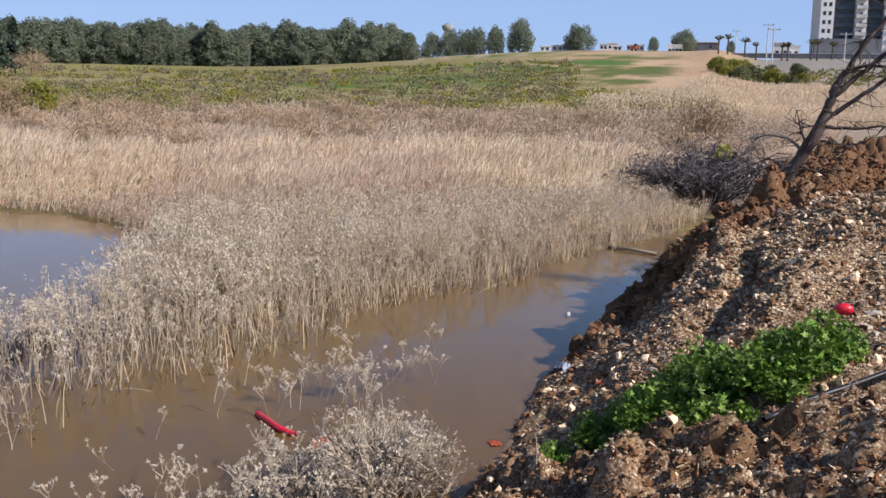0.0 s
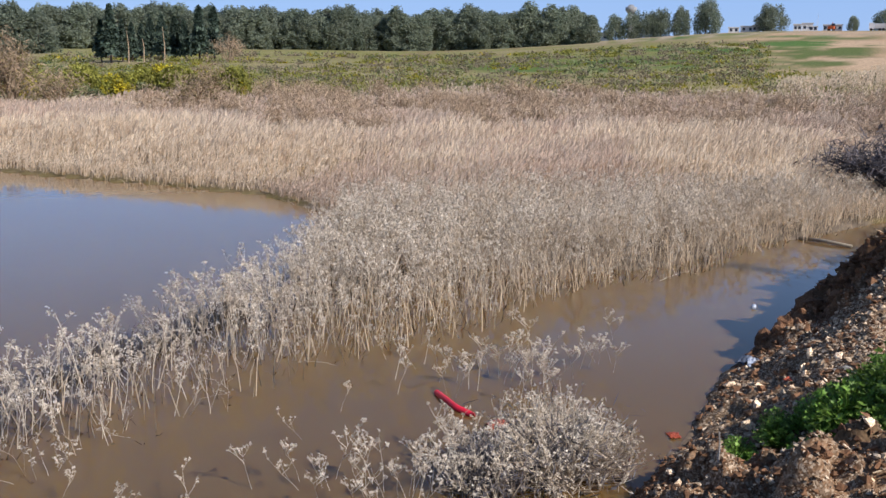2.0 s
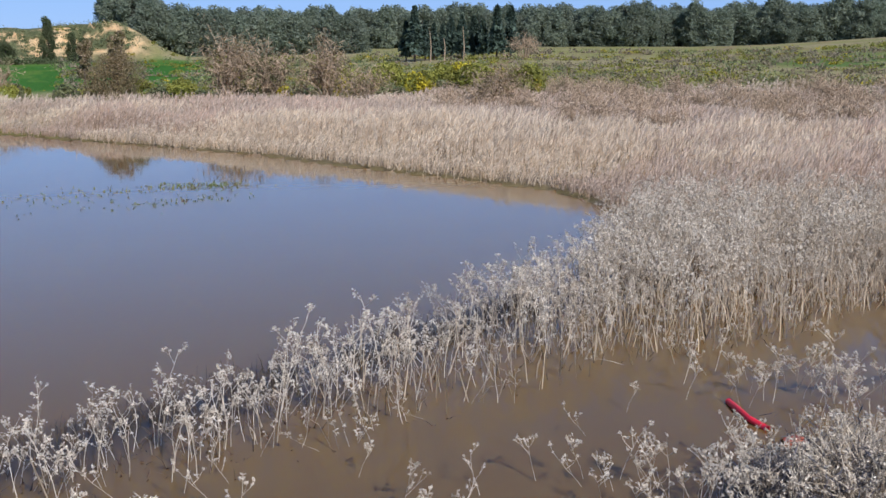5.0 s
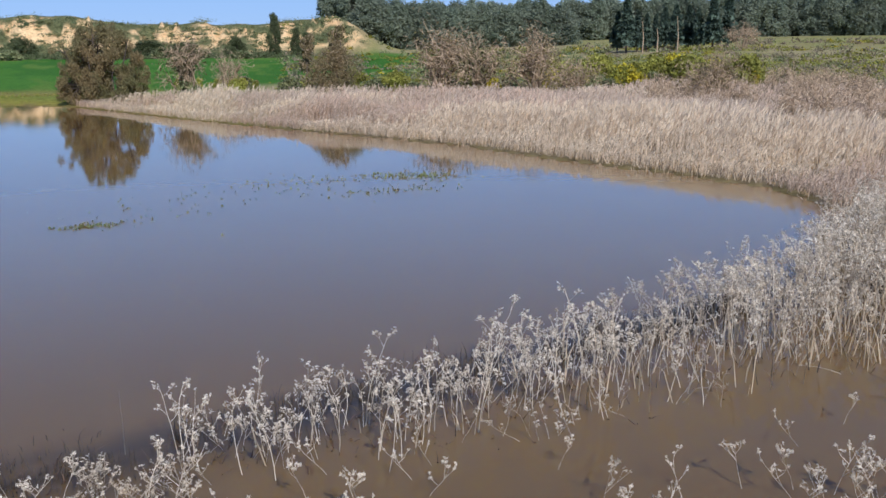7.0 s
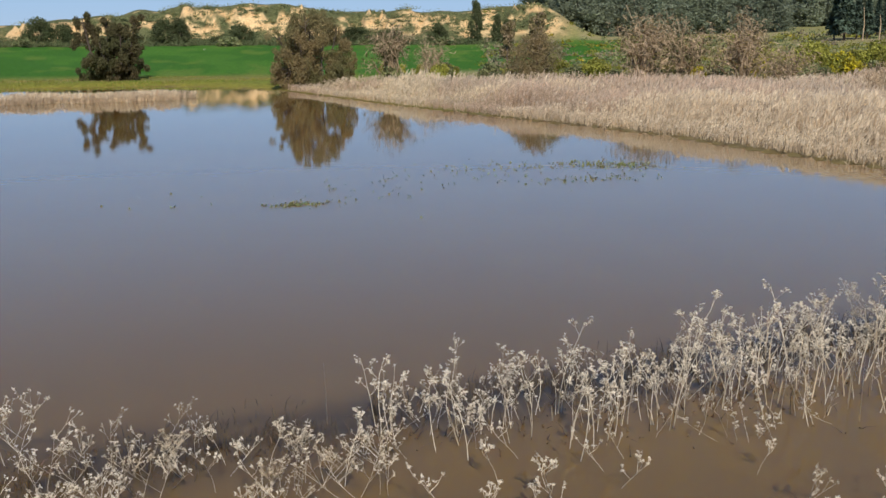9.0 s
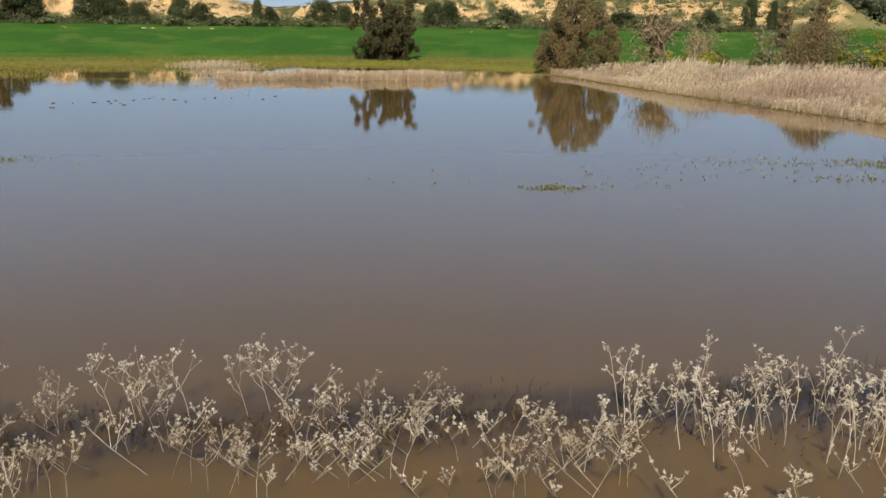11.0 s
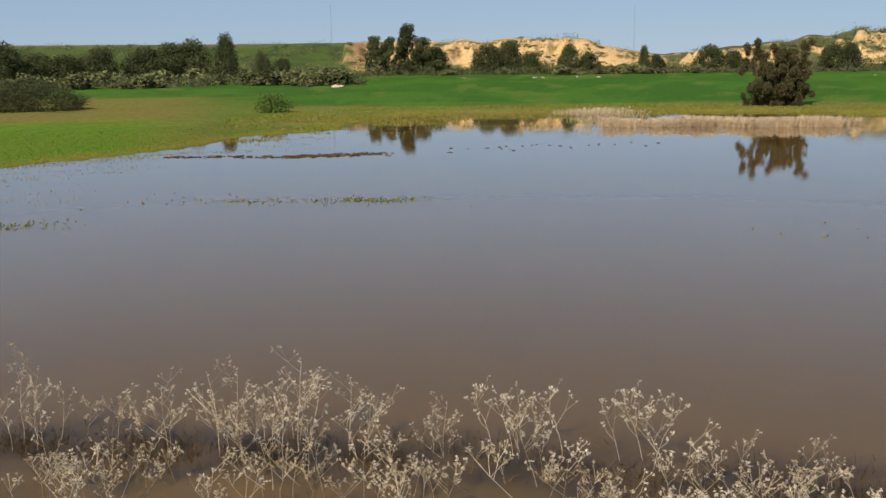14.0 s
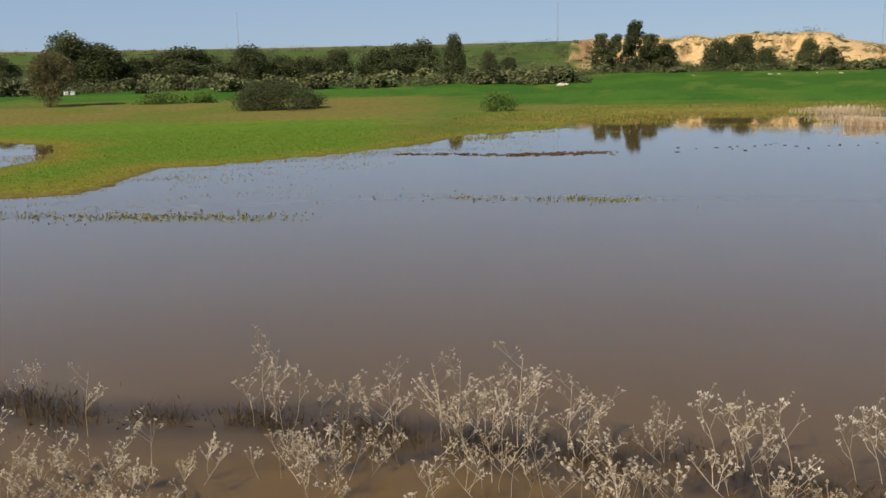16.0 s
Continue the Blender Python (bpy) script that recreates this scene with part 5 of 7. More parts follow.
# the west: belt of trees and scrub below the dune
west = [leafy("belt_tree", "dark green spreading tree below the dune", "tree", 90 + k, 6.0, 3.0, M_BELT, 9000, 0.15, 16, 0.1, 0.2, 1.6, trunk=0.18, top=0.45, narrow=0.75) for k in range(3)]
tall = [leafy("cypress_like_tree", "tall dark tree in front of the sandy cliff", "tree", 95 + k, 8.0, 2.0, M_BELT, 8000, 0.14, 15, 0.08, 0.2, 1.6, slim=0.95, trunk=0.16, top=0.4, narrow=0.7) for k in range(2)]
first = set()
for az, el, w, kind in ((78.2, 1.2, 1.4, 0), (74.7, 2.26, 2.2, 2), (73.1, 1.75, 2.4, 2), (71.2, 1.1, 1.8, 0), (68.9, 1.6, 3.2, 1), (65.4, 1.65, 2.0, 1), (63.4, 1.1, 1.6, 0), (61.9, 1.0, 1.6, 1), (60.2, 1.35, 1.8, 0), (57.9, 1.4, 1.7, 1), (56.6, 1.6, 1.6, 0), (55.5, 1.8, 1.5, 1), (53.6, 1.95, 1.1, 2),
                        (51.6, 1.15, 0.8, 1), (50.4, 0.75, 0.9, 0), (45.2, 2.1, 1.5, 3), (44.4, 2.0, 1.2, 4), (43.4, 2.75, 1.7, 4), (42.5, 2.0, 1.5, 3), (41.7, 1.4, 1.8, 4), (38.6, 1.45, 1.8, 1), (37.4, 1.6, 1.6, 0), (36.2, 1.0, 1.3, 1), (34.1, 1.35, 1.2, 0), (33.0, 0.9, 1.2, 1), (29.9, 1.15, 0.7, 2), (29.2, 0.75, 0.9, 0),
                        (26.2, 1.15, 1.6, 2), (25.0, 0.95, 1.3, 1), (20.0, 1.1, 1.4, 2), (19.1, 1.2, 1.2, 0), (2.4, 2.3, 0.9, 4), (1.2, 1.5, 0.7, 3), (0.6, 1.2, 0.9, 3), (4.6, 0.9, 1.1, 0), (15.8, 0.9, 1.6, 1), (9.4, 0.7, 2.0, 0), (7.6, 0.6, 1.7, 1)):
    r_ = 172 if az < 48 else 158
    ob = (west + tall)[kind]
    x, y, _ = spot(az, r_)
    h = 3.2 + r_ * math.tan(radians(el)) - ground_at(x, y)
    wid = r_ * radians(w * ((1.75 if az > 48 else 1.35) if kind < 3 else 1.15)) / 2
    sc = (wid / (3.0 if kind < 3 else 2.0), wid / (3.0 if kind < 3 else 2.0), h / (6.0 if kind < 3 else 8.0))
    (again if kind in first else put)(ob, az, r_, sc, 31 * az)
    first.add(kind)
low = [leafy("dune_shrub", "low dull green shrub on sandy ground", "bush", 110 + k, 1.0, 0.95, M_SHRUB, 600, 0.17, 7, 0.1) for k in range(3)]
for k, ob in enumerate(low):
    put(ob, 30 + 12 * k, 168, 1.2)
for k in range(170):
    az = R2.uniform(3, 80)
    lo, hi = ((163, 181) if az < 47 else (128, 158))
    s = R2.uniform(0.8, 2.0) * (0.8 if az < 47 else 1.0)
    again(low[R2.integers(3)], az, R2.uniform(lo, hi), (s * 1.4, s * 1.4, s * 0.9), R2.uniform(0, 360))
def dune_scrub():
    r = np.random.default_rng(55)
    pile = Pile()
    for k in range(1050):
        az = r.uniform(-2, 80) if k < 700 else r.uniform(-2, 24)
        d = r.uniform(185, 202) if az < 47 else r.uniform(160, 255)
        x, y, _ = spot(az, d)
        s = (0.4 + 1.5 * r.random() ** 2) * (1.0 if az < 47 else 1.2)
        p = r.normal(0, 0.5, (110, 3)) * [s * 1.3, s * 1.3, s * 0.55]
        p[:, 2] = np.abs(p[:, 2])
        V, F = leaves(p + np.array([x, y, ground_at(x, y)]), np.full(110, 0.15), r, 1.6)
        pile.add(V, F)
    tagged(new("dune_scrub", pile.mesh("dune_scrub", M_SHRUB)), "dull green scrub dotted over the sandy dune", "scrub", kind="stuff")


dune_scrub()
def belt_scrub():
    r = np.random.default_rng(57)
    pile = Pile()
    for k in range(1250):
        az = r.uniform(1, 82)
        lo, hi = (166, 183) if az < 46 else (133, 166)
        d = r.uniform(lo, hi)
        x, y, _ = spot(az, d)
        s = 0.35 + 1.2 * r.random() ** 2 * (1 if az < 46 else 1.2)
        p = r.normal(0, 0.5, (90, 3)) * [s * 1.7, s * 1.7, s * 0.8]
        p[:, 2] = np.abs(p[:, 2])
        pile.add(*leaves(p + np.array([x, y, ground_at(x, y)]), np.full(90, 0.2), r, 1.6))
    tagged(new("belt_scrub", pile.mesh("belt_scrub", M_BELT)), "thick olive scrub along the edge of the green field", "scrub", kind="stuff")


belt_scrub()
# single bushes on the flooded meadow
put(leafy("meadow_bush", "wide dark green bush on the wet meadow", "bush", 120, 2.3, 4.4, M_BELT, 17000, 0.085, 26, 0.06, slim=1.0, top=0.4, narrow=0.5), 64.1, 84, (1, 1, 0.95))
put(leafy("meadow_bush", "bright green bramble mound by the water", "bush", 121, 1.5, 1.7, M_BRAMBLE, 3600, 0.085, 12, 0.0), 51.3, 74, (1.0, 1.0, 0.9))
put(leafy("meadow_bush", "low green bramble mound on the meadow", "bush", 122, 1.3, 2.6, M_BRAMBLE, 3600, 0.10, 16, 0.0), 70.3, 100, (1.1, 1.1, 0.85))
put(leafy("meadow_bush", "small green bramble mound on the meadow", "bush", 123, 1.0, 1.4, M_BRAMBLE, 1800, 0.10, 10, 0.0), 67.9, 100, 1.0)
put(leafy("meadow_tree", "small tree with sparse brown crown on the meadow", "tree", 124, 4.6, 2.5, M_TAMAG, 5200, 0.12, 13, 0.22, 0.2, 1.8, twigs=900, top=0.6), 75.9, 100, (1.05, 1.05, 1.1))

# ---- on the bank of spoil ----
def rock_mesh(seed, material, squash=0.75, cuts=1):
    r = np.random.default_rng(seed)
    bm = bmesh.new()
    bmesh.ops.create_icosphere(bm, subdivisions=cuts, radius=1.0)
    for v in bm.verts:
        k = 1 + 0.28 * r.normal() if cuts < 2 else 1 + 0.55 * noise.noise(v.co * 1.3 + Vector((seed, 0, 0))) + 0.3 * noise.noise(v.co * 3.1 + Vector((0, seed, 0))) + 0.06 * r.normal()
        v.co = Vector((v.co.x * k, v.co.y * k, v.co.z * k * squash))
    me = bpy.data.meshes.new("rock")
    bm.to_mesh(me)
    bm.free()
    me.materials.append(material)
    me.polygons.foreach_set("use_smooth", np.full(len(me.polygons), False))
    return me


def small_stones(n, pick, smin, smax, r, flat=0.6):
    """Many chips of stone on the bank; pick: keeps places by their soil."""
    p = np.column_stack([r.uniform(3.2, 22, n * 6), r.uniform(0.5, 11, n * 6)])
    z, C, d, clod, dirt, hol = heap_shape(p[:, 0], p[:, 1])
    dist = np.hypot(p[:, 0], p[:, 1])
    keep = (d > 0.02) & (d < 5) & (r.random(len(p)) < pick(d, clod, dirt, hol) * np.clip(8.0 / dist, 0, 1) ** 1.3)
    p, z, dist = p[keep][:n], z[keep][:n], dist[keep][:n]
    m = len(p)
    s = (smin + (smax - smin) * r.random(m) ** 2.5) * np.clip(dist / 8, 0.85, 1.8)
    octa = np.array([(1, 0, 0), (0, 1, 0), (-1, 0, 0), (0, -1, 0), (0, 0, 1), (0, 0, -1)], float)
    V = octa[None] * (1 + 0.35 * r.normal(size=(m, 6, 1))) + 0.2 * r.normal(size=(m, 6, 3))
    V[..., 2] *= flat
    a, b = r.uniform(0, 6.28, m), r.normal(0, 0.5, m)
    ca, sa, cb, sb = np.cos(a), np.sin(a), np.cos(b), np.sin(b)
    x, y, w = V[..., 0].copy(), V[..., 1].copy(), V[..., 2].copy()
    x, w = x * cb[:, None] - w * sb[:, None], x * sb[:, None] + w * cb[:, None]
    V = np.stack([x * ca[:, None] - y * sa[:, None], x * sa[:, None] + y * ca[:, None], w], -1) * s[:, None, None]
    V += np.column_stack([p, z + s * 0.25])[:, None]
    F = np.array([(0, 1, 4), (1, 2, 4), (2, 3, 4), (3, 0, 4), (1, 0, 5), (2, 1, 5), (3, 2, 5), (0, 3, 5)])
    return V.reshape(-1, 3), (np.arange(m)[:, None, None] * 6 + F[None]).reshape(-1, 3)


RB = np.random.default_rng(41)
_gravel = small_stones(52000, lambda d, c, t, h: (1 - 0.93 * c) * (1 - 0.6 * h) * np.clip(0.25 + d * 0.35, 0, 1), 0.007, 0.026, RB)
part("gravel", make_mesh("gravel", *_gravel, M_STONE), spoil_bank)["kind"] = "stuff"
_crumbs = small_stones(26000, lambda d, c, t, h: 0.2 + 0.8 * c + 0.7 * t, 0.010, 0.042, RB, 0.8)
part("earth_crumbs", make_mesh("earth_crumbs", *_crumbs, M_CLOD), spoil_bank)["kind"] = "stuff"
_stones = [rock_mesh(k, M_STONE, 0.6) for k in range(4)]
_clods = [rock_mesh(10 + k, M_CLOD, 0.85, 2) for k in range(5)]


def bank_pieces():
    r = np.random.default_rng(43)
    made = [0, 0]
    P = np.column_stack([r.uniform(3.4, 19, 6000), r.uniform(1.0, 10, 6000)])
    Z, C, D, clod, dirt, hol = heap_shape(P[:, 0], P[:, 1])
    for (x, y), z, d, c, t in zip(P, Z, D, clod, dirt):
        if d < 0.1 or d > 4:
            continue
        lumpy = c > 0.4 or (t > 0.5 and r.random() < 0.7)
        if lumpy and made[1] < 290:
            s = (0.03 + 0.13 * r.random() ** 2.2) * (0.36 if t > 0.5 else 1)
            ob = part("clod", _clods[r.integers(5)], spoil_bank)
            made[1] += 1
        elif not lumpy and made[0] < 220:
            s = 0.022 + 0.04 * r.random() ** 2
            ob = part("stone", _stones[r.integers(4)], spoil_bank)
            made[0] += 1
        else:
            continue
        ob.matrix_basis = pose(x, y, z + s * (0.05 if lumpy else 0.3), *r.uniform(0, 360, 3)) @ Matrix.Diagonal((s, s, s, 1))


bank_pieces()


def mallow(seed):
    """A rosette of round lobed leaves on stalks."""
    r = np.random.default_rng(seed)
    root = tagged(new("mallow_plant"), "fresh green mallow plant growing on the earth bank", "plant", "green plants on the bank")
    stalk, blade = Pile(), Pile()
    lobes = 10
    for k in range(230):
        a, u = r.uniform(0, 2 * np.pi), r.random() ** 0.55
        tip = np.array([np.cos(a) * u * 0.27, np.sin(a) * u * 0.27, 0.30 * (1 - 0.6 * u * u) * r.uniform(0.3, 1.2) + 0.02])
        stalk.add(*tube([(tip[0] * 0.2, tip[1] * 0.2, 0), tip * [0.65, 0.65, 0.75], tip], [0.004, 0.003, 0.002], 3, False))
        s = r.uniform(0.011, 0.030)
        th = np.arange(lobes) * 2 * np.pi / lobes
        rad = s * (1 + 0.38 * np.cos(th * 5))
        ring = np.stack([np.cos(th) * rad, np.sin(th) * rad, 0.25 * rad + r.normal(0, 0.2 * s, lobes)], 1)
        V = np.concatenate([[(0, 0, 0)], ring])
        M = np.array(Euler((r.normal(0.25, 0.6), r.normal(0, 0.6), r.uniform(0, 6.28))).to_matrix())
        blade.add(V @ M.T + tip, [(0, 1 + j, 1 + (j + 1) % lobes) for j in range(lobes)])
    tagged(part("stalk_mass", stalk.mesh("stalk_mass", M_MALLOW), root), kind="stuff")
    tagged(part("leaf_mass", blade.mesh("leaf_mass", M_MALLOW, True), root), kind="stuff")
    return root


_m = [mallow(k) for k in range(3)]
MALLOW_BED = np.array([(5.75, 4.6), (6.1, 4.62), (6.55, 4.4), (7.2, 4.15), (7.6, 3.8), (7.75, 3.3), (7.55, 2.8), (7.25, 2.72), (6.9, 2.85), (6.4, 3.2), (6.3, 3.7), (6.1, 4.1)])
for k, (x, y) in enumerate(scatter(MALLOW_BED, 78, RB)):
    s = RB.uniform(0.55, 1.2) * (0.6 if y > 3.9 else 1.0)
    m = pose(x, y, float(heap_z(x, y)[0]) - 0.01, 0, 0, RB.uniform(0, 360))
    ob = _m[k] if k < 3 else copy_thing(_m[k % 3], m)
    ob.matrix_basis = m
    ob.scale = (s, s, s)


def on_bank(x, y, up=0.0):
    return (x, y, float(heap_z(x, y)[0]) + up)


def bent_pipe(name, points, radius, mat, label, category, wall=None):
    """A hollow pipe along points."""
    P = np.array(points, float)
    u, t = np.arange(len(P)), np.linspace(0, len(P) - 1, 24)
    Q = np.column_stack([np.interp(t, u, P[:, c]) for c in range(3)])
    for _ in range(3):
        Q[1:-1] = (Q[:-2] + 2 * Q[1:-1] + Q[2:]) / 4
    V, F = tube(Q, radius, 10, False)
    W, G = tube(Q, radius * 0.8, 10, False)
    n = len(V)
    e = n - 10
    rim = [(j, (j + 1) % 10, n + (j + 1) % 10, n + j) for j in range(10)] + [(e + j, n + e + j, n + e + (j + 1) % 10, e + (j + 1) % 10) for j in range(10)]
    pile = Pile().add(np.concatenate([V, W]), np.concatenate([F, G[:, ::-1] + n]))
    pile.F.append(np.array([(a, b, c) for a, b, c, d in rim] + [(a, c, d) for a, b, c, d in rim]))
    return tagged(new(name, pile.mesh(name, mat, True)), label, category)


bent_pipe("water_hose", [(7.9, 1.9, 1.46), (7.45, 2.15, 1.32), (6.98, 2.31, 1.24), (6.62, 2.43, 1.19), (6.24, 2.57, 1.14), (5.85, 2.66, 1.08)], 0.02, M_BLACK, "black plastic pipe lying across the bank", "pipe")
bent_pipe("red_tube", [(5.34, 7.50, 0.015), (5.27, 7.25, 0.03), (5.22, 7.03, 0.03), (5.25, 6.80, 0.01)], 0.031, M_RED, "bright red bent plastic tube floating in the water", "tube")
balloon = tagged(new("red_balloon", Pile().add(*tube([(-0.11, 0, 0), (-0.09, 0, 0.01), (-0.07, 0, 0.02), (-0.04, 0, 0.03), (0.0, 0, 0.035), (0.05, 0, 0.035), (0.08, 0, 0.03), (0.095, 0, 0.03)], [0.006, 0.008, 0.022, 0.045, 0.056, 0.05, 0.032, 0.004], 12)).mesh("red_balloon", M_RED, True)), "half-deflated red balloon on gravel", "balloon")
balloon.matrix_basis = pose(*on_bank(8.7, 3.3, 0.05), 0, 0, -60)


def crumpled(name, mat, size, label, category, place, seed, turn=0):
    """A crumpled sheet with folds, two-sided and thick."""
    n = 14
    g = np.linspace(-1, 1, n)
    X, Y = np.meshgrid(g, g, indexing="ij")
    Z = 0.35 * np.abs(fbm(X * 2 + seed, Y * 2, seed, 3)) + 0.05
    X2, Y2 = X + 0.2 * fbm(X * 2, Y * 2, seed + 3), Y + 0.2 * fbm(X * 2, Y * 2, seed + 5)
    V = np.stack([X2 * size[0], Y2 * size[1], Z * size[2]], -1).reshape(-1, 3)
    i = np.arange(n * n).reshape(n, n)
    F = np.stack([i[:-1, :-1], i[1:, :-1], i[1:, 1:], i[:-1, 1:]], -1).reshape(-1, 4)
    ob = tagged(new(name, make_mesh(name, V, F, mat, True)), label, category)
    so = ob.modifiers.new("thick", "SOLIDIFY")
    so.thickness = 0.006
    ob.matrix_basis = pose(*place, 0, 0, turn)
    return ob


crumpled("plastic_sheet", M_BAG, (0.17, 0.06, 0.12), "crumpled white and pale blue plastic sheet at the water's edge", "plastic sheet", on_bank(8.3, 6.0, 0.02), 3, 35)
crumpled("dark_cloth", M_DARKBAG, (0.16, 0.10, 0.16), "dark wet cloth at the water's edge", "cloth", on_bank(8.5, 6.2, 0.0), 7, 20)
crumpled("grey_bag", M_DARKBAG, (0.13, 0.09, 0.12), "crumpled grey plastic bag on the earth", "bag", on_bank(6.0, 2.28, 0.0), 9, 60)
crumpled("orange_rag", M_ORANGE, (0.07, 0.05, 0.10), "faded orange rag half sunk at the shore", "rag", (6.42, 5.42, 0.0), 12, 60)
crumpled("orange_scrap", M_ORANGE, (0.05, 0.04, 0.08), "faded orange scrap on gravel", "scrap", on_bank(7.6, 5.1, 0.0), 14, 10)


def root_stock(place):
    """A torn root: fibres that fan out from one end."""
    r = np.random.default_rng(8)
    pile = Pile()
    for k in range(70):
        a, b = r.normal(0.2, 0.5), r.normal(0, 0.35)
        L = r.uniform(0.12, 0.26)
        d = np.array([math.cos(a) * math.cos(b), math.sin(a) * math.cos(b), math.sin(b) * 0.6 + 0.15])
        p = r.normal(0, 0.02, 3)
        pile.add(*tube([p, p + d * L * 0.5 + r.normal(0, 0.012, 3), p + d * L - [0, 0, 0.06 * r.random()]], [0.014, 0.009, 0.003], 4, False))
    ob = tagged(new("torn_root", pile.mesh("torn_root", M_STRAW)), "pale torn root with splayed fibres on dark earth", "root", kind="stuff")
    ob.matrix_basis = pose(*place, 0, 0, 200)


root_stock(on_bank(5.36, 2.83, 0.05))
stake = tagged(new("thin_stake", Pile().add(*tube([(0, 0, -0.05), (0.005, 0, 0.08), (0.0, 0.006, 0.2)], [0.008, 0.007, 0.006], 6)).mesh("thin_stake", M_PALEBARK)), "thin pale stick standing in the earth", "stick")
stake.matrix_basis = pose(*on_bank(5.35, 4.12))
stick = tagged(new("dark_stick", Pile().add(*tube([(0, 0, 0), (0.16, 0.02, 0.1), (0.3, 0.0, 0.22)], [0.008, 0.008, 0.006], 6)).mesh("dark_stick", M_DEADBARK)), "dark stick leaning in green plants", "stick")
stick.matrix_basis = pose(*on_bank(6.85, 4.0), 0, 0, 120)
_rub = [rock_mesh(60 + k, M_LIME, 0.5) for k in range(3)]
for k, (x, y, s) in enumerate(((8.5, 3.0, 0.06), (8.7, 2.95, 0.05), (8.3, 2.85, 0.045), (8.9, 3.1, 0.06), (6.04, 2.12, 0.045), (6.0, 2.02, 0.035), (7.71, 4.58, 0.05), (8.4, 3.15, 0.05), (6.9, 2.35, 0.035), (8.6, 2.75, 0.08))):
    ob = tagged(new("rubble_stone", _rub[k % 3]), "pale angular piece of rubble on gravel", "stone", "rubble on the bank")
    ob.matrix_basis = pose(*on_bank(x, y, s * 0.25), RB.uniform(-20, 20), RB.uniform(-20, 20), RB.uniform(0, 360)) @ Matrix.Diagonal((s * 1.3, s, s, 1))


# the dead tree that leans out over the bank
def dead_tree():
    r = np.random.default_rng(19)
    root = tagged(new("dead_tree"), "bare dark dead tree leaning over the earth bank", "tree")
    o = np.array((13.87, 6.45, 1.35))
    root.matrix_basis = pose(*o)

    def limb(name, pts, r0, r1, sides=6, label="", mat=M_DEADBARK):
        P = np.array(pts, float) - o
        u, t = np.arange(len(P)), np.linspace(0, len(P) - 1, 4 * len(P))
        Q = np.column_stack([np.interp(t, u, P[:, c]) for c in range(3)])
        for _ in range(2):
            Q[1:-1] = (Q[:-2] + 2 * Q[1:-1] + Q[2:]) / 4
        Q[1:-1] += r.normal(0, r0 * 0.12, Q[1:-1].shape)
        pile = Pile().add(*tube(Q, np.linspace(r0, r1, len(Q)) * (1 + 0.08 * r.normal(size=len(Q))), sides))
        for k in range(int(len(Q) * (1.6 if r0 < 0.08 else 0.7))):
            p = Q[r.integers(2, len(Q))]
            w = r.normal(0, 1, 3) * [1, 1, 0.6]
            w /= np.linalg.norm(w)
            L = r.uniform(0.12, 0.5)
            pile.add(*tube([p, p + w * L * 0.5, p + w * L + r.normal(0, 0.08, 3) - [0, 0, 0.04]], [0.009, 0.006, 0.003], 4, False))
        return part(name, pile.mesh(name, mat, True), root, label)
    limb("trunk", [(13.85, 6.5, 1.2), (13.87, 6.45, 1.58), (13.97, 6.23, 2.03), (14.11, 5.91, 2.62), (14.16, 5.8, 2.99), (14.18, 5.75, 3.27)], 0.115, 0.06, 10)
    limb("limb", [(14.18, 5.75, 3.25), (14.23, 5.6, 3.51), (14.3, 5.42, 3.9), (14.38, 5.1, 4.3), (14.5, 4.8, 4.9)], 0.055, 0.022, 7)
    limb("limb", [(14.17, 5.77, 3.1), (14.3, 5.5, 3.4), (14.4, 5.18, 3.71), (14.5, 4.7, 4.0)], 0.05, 0.02, 7)
    limb("limb", [(14.12, 5.88, 2.75), (14.28, 5.5, 3.05), (14.41, 5.15, 3.36), (14.5, 4.7, 3.6)], 0.045, 0.018, 7)
    limb("branch", [(14.03, 6.1, 2.3), (13.94, 6.3, 2.5), (13.78, 6.66, 2.53), (13.67, 6.88, 2.2)], 0.028, 0.008, 5, "bleached drooping branch", M_PALEBARK)
    limb("branch", [(14.13, 5.87, 2.66), (14.28, 5.49, 2.64), (14.43, 5.1, 2.7), (14.5, 4.8, 2.68)], 0.03, 0.012, 5)
    limb("branch", [(14.08, 5.97, 2.47), (14.26, 5.55, 2.41), (14.34, 5.34, 2.45)], 0.026, 0.008, 5)
    limb("branch", [(14.0, 6.15, 2.1), (14.12, 5.9, 1.98), (14.24, 5.59, 2.06)], 0.024, 0.007, 5)
    limb("branch", [(14.05, 6.05, 2.4), (14.0, 6.15, 2.6), (13.98, 6.21, 2.88)], 0.02, 0.006, 5)
    limb("branch", [(14.2, 5.7, 3.4), (14.3, 5.4, 3.55), (14.45, 5.0, 3.5)], 0.03, 0.01, 5)
    limb("branch", [(13.95, 6.27, 1.95), (13.85, 6.5, 2.2), (13.72, 6.75, 2.05)], 0.02, 0.006, 5)


dead_tree()

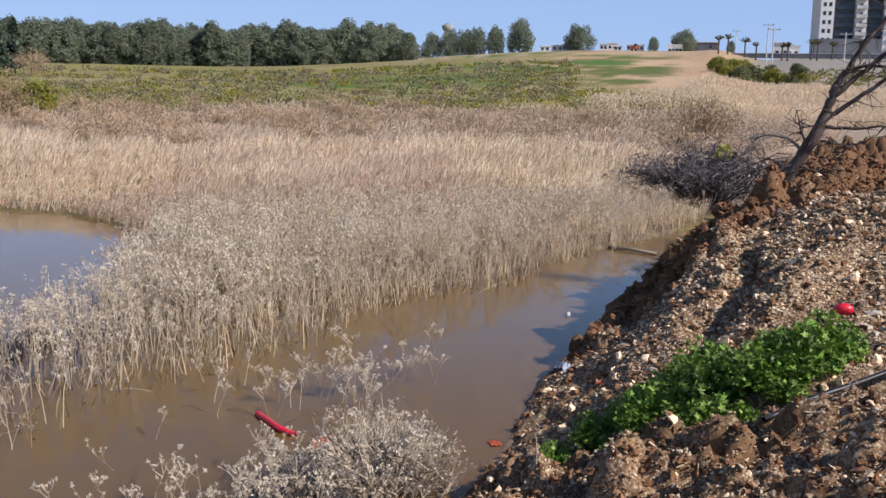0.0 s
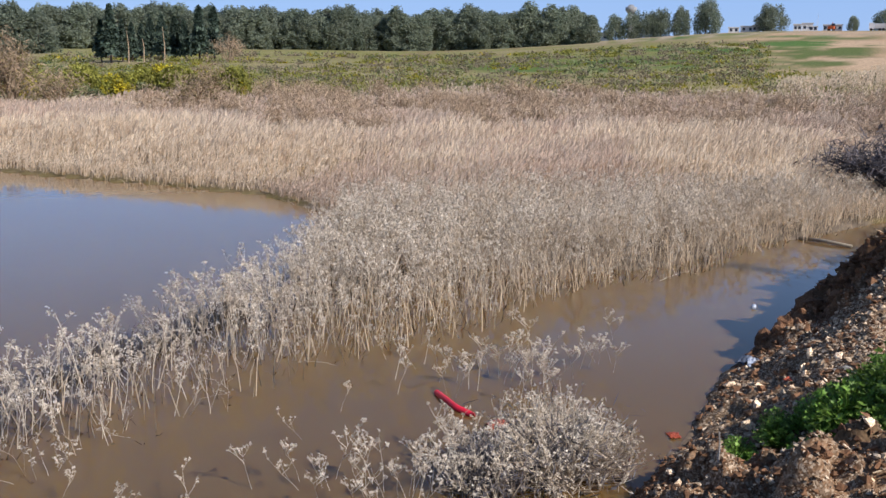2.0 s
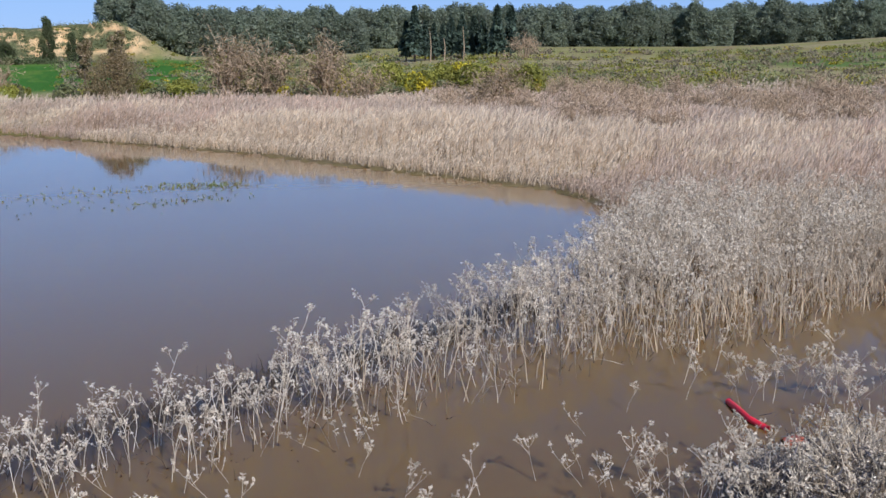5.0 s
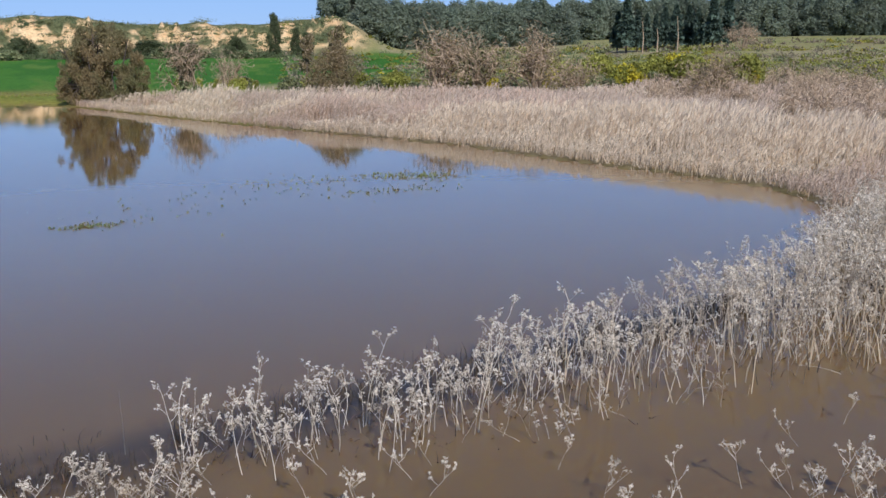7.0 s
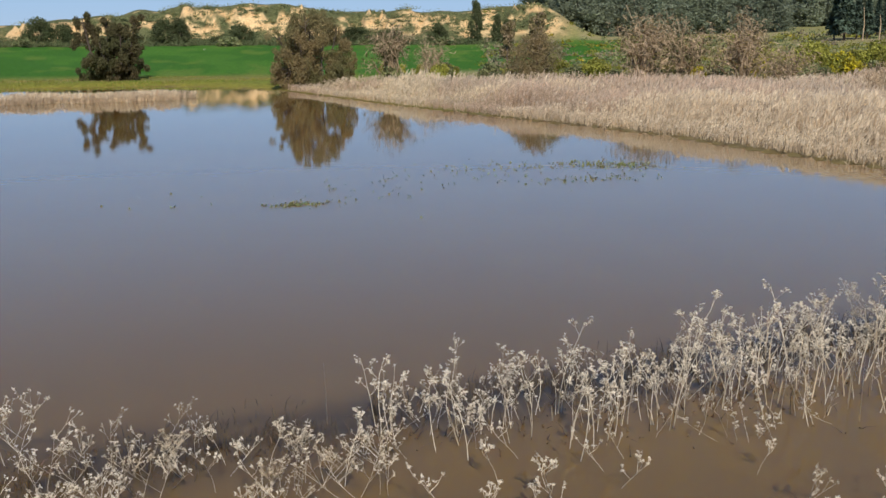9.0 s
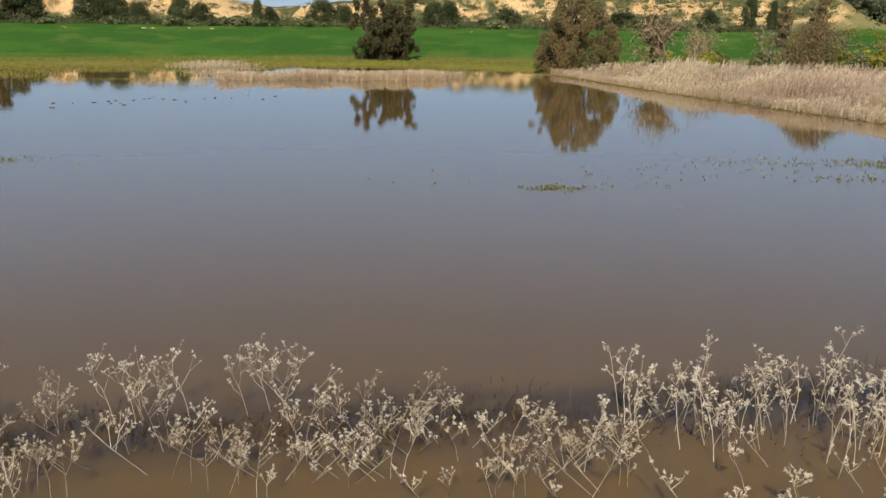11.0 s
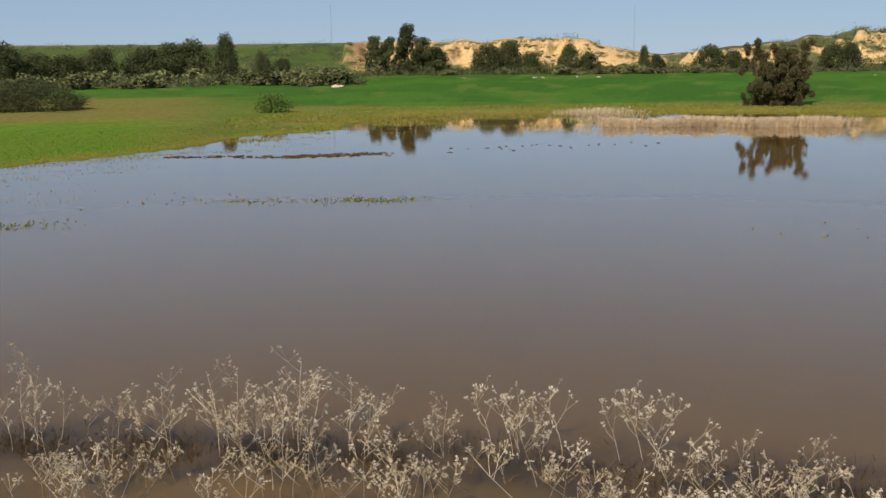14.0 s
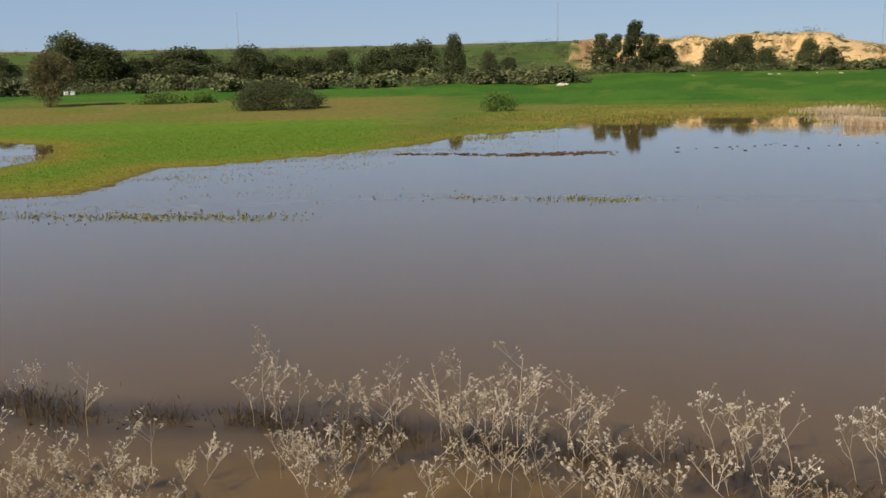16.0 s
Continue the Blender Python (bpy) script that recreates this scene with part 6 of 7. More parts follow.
# ---- in the water ----
plank = tagged(new("floating_pole", Pile().add(*tube([(16.19, 10.84, 0.03), (16.22, 10.3, 0.045), (16.24, 9.78, 0.03)], [0.03, 0.032, 0.028], 8)).mesh("floating_pole", M_WOOD, True)), "weathered wooden pole floating in muddy water", "pole")
bottle = tagged(new("floating_bottle", Pile().add(*tube([(-0.1, 0, 0), (-0.095, 0, 0), (0.04, 0, 0), (0.075, 0, 0), (0.085, 0, 0), (0.11, 0, 0)], [0.02, 0.03, 0.03, 0.015, 0.012, 0.012], 10)).mesh("floating_bottle", M_BAG, True)), "pale plastic bottle floating in the water", "bottle")
bottle.matrix_basis = pose(10.96, 7.96, 0.012, 0, 0, 35)
lump = tagged(new("clay_lump", rock_mesh(33, M_ORANGE, 0.6, 2)), "orange-brown clay lump in shallow water", "lump")
lump.matrix_basis = pose(5.3, 6.5, 0.0) @ Matrix.Diagonal((0.11, 0.08, 0.09, 1))


def strip(a, b, n, spread, r):
    t = r.random(n)
    return np.array(a) * (1 - t[:, None]) + np.array(b) * t[:, None] + r.normal(0, spread, (n, 2))


def pond_plants(name, places, mat, label, h=0.065, wide=0.02):
    n = len(places)
    base = np.column_stack([places, np.full(n, -0.01)])
    pile = Pile().add(*ribbons(base, h * RB.uniform(0.4, 1.5, n), np.full(n, wide), RB.normal(0, h * 0.7, (n, 2)), np.full(n, 0.2), RB))
    q = base + RB.normal(0, 0.03, (n, 3)) * [1, 1, 0] + [0, 0, 0.025]
    pile.add(*leaves(q, np.full(n, 0.036), RB, 1.3))
    return tagged(new(name, pile.mesh(name, mat)), label, "water plants", kind="stuff")


pond_plants("pondweed_raft", strip((-4.9, 18.8), (-4.1, 19.2), 110, 0.13, RB), M_POND, "small raft of green pondweed on calm water")
pond_plants("pondweed_raft", np.concatenate([strip((1.4, 25.6), (3.2, 25.4), 230, 0.42, RB), strip((-2.2, 24.2), (2, 25.8), 110, 0.6, RB), strip((0.5, 22.5), (2.7, 23.4), 80, 0.35, RB), strip((-5, 21), (1, 23.6), 60, 0.8, RB)]), M_POND, "scattered green pondweed shoots on calm water")
pond_plants("pondweed_raft", np.concatenate([strip((-20.6, 14.6), (-16.6, 18.0), 170, 0.28, RB), strip((-18.6, 16.6), (-16.9, 17.8), 130, 0.2, RB), strip((-23, 13), (-15, 19), 70, 0.8, RB)]), M_POND, "long raft of green-brown pondweed shoots")
pond_plants("pondweed_raft", np.concatenate([strip((-25.6, 4.6), (-20.2, 10.2), 420, 0.4, RB), strip((-23.6, 6.6), (-20.8, 9.4), 220, 0.28, RB)]), M_POND, "wide raft of green-brown pondweed near the meadow")
pond_plants("pondweed_raft", np.concatenate([strip((-5, 18.6), (-2.6, 20.4), 26, 0.35, RB), strip((-9, 19), (0, 20), 16, 0.9, RB)]), M_POND, "a few loose pondweed shoots")


def mud_bar(a, b, n, spread, label):
    p = strip(a, b, n, spread, RB)
    pile = Pile()
    for x, y in p:
        s = RB.uniform(0.02, 0.065)
        V, F = box(-1, -1, -0.5, 1, 1, 0.4)
        V = V * (1 + 0.3 * RB.normal(size=V.shape)) * [s * 1.3, s, 0.045]
        pile.add(turned(V, pose(x, y, 0.0, 0, 0, RB.uniform(0, 360))), F)
    return tagged(new("mud_bar", pile.mesh("mud_bar", M_MUD)), label, "mud", kind="stuff")


mud_bar((-29.4, 23.8), (-27.6, 27.2), 260, 0.34, "bar of brown mud lumps just above the water")
mud_bar((-33.2, 21.4), (-30.0, 23.6), 90, 0.3, "thin bar of mud lumps near the meadow")
mud_bar((-27, 30), (-22, 37), 26, 0.8, "scattered mud lumps in open water")


def shallows_litter():
    """Dark rotten stalks and mud about the feet of the dead weeds."""
    r = np.random.default_rng(5)
    f = r.random(900) * (len(NEAR_LINE) - 1)
    p = np.column_stack([np.interp(f, range(len(NEAR_LINE)), NEAR_LINE[:, c]) for c in range(2)]) + r.normal(0, 0.22, (900, 2))
    p = np.concatenate([p, scatter(WEED_BED, 900, r)])
    n = len(p)
    base = np.column_stack([p, np.full(n, -0.02)])
    V, F = ribbons(base, r.uniform(0.03, 0.16, n), np.full(n, 0.010), r.normal(0, 0.09, (n, 2)), np.full(n, 0.1), r)
    pile = Pile().add(V, F)
    q = base + [0, 0, 0.02]
    pile.add(*leaves(q, np.full(n, 0.022), r, 1.5))
    tagged(new("rotten_litter", pile.mesh("rotten_litter", M_MUD)), "dark rotten stalks and litter in the shallows", "litter", kind="stuff")


shallows_litter()


def weed_bed_grass():
    """Fine dry grass and fallen stalks between the dead weeds."""
    r = np.random.default_rng(15)
    p = scatter(WEED_BED, 15000, r)
    p = p[r.random(len(p)) < np.interp(p[:, 0], [1, 5, 9], [0.03, 0.3, 0.8])]
    p = p[inside(WEED_BED, p[:, 0], p[:, 1]) > 0.9 * np.abs(fbm(p[:, 0] * 0.9, p[:, 1] * 0.9, 72)) + 0.2 * r.normal(size=len(p))]
    n = len(p)
    for name, m, mat, h in (("dry_grass", np.arange(n) % 3 > 0, M_REED, 0.55), ("old_grass", np.arange(n) % 3 == 0, M_STALK, 0.34)):
        k = m.sum()
        V, F = ribbons(np.column_stack([p[m], np.full(k, -0.03)]), h * r.uniform(0.4, 1.3, k), np.full(k, 0.011), r.normal(0, 0.17, (k, 2)), r.uniform(0, 0.3, k), r)
        tagged(new(name, make_mesh(name, V, F, mat)), "fine dry grass among dead weeds", "grass", kind="stuff")


weed_bed_grass()


def dark_stalks():
    """Short dark broken stalks, thick along the rows of dead weeds."""
    # their dark colour also stands in for shade beneath the weeds
    r = np.random.default_rng(26)
    n = 17000
    f = r.random(n) * (len(WEED_ROWS) - 1)
    p = np.column_stack([np.interp(f, range(len(WEED_ROWS)), WEED_ROWS[:, c]) for c in range(2)]) + r.normal(0, 0.28, (n, 2))
    p = p[(r.random(n) < np.interp(p[:, 0], [-8, -2, 2, 5], [0.75, 0.5, 0.7, 0.9])) & (vnoise(p[:, 0] * 1.6, p[:, 1] * 1.6, 83) > -0.2)]
    n = len(p)
    h = (0.03 + 0.33 * r.random(n) ** 1.6) * np.interp(p[:, 0], [-6, 2, 5], [0.42, 0.75, 1.1])
    V, F = ribbons(np.column_stack([p, np.full(n, -0.02)]), h, np.full(n, 0.007), r.normal(0, 0.25, (n, 2)) * h[:, None], r.uniform(0, 0.3, n), r)
    tagged(new("dark_stalks", make_mesh("dark_stalks", V, F, M_STALK)), "dark broken stalks between dead weeds in the shallows", "stalks", kind="stuff")


dark_stalks()


for k, (x, y, s) in enumerate(((-10.4, 1.9, 1.0), (-9.9, 2.2, 0.8), (-9.2, 2.9, 0.7), (-8.4, 3.6, 0.7), (-7.4, 4.3, 0.8), (-6.6, 4.9, 0.8), (-5.9, 5.4, 0.6), (-4.4, 6.3, 0.5))):
    m = scatter(np.array([(-0.45, -0.25), (0.45, -0.25), (0.45, 0.25), (-0.45, 0.25)]) * s, 260, RB)
    n = len(m)
    pile = Pile().add(*ribbons(np.column_stack([m, np.full(n, -0.02)]), RB.uniform(0.05, 0.26, n) * s, np.full(n, 0.005), RB.normal(0, 0.07, (n, 2)), np.full(n, 0.1), RB))
    ob = tagged(new("dark_tussock", pile.mesh("dark_tussock", M_STALK)), "dark drowned grass tussock in the shallows", "tussock")
    ob.matrix_basis = pose(x, y, 0, 0, 0, 35)


# ---- meadow grass at the flooded edge ----
def meadow_grass():
    r = np.random.default_rng(9)
    n = 190000
    az, d = np.radians(r.uniform(12, 92, n)), np.sqrt(r.uniform(26 ** 2, 60 ** 2, n))
    x, y = -np.sin(az) * d, np.cos(az) * d
    z, rr, aa, wet = land_height(x, y)
    drown = wet > 0
    band = vnoise(aa * 0.22, d * 1.3, 91) + 0.5 * vnoise(aa * 0.6, d * 3.0, 92)
    keep = np.where(drown, (wet < 7) & (r.random(n) < np.clip(smooth(-0.1, 0.6, band) * np.exp(-wet / 2.6), 0, 0.8)) & (inside(ISLET, x, y) < 0) & (aa > 48), r.random(n) < np.interp(d, [26, 44, 60], [1, 0.8, 0.25]))
    x, y, z, d, drown = x[keep], y[keep], z[keep], d[keep], drown[keep]
    for name, m, mat, h, label in (("meadow_grass", ~drown, M_GRASS, 0.04, "short wet green grass of the flooded meadow"), ("drowned_grass", drown, M_OLIVE, 0.045, "yellowish grass tips standing in flood water")):
        k = m.sum()
        V, F = ribbons(np.column_stack([x[m], y[m], np.maximum(z[m], -0.01)]), h * r.uniform(0.5, 1.5, k), 0.008 + d[m] * 0.0004, r.normal(0, 0.06, (k, 2)), np.full(k, 0.1), r)
        tagged(new(name, make_mesh(name, V, F, mat)), label, "grass", kind="stuff")


meadow_grass()


def marsh_grass():
    """Olive and yellow grass standing in the shallow water behind the pond, in bands with water between them."""
    r = np.random.default_rng(19)
    n = 90000
    az, d = r.uniform(12, 54, n), np.sqrt(r.uniform(44 ** 2, 84 ** 2, n))
    x, y = -np.sin(np.radians(az)) * d, np.cos(np.radians(az)) * d
    rim = np.interp(az, [12, 20, 26, 31, 36, 42, 47, 54], [64, 62, 61, 58, 55, 53, 50, 45])
    wet = inside(POND, x, y)
    band = vnoise(az * 0.16, d * 0.55, 93) + 0.5 * vnoise(az * 0.5, d * 1.5, 94)
    thick = smooth(0.15, 0.75, band + 0.9 * smooth(6, 14, d - rim) - 0.15) * smooth(0, 2.5, d - rim + 1.5 * band)
    ok = (wet > -9) & (r.random(n) < 0.8 * thick) & (inside(ISLET, x, y) < -0.3) & (inside(REED_EDGE, x, y) < -0.5)
    x, y, d = x[ok], y[ok], d[ok]
    z = np.maximum(land_height(x, y)[0], -0.01)
    pick = r.random(len(x))
    for name, m, mat, label in (("marsh_grass", pick < 0.62, M_OLIVE, "olive grass standing in shallow flood water"), ("green_marsh_grass", pick >= 0.62, M_GRASS, "yellow-green grass standing in shallow flood water")):
        k = m.sum()
        V, F = ribbons(np.column_stack([x[m], y[m], z[m]]), r.uniform(0.05, 0.17, k), np.full(k, 0.04), r.normal(0, 0.07, (k, 2)), np.full(k, 0.1), r)
        tagged(new(name, make_mesh(name, V, F, mat)), label, "grass", kind="stuff")


marsh_grass()

# ---- far things ----
def far_spot(az, r, up=0.0):
    x, y, _ = spot(az, r)
    return x, y, ground_at(x, y) + up


def pale_rocks():
    for az, r, s in ((47.5, 126, 1.1), (47.2, 127, 0.7), (35.6, 150, 0.55), (36.0, 150, 0.4), (32.4, 150, 0.5), (17.8, 150, 0.3), (40.1, 150, 0.4), (33.6, 152, 0.3), (51.0, 140, 0.5)):
        ob = tagged(new("pale_rock", _rub[int(az) % 3]), "pale limestone rock lying in the green meadow", "rock", "rocks in the meadow")
        ob.matrix_basis = pose(*far_spot(az, r, 0.05), 0, 0, az * 40) @ Matrix.Diagonal((s * 0.95, s * 0.7, s * 0.6, 1))


pale_rocks()


def apartment_building(az, r, turn):
    root = tagged(new("apartment_building"), "tall white apartment building with grey balconies", "building")
    root.matrix_basis = pose(*far_spot(az, r, -0.3), 0, 0, turn)
    storeys, H = 11, 3.1
    for name, x0, x1, y0, mat, label in (("wall", 0, 4.7, 0, M_WALL, ""), ("recessed_wall", 4.7, 12, 2.2, M_GREYWALL, "grey recessed wall"), ("wall", 12, 16, 0.4, M_WALL, ""), ("recessed_wall", 16, 21.5, 2.0, M_GREYWALL, "grey recessed wall"), ("wall", 21.5, 33, -1.5, M_WALL, "")):
        part(name, Pile().add(*box(x0, y0, 0, x1, 16, storeys * H)).mesh(name, mat), root, label)
    # the podium's shade is put into its wall colour as dark grey
    part("podium", Pile().add(*box(-1.5, -1.9, 0, 21.3, -0.003, 2.6 * H)).mesh("podium", M_GREYWALL), root, "lower storeys with shade painted as dark grey")
    win = Pile().add(*box(-0.5, -0.06, 0, 0.5, 0.12, 1.4)).mesh("window", M_DARKGLASS)
    wide = Pile().add(*box(-1.2, -0.06, 0, 1.2, 0.12, 1.7)).mesh("window", M_DARKGLASS)
    bal = Pile().add(*box(-2.6, -1.5, -0.2, 2.6, 0.0, 0.0)).add(*box(-2.6, -1.5, 0.0, 2.6, -1.38, 1.0)).add(*box(-2.6, -1.38, 0.0, -2.48, 0.0, 1.0)).add(*box(2.48, -1.38, 0.0, 2.6, 0, 1.0)).mesh("balcony", M_CONC)
    glass = Pile().add(*box(-3.2, -1.7, -0.2, 3.2, 0.0, 0.0)).add(*box(-3.2, -1.7, 0.0, 3.2, -1.6, 1.05)).mesh("balcony", M_DARKGLASS)
    for k in range(2, storeys):
        z = k * H
        for x in (1.4, 3.3):
            part("window", win, root, at=pose(x, 0, z + 0.9))
        part("balcony", glass, root, "dark glazed balcony", pose(8.35, 2.2, z + 0.2))
        part("window", wide, root, at=pose(8.35, 2.2, z + 0.4))
        part("balcony", bal, root, at=pose(14.0, 0.4, z + 0.2) @ Matrix.Diagonal((0.72, 0.9, 1, 1)))
        part("window", win, root, at=pose(14.0, 0.4, z + 0.5))
        part("balcony", glass, root, "dark glazed balcony", pose(18.75, 2.0, z + 0.2) @ Matrix.Diagonal((0.82, 1, 1, 1)))
        part("window", wide, root, at=pose(18.75, 2.0, z + 0.4))
        for x in (23.6, 26.6, 30.0):
            part("window", wide if x > 24 else win, root, at=pose(x, -1.5, z + 0.6))
        part("balcony", bal, root, at=pose(28.3, -1.5, z + 0.2))
    part("parapet", Pile().add(*box(-0.2, -1.6, storeys * H, 33.2, 16.2, storeys * H + 0.9)).mesh("parapet", M_WALL), root)


apartment_building(-66.85, 385, -56)


def low_house(az, r, w, h, d, label, turn, mat=M_WALL):
    root = tagged(new("small_house"), label, "house")
    root.matrix_basis = pose(*far_spot(az, r, -0.3), 0, 0, turn)
    part("wall", Pile().add(*box(-w / 2, -d / 2, 0, w / 2, d / 2, h)).mesh("wall", mat), root)
    part("roof", Pile().add(*box(-w / 2 - 0.25, -d / 2 - 0.25, h, w / 2 + 0.25, d / 2 + 0.25, h + 0.35)).mesh("roof", M_CONC), root)
    for x in (-w * 0.25, w * 0.25):
        part("window", Pile().add(*box(x - 0.5, -d / 2 - 0.05, h * 0.4, x + 0.5, -d / 2 + 0.1, h * 0.4 + 1.1)).mesh("window", M_DARKGLASS), root)


low_house(-65.0, 340, 5.0, 5.5, 5, "white two-storey house by the road", -65)
low_house(-65.6, 345, 4.0, 4.4, 5, "white flat-roofed house by the road", -66)
for az, w, h in ((-44.95, 4.5, 3.4), (-45.35, 3.0, 2.4), (-52.1, 4, 2.2), (-52.8, 5, 2.5), (-53.3, 3, 2.8), (-55.4, 3, 2.8), (-55.9, 4, 3.2), (-56.9, 3, 2.5), (-57.4, 3.6, 2.6), (-53.9, 3, 2.0), (-56.2, 3, 2.0)):
    low_house(az, 421, w, h, 4, "small pale building on the hill crest", az)
low_house(63.9, 640, 9, 2.6, 6, "low pale building with red front on the skyline", 64, M_ORPAINT)
low_house(63.1, 645, 12, 2.0, 6, "long low white building on the skyline", 63)
low_house(-60.9, 423, 11, 3.6, 6, "long grey shed on the hill crest", -61, M_GREYWALL)


def water_tower(az, r):
    root = tagged(new("water_tower"), "white mushroom-shaped water tower above the trees", "water tower")
    root.matrix_basis = pose(*far_spot(az, r), 0, 0, 0)
    z = 3.2 + r * math.tan(radians(3.35)) - far_spot(az, r)[2]
    part("shaft", Pile().add(*tube([(0, 0, 0), (0, 0, z - 4)], [1.3, 1.1], 14)).mesh("shaft", M_CONC, True), root)
    part("tank", Pile().add(*tube([(0, 0, z - 4.6), (0, 0, z - 2.6), (0, 0, z - 1.2), (0, 0, z - 0.9), (0, 0, z)], [1.1, 2.5, 2.7, 1.7, 0.9], 18)).mesh("tank", M_TANK, True), root)


water_tower(-46.5, 470)


def mast(az, r, h, label, mat=M_STEEL):
    root = tagged(new("radio_mast"), label, "mast")
    root.matrix_basis = pose(*far_spot(az, r))
    leg = Pile().add(*tube([(0.35, 0, 0), (0.12, 0, h)], [0.03, 0.02], 5)).mesh("leg", mat)
    for k in range(3):
        part("leg", leg, root, at=pose(0, 0, 0, 0, 0, 120 * k))
    rung = Pile()
    for k in range(int(h / 1.2)):
        s = 0.33 - 0.2 * k * 1.2 / h
        P = [(s * math.cos(a), s * math.sin(a), k * 1.2) for a in (0, 2.094, 4.189, 6.283)]
        rung.add(*tube(P, 0.018, 4, False))
    part("bracing", rung.mesh("bracing", mat), root)


mast(-56.4, 425, 7.2, "red and white radio mast on the hill", M_WALL)
mast(47.6, 330, 13, "thin steel radio mast beyond the dune")
mast(30.4, 520, 24, "thin steel radio mast on the skyline")
mast(65.7, 420, 16, "thin steel mast beyond the trees")


def power_pole(az, r, h, label):
    root = tagged(new("power_pole"), label, "power pole", "power poles by the road")
    root.matrix_basis = pose(*far_spot(az, r), 0, 0, az + 12)
    part("post", Pile().add(*tube([(0, 0, -0.2), (0, 0, h)], [0.17, 0.11], 8)).mesh("post", M_CONC), root)
    part("crossarm", Pile().add(*box(-1.3, -0.08, h - 0.5, 1.3, 0.08, h - 0.32)).mesh("crossarm", M_STEEL), root)
    for x in (-1.1, 0, 1.1):
        part("insulator", Pile().add(*tube([(x, 0, h - 0.32), (x, 0, h - 0.05)], [0.09, 0.05], 6)).mesh("insulator", M_GREYWALL), root)


power_pole(-64.55, 215, 8.2, "concrete power pole with crossarm")
power_pole(-64.25, 240, 9.4, "tall concrete power pole with crossarm")
power_pole(-62.6, 330, 7.5, "distant power pole by the road")
power_pole(-68.2, 240, 7.0, "concrete power pole before the building")


def palm(seed, h):
    r = np.random.default_rng(seed)
    root = tagged(new("palm_tree"), "young palm with tied-up fronds by the road", "palm", "palms along the road")
    part("trunk", Pile().add(*tube([(0, 0, -0.2), (0.03, 0, h * 0.5), (0, 0, h)], [0.26, 0.2, 0.22], 8)).mesh("trunk", M_BARK), root)
    pile = Pile()
    for k in range(18):
        a, e = r.uniform(0, 6.28), r.uniform(0.5, 1.4)
        d = np.array([math.cos(a) * math.cos(e), math.sin(a) * math.cos(e), math.sin(e)])
        P = [np.array([0, 0, h]) + d * 1.9 * f - np.array([0, 0, 0.5 * f * f]) for f in (0, 0.5, 1)]
        q = np.array([P[0] * (1 - f) + P[2] * f for f in np.linspace(0.2, 1, 14)])
        pile.add(*tube(P, [0.05, 0.03, 0.01], 4, False)).add(*leaves(q, np.full(14, 0.16), r, 3))
    part("fronds", pile.mesh("fronds", M_TAMAG), root)
    return root


_palms = [palm(1, 3.4), palm(2, 4.0)]
for k, az in enumerate((-65.35, -66.55, -65.05, -66.85, -63.7, -63.1, -61.7, -62.2, -67.6, -69.0)):
    x, y, z = far_spot(az, 270 + 6 * (k % 3))
    ob = _palms[k] if k < 2 else copy_thing(_palms[k % 2], pose(x, y, z, 0, 0, 70 * k))
    ob.matrix_basis = pose(x, y, z, 0, 0, 70 * k)


def truck(az, r, turn):
    root = tagged(new("white_truck"), "white truck standing on the bare hill", "truck")
    root.matrix_basis = pose(*far_spot(az, r), 0, 0, turn)
    part("cab", Pile().add(*box(-2.9, -1.1, 0.6, -1.2, 1.1, 3.0)).mesh("cab", M_WALL), root)
    part("windscreen", Pile().add(*box(-2.96, -0.9, 1.8, -2.9, 0.9, 2.7)).mesh("windscreen", M_DARKGLASS), root)
    part("load_body", Pile().add(*box(-1.1, -1.15, 0.9, 3.0, 1.15, 2.7)).mesh("load_body", M_CONC), root)
    for x in (-2.1, 0.9, 2.1):
        for y in (-1.2, 1.0):
            part("wheel", Pile().add(*tube([(x, y, 0.5), (x, y + 0.2, 0.5)], [0.5, 0.5], 12)).mesh("wheel", M_TYRE), root)


truck(-59.35, 412, -60)


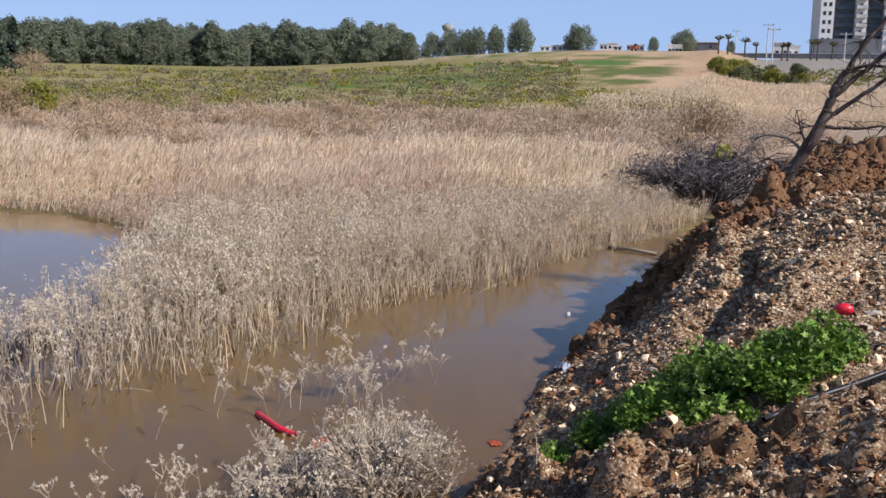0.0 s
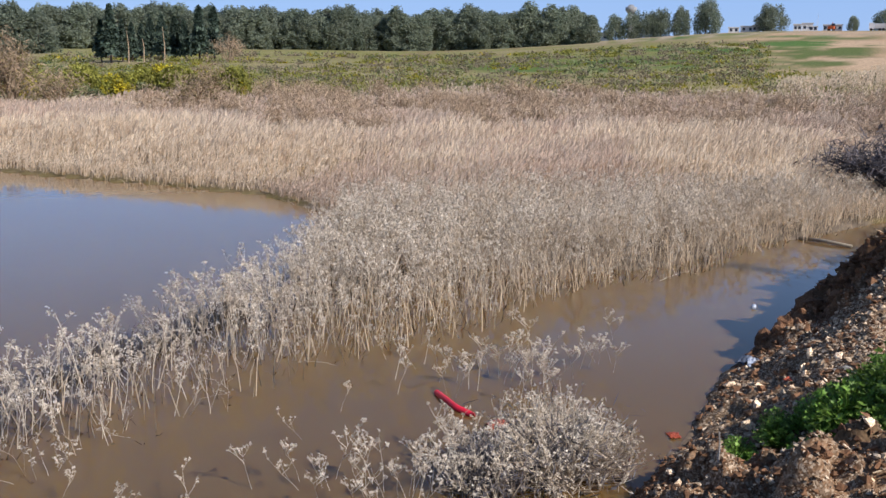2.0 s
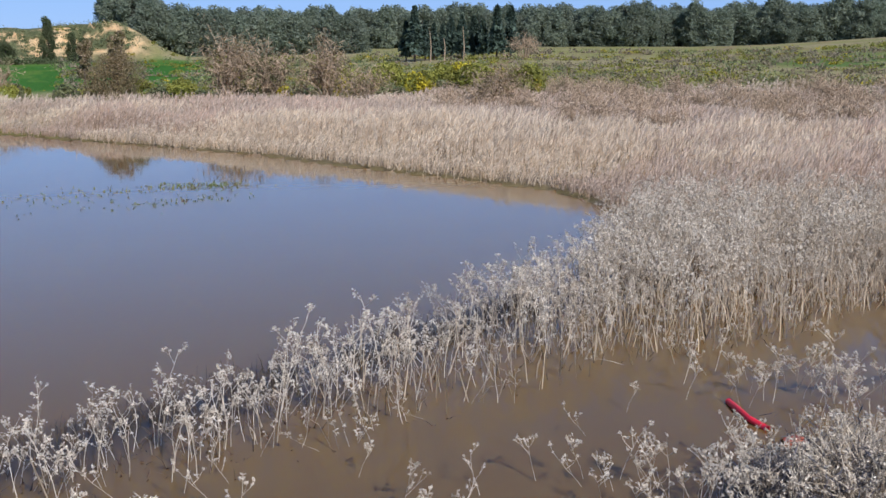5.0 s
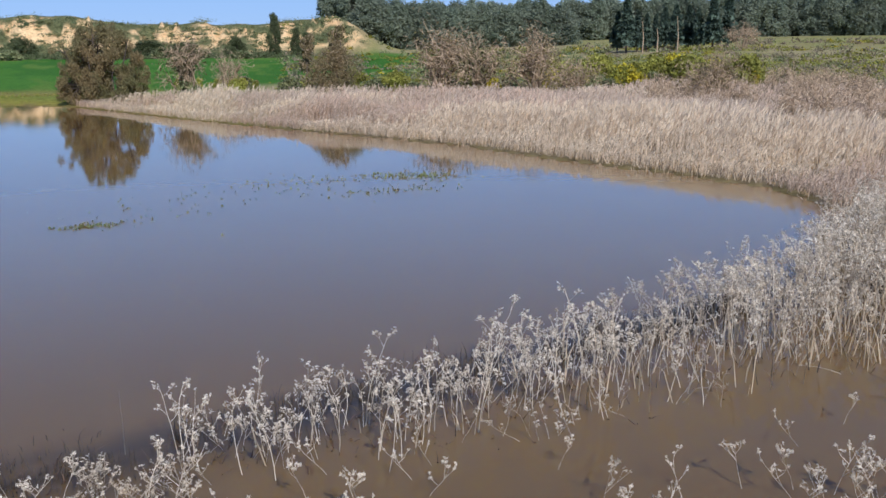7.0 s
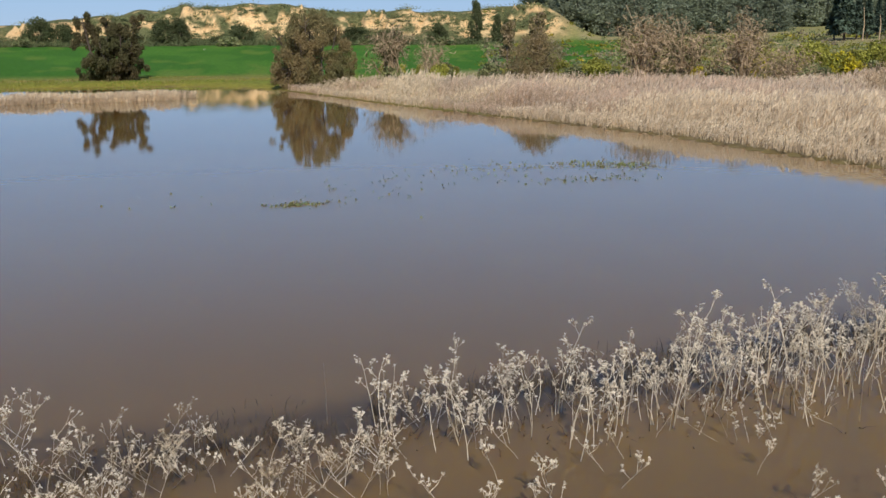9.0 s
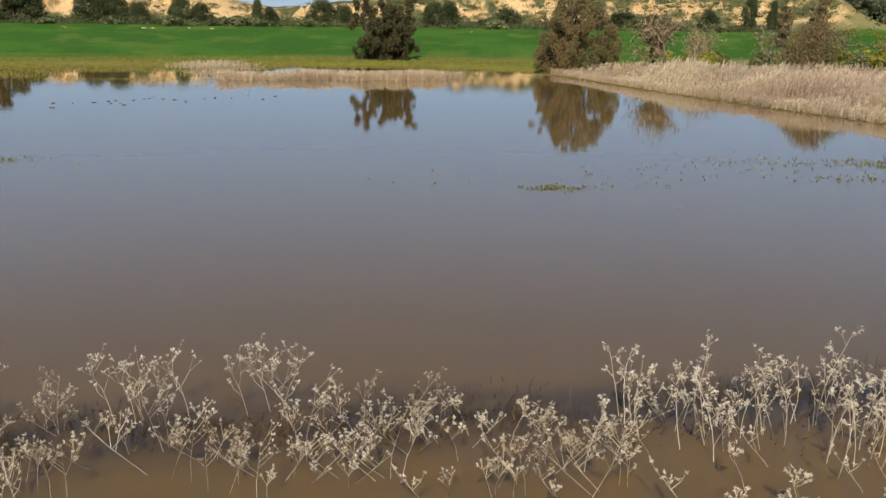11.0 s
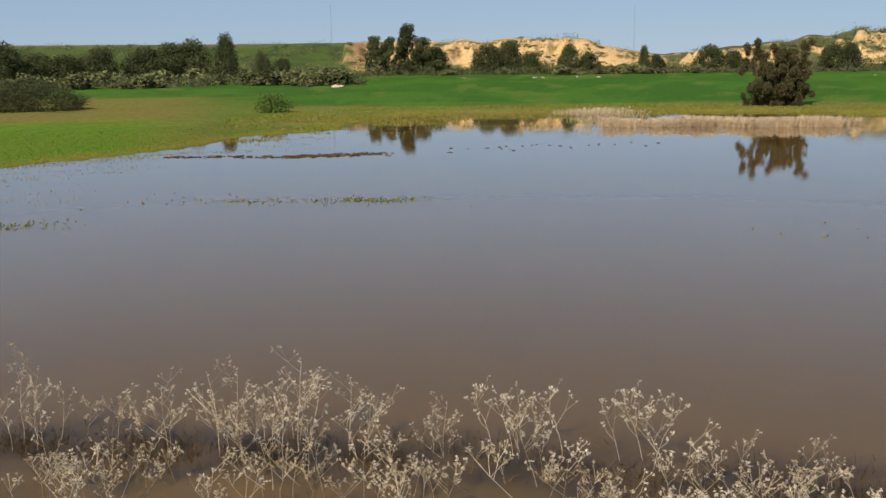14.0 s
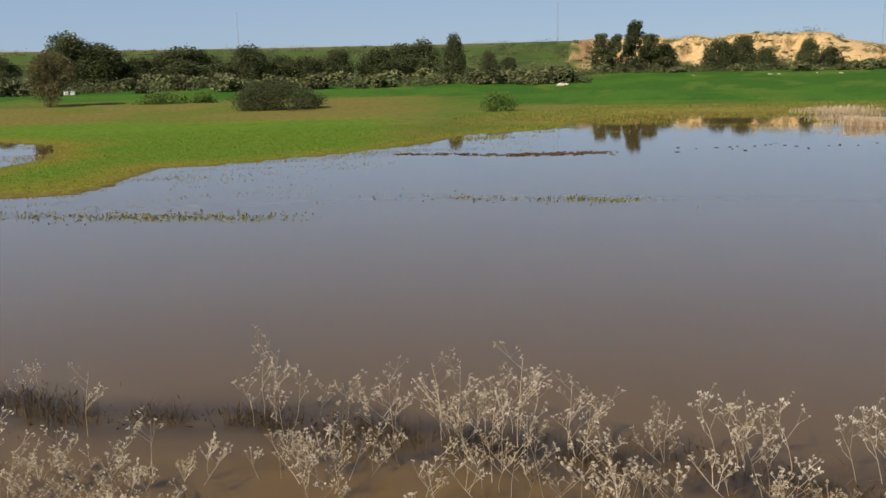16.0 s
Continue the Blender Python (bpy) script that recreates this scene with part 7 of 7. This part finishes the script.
def digger(az, r, turn):
    root = tagged(new("orange_digger"), "small orange excavator on the hill crest", "excavator")
    root.matrix_basis = pose(*far_spot(az, r), 0, 0, turn)
    for y in (-1.1, 0.6):
        part("track", Pile().add(*box(-1.6, y, 0, 1.6, y + 0.5, 0.8)).mesh("track", M_TYRE), root)
    part("house", Pile().add(*box(-1.5, -1.1, 0.85, 1.2, 1.1, 1.9)).mesh("house", M_ORPAINT), root)
    part("cab", Pile().add(*box(0.0, -1.1, 1.9, 1.2, 0.0, 2.9)).mesh("cab", M_DARKGLASS), root)
    part("boom", Pile().add(*tube([(1.2, 0.3, 1.5), (2.8, 0.3, 3.2), (4.4, 0.3, 2.2), (4.6, 0.3, 0.8)], [0.25, 0.22, 0.18, 0.15], 6)).mesh("boom", M_ORPAINT), root)


digger(-57.1, 416, 20)


def white_box(az, r, turn):
    """A small wooden box on legs with an overhanging lid."""
    root = tagged(new("white_box"), "small white painted box at the field's edge", "box", "white boxes at the field's edge")
    root.matrix_basis = pose(*far_spot(az, r), 0, 0, turn)
    part("body", Pile().add(*box(-0.26, -0.22, 0.12, 0.26, 0.22, 0.5)).mesh("body", M_WALL), root)
    part("lid", Pile().add(*box(-0.3, -0.26, 0.5, 0.3, 0.26, 0.58)).mesh("lid", M_CONC), root)
    for x in (-0.22, 0.18):
        for y in (-0.18, 0.14):
            part("leg", Pile().add(*box(x, y, -0.05, x + 0.04, y + 0.04, 0.12)).mesh("leg", M_WOOD), root)


white_box(75.05, 126, 60)
white_box(74.75, 126, 70)


def long_wall(az0, az1, r, h):
    a, b = Vector(far_spot(az0, r)), Vector(far_spot(az1, r))
    ln = (b - a).length
    root = tagged(new("boundary_wall"), "low dark boundary wall along the road", "wall")
    root.matrix_basis = pose(*((a + b) / 2 - Vector((0, 0, 0.6))), 0, 0, math.degrees(math.atan2(b.y - a.y, b.x - a.x)))
    part("wall", Pile().add(*box(-ln / 2, -0.15, 0, ln / 2, 0.15, h + 0.6)).mesh("wall", M_GREYWALL), root)
    part("coping", Pile().add(*box(-ln / 2, -0.22, h + 0.6, ln / 2, 0.22, h + 0.75)).mesh("coping", M_CONC), root)


long_wall(-62.4, -70.5, 300, 0.7)
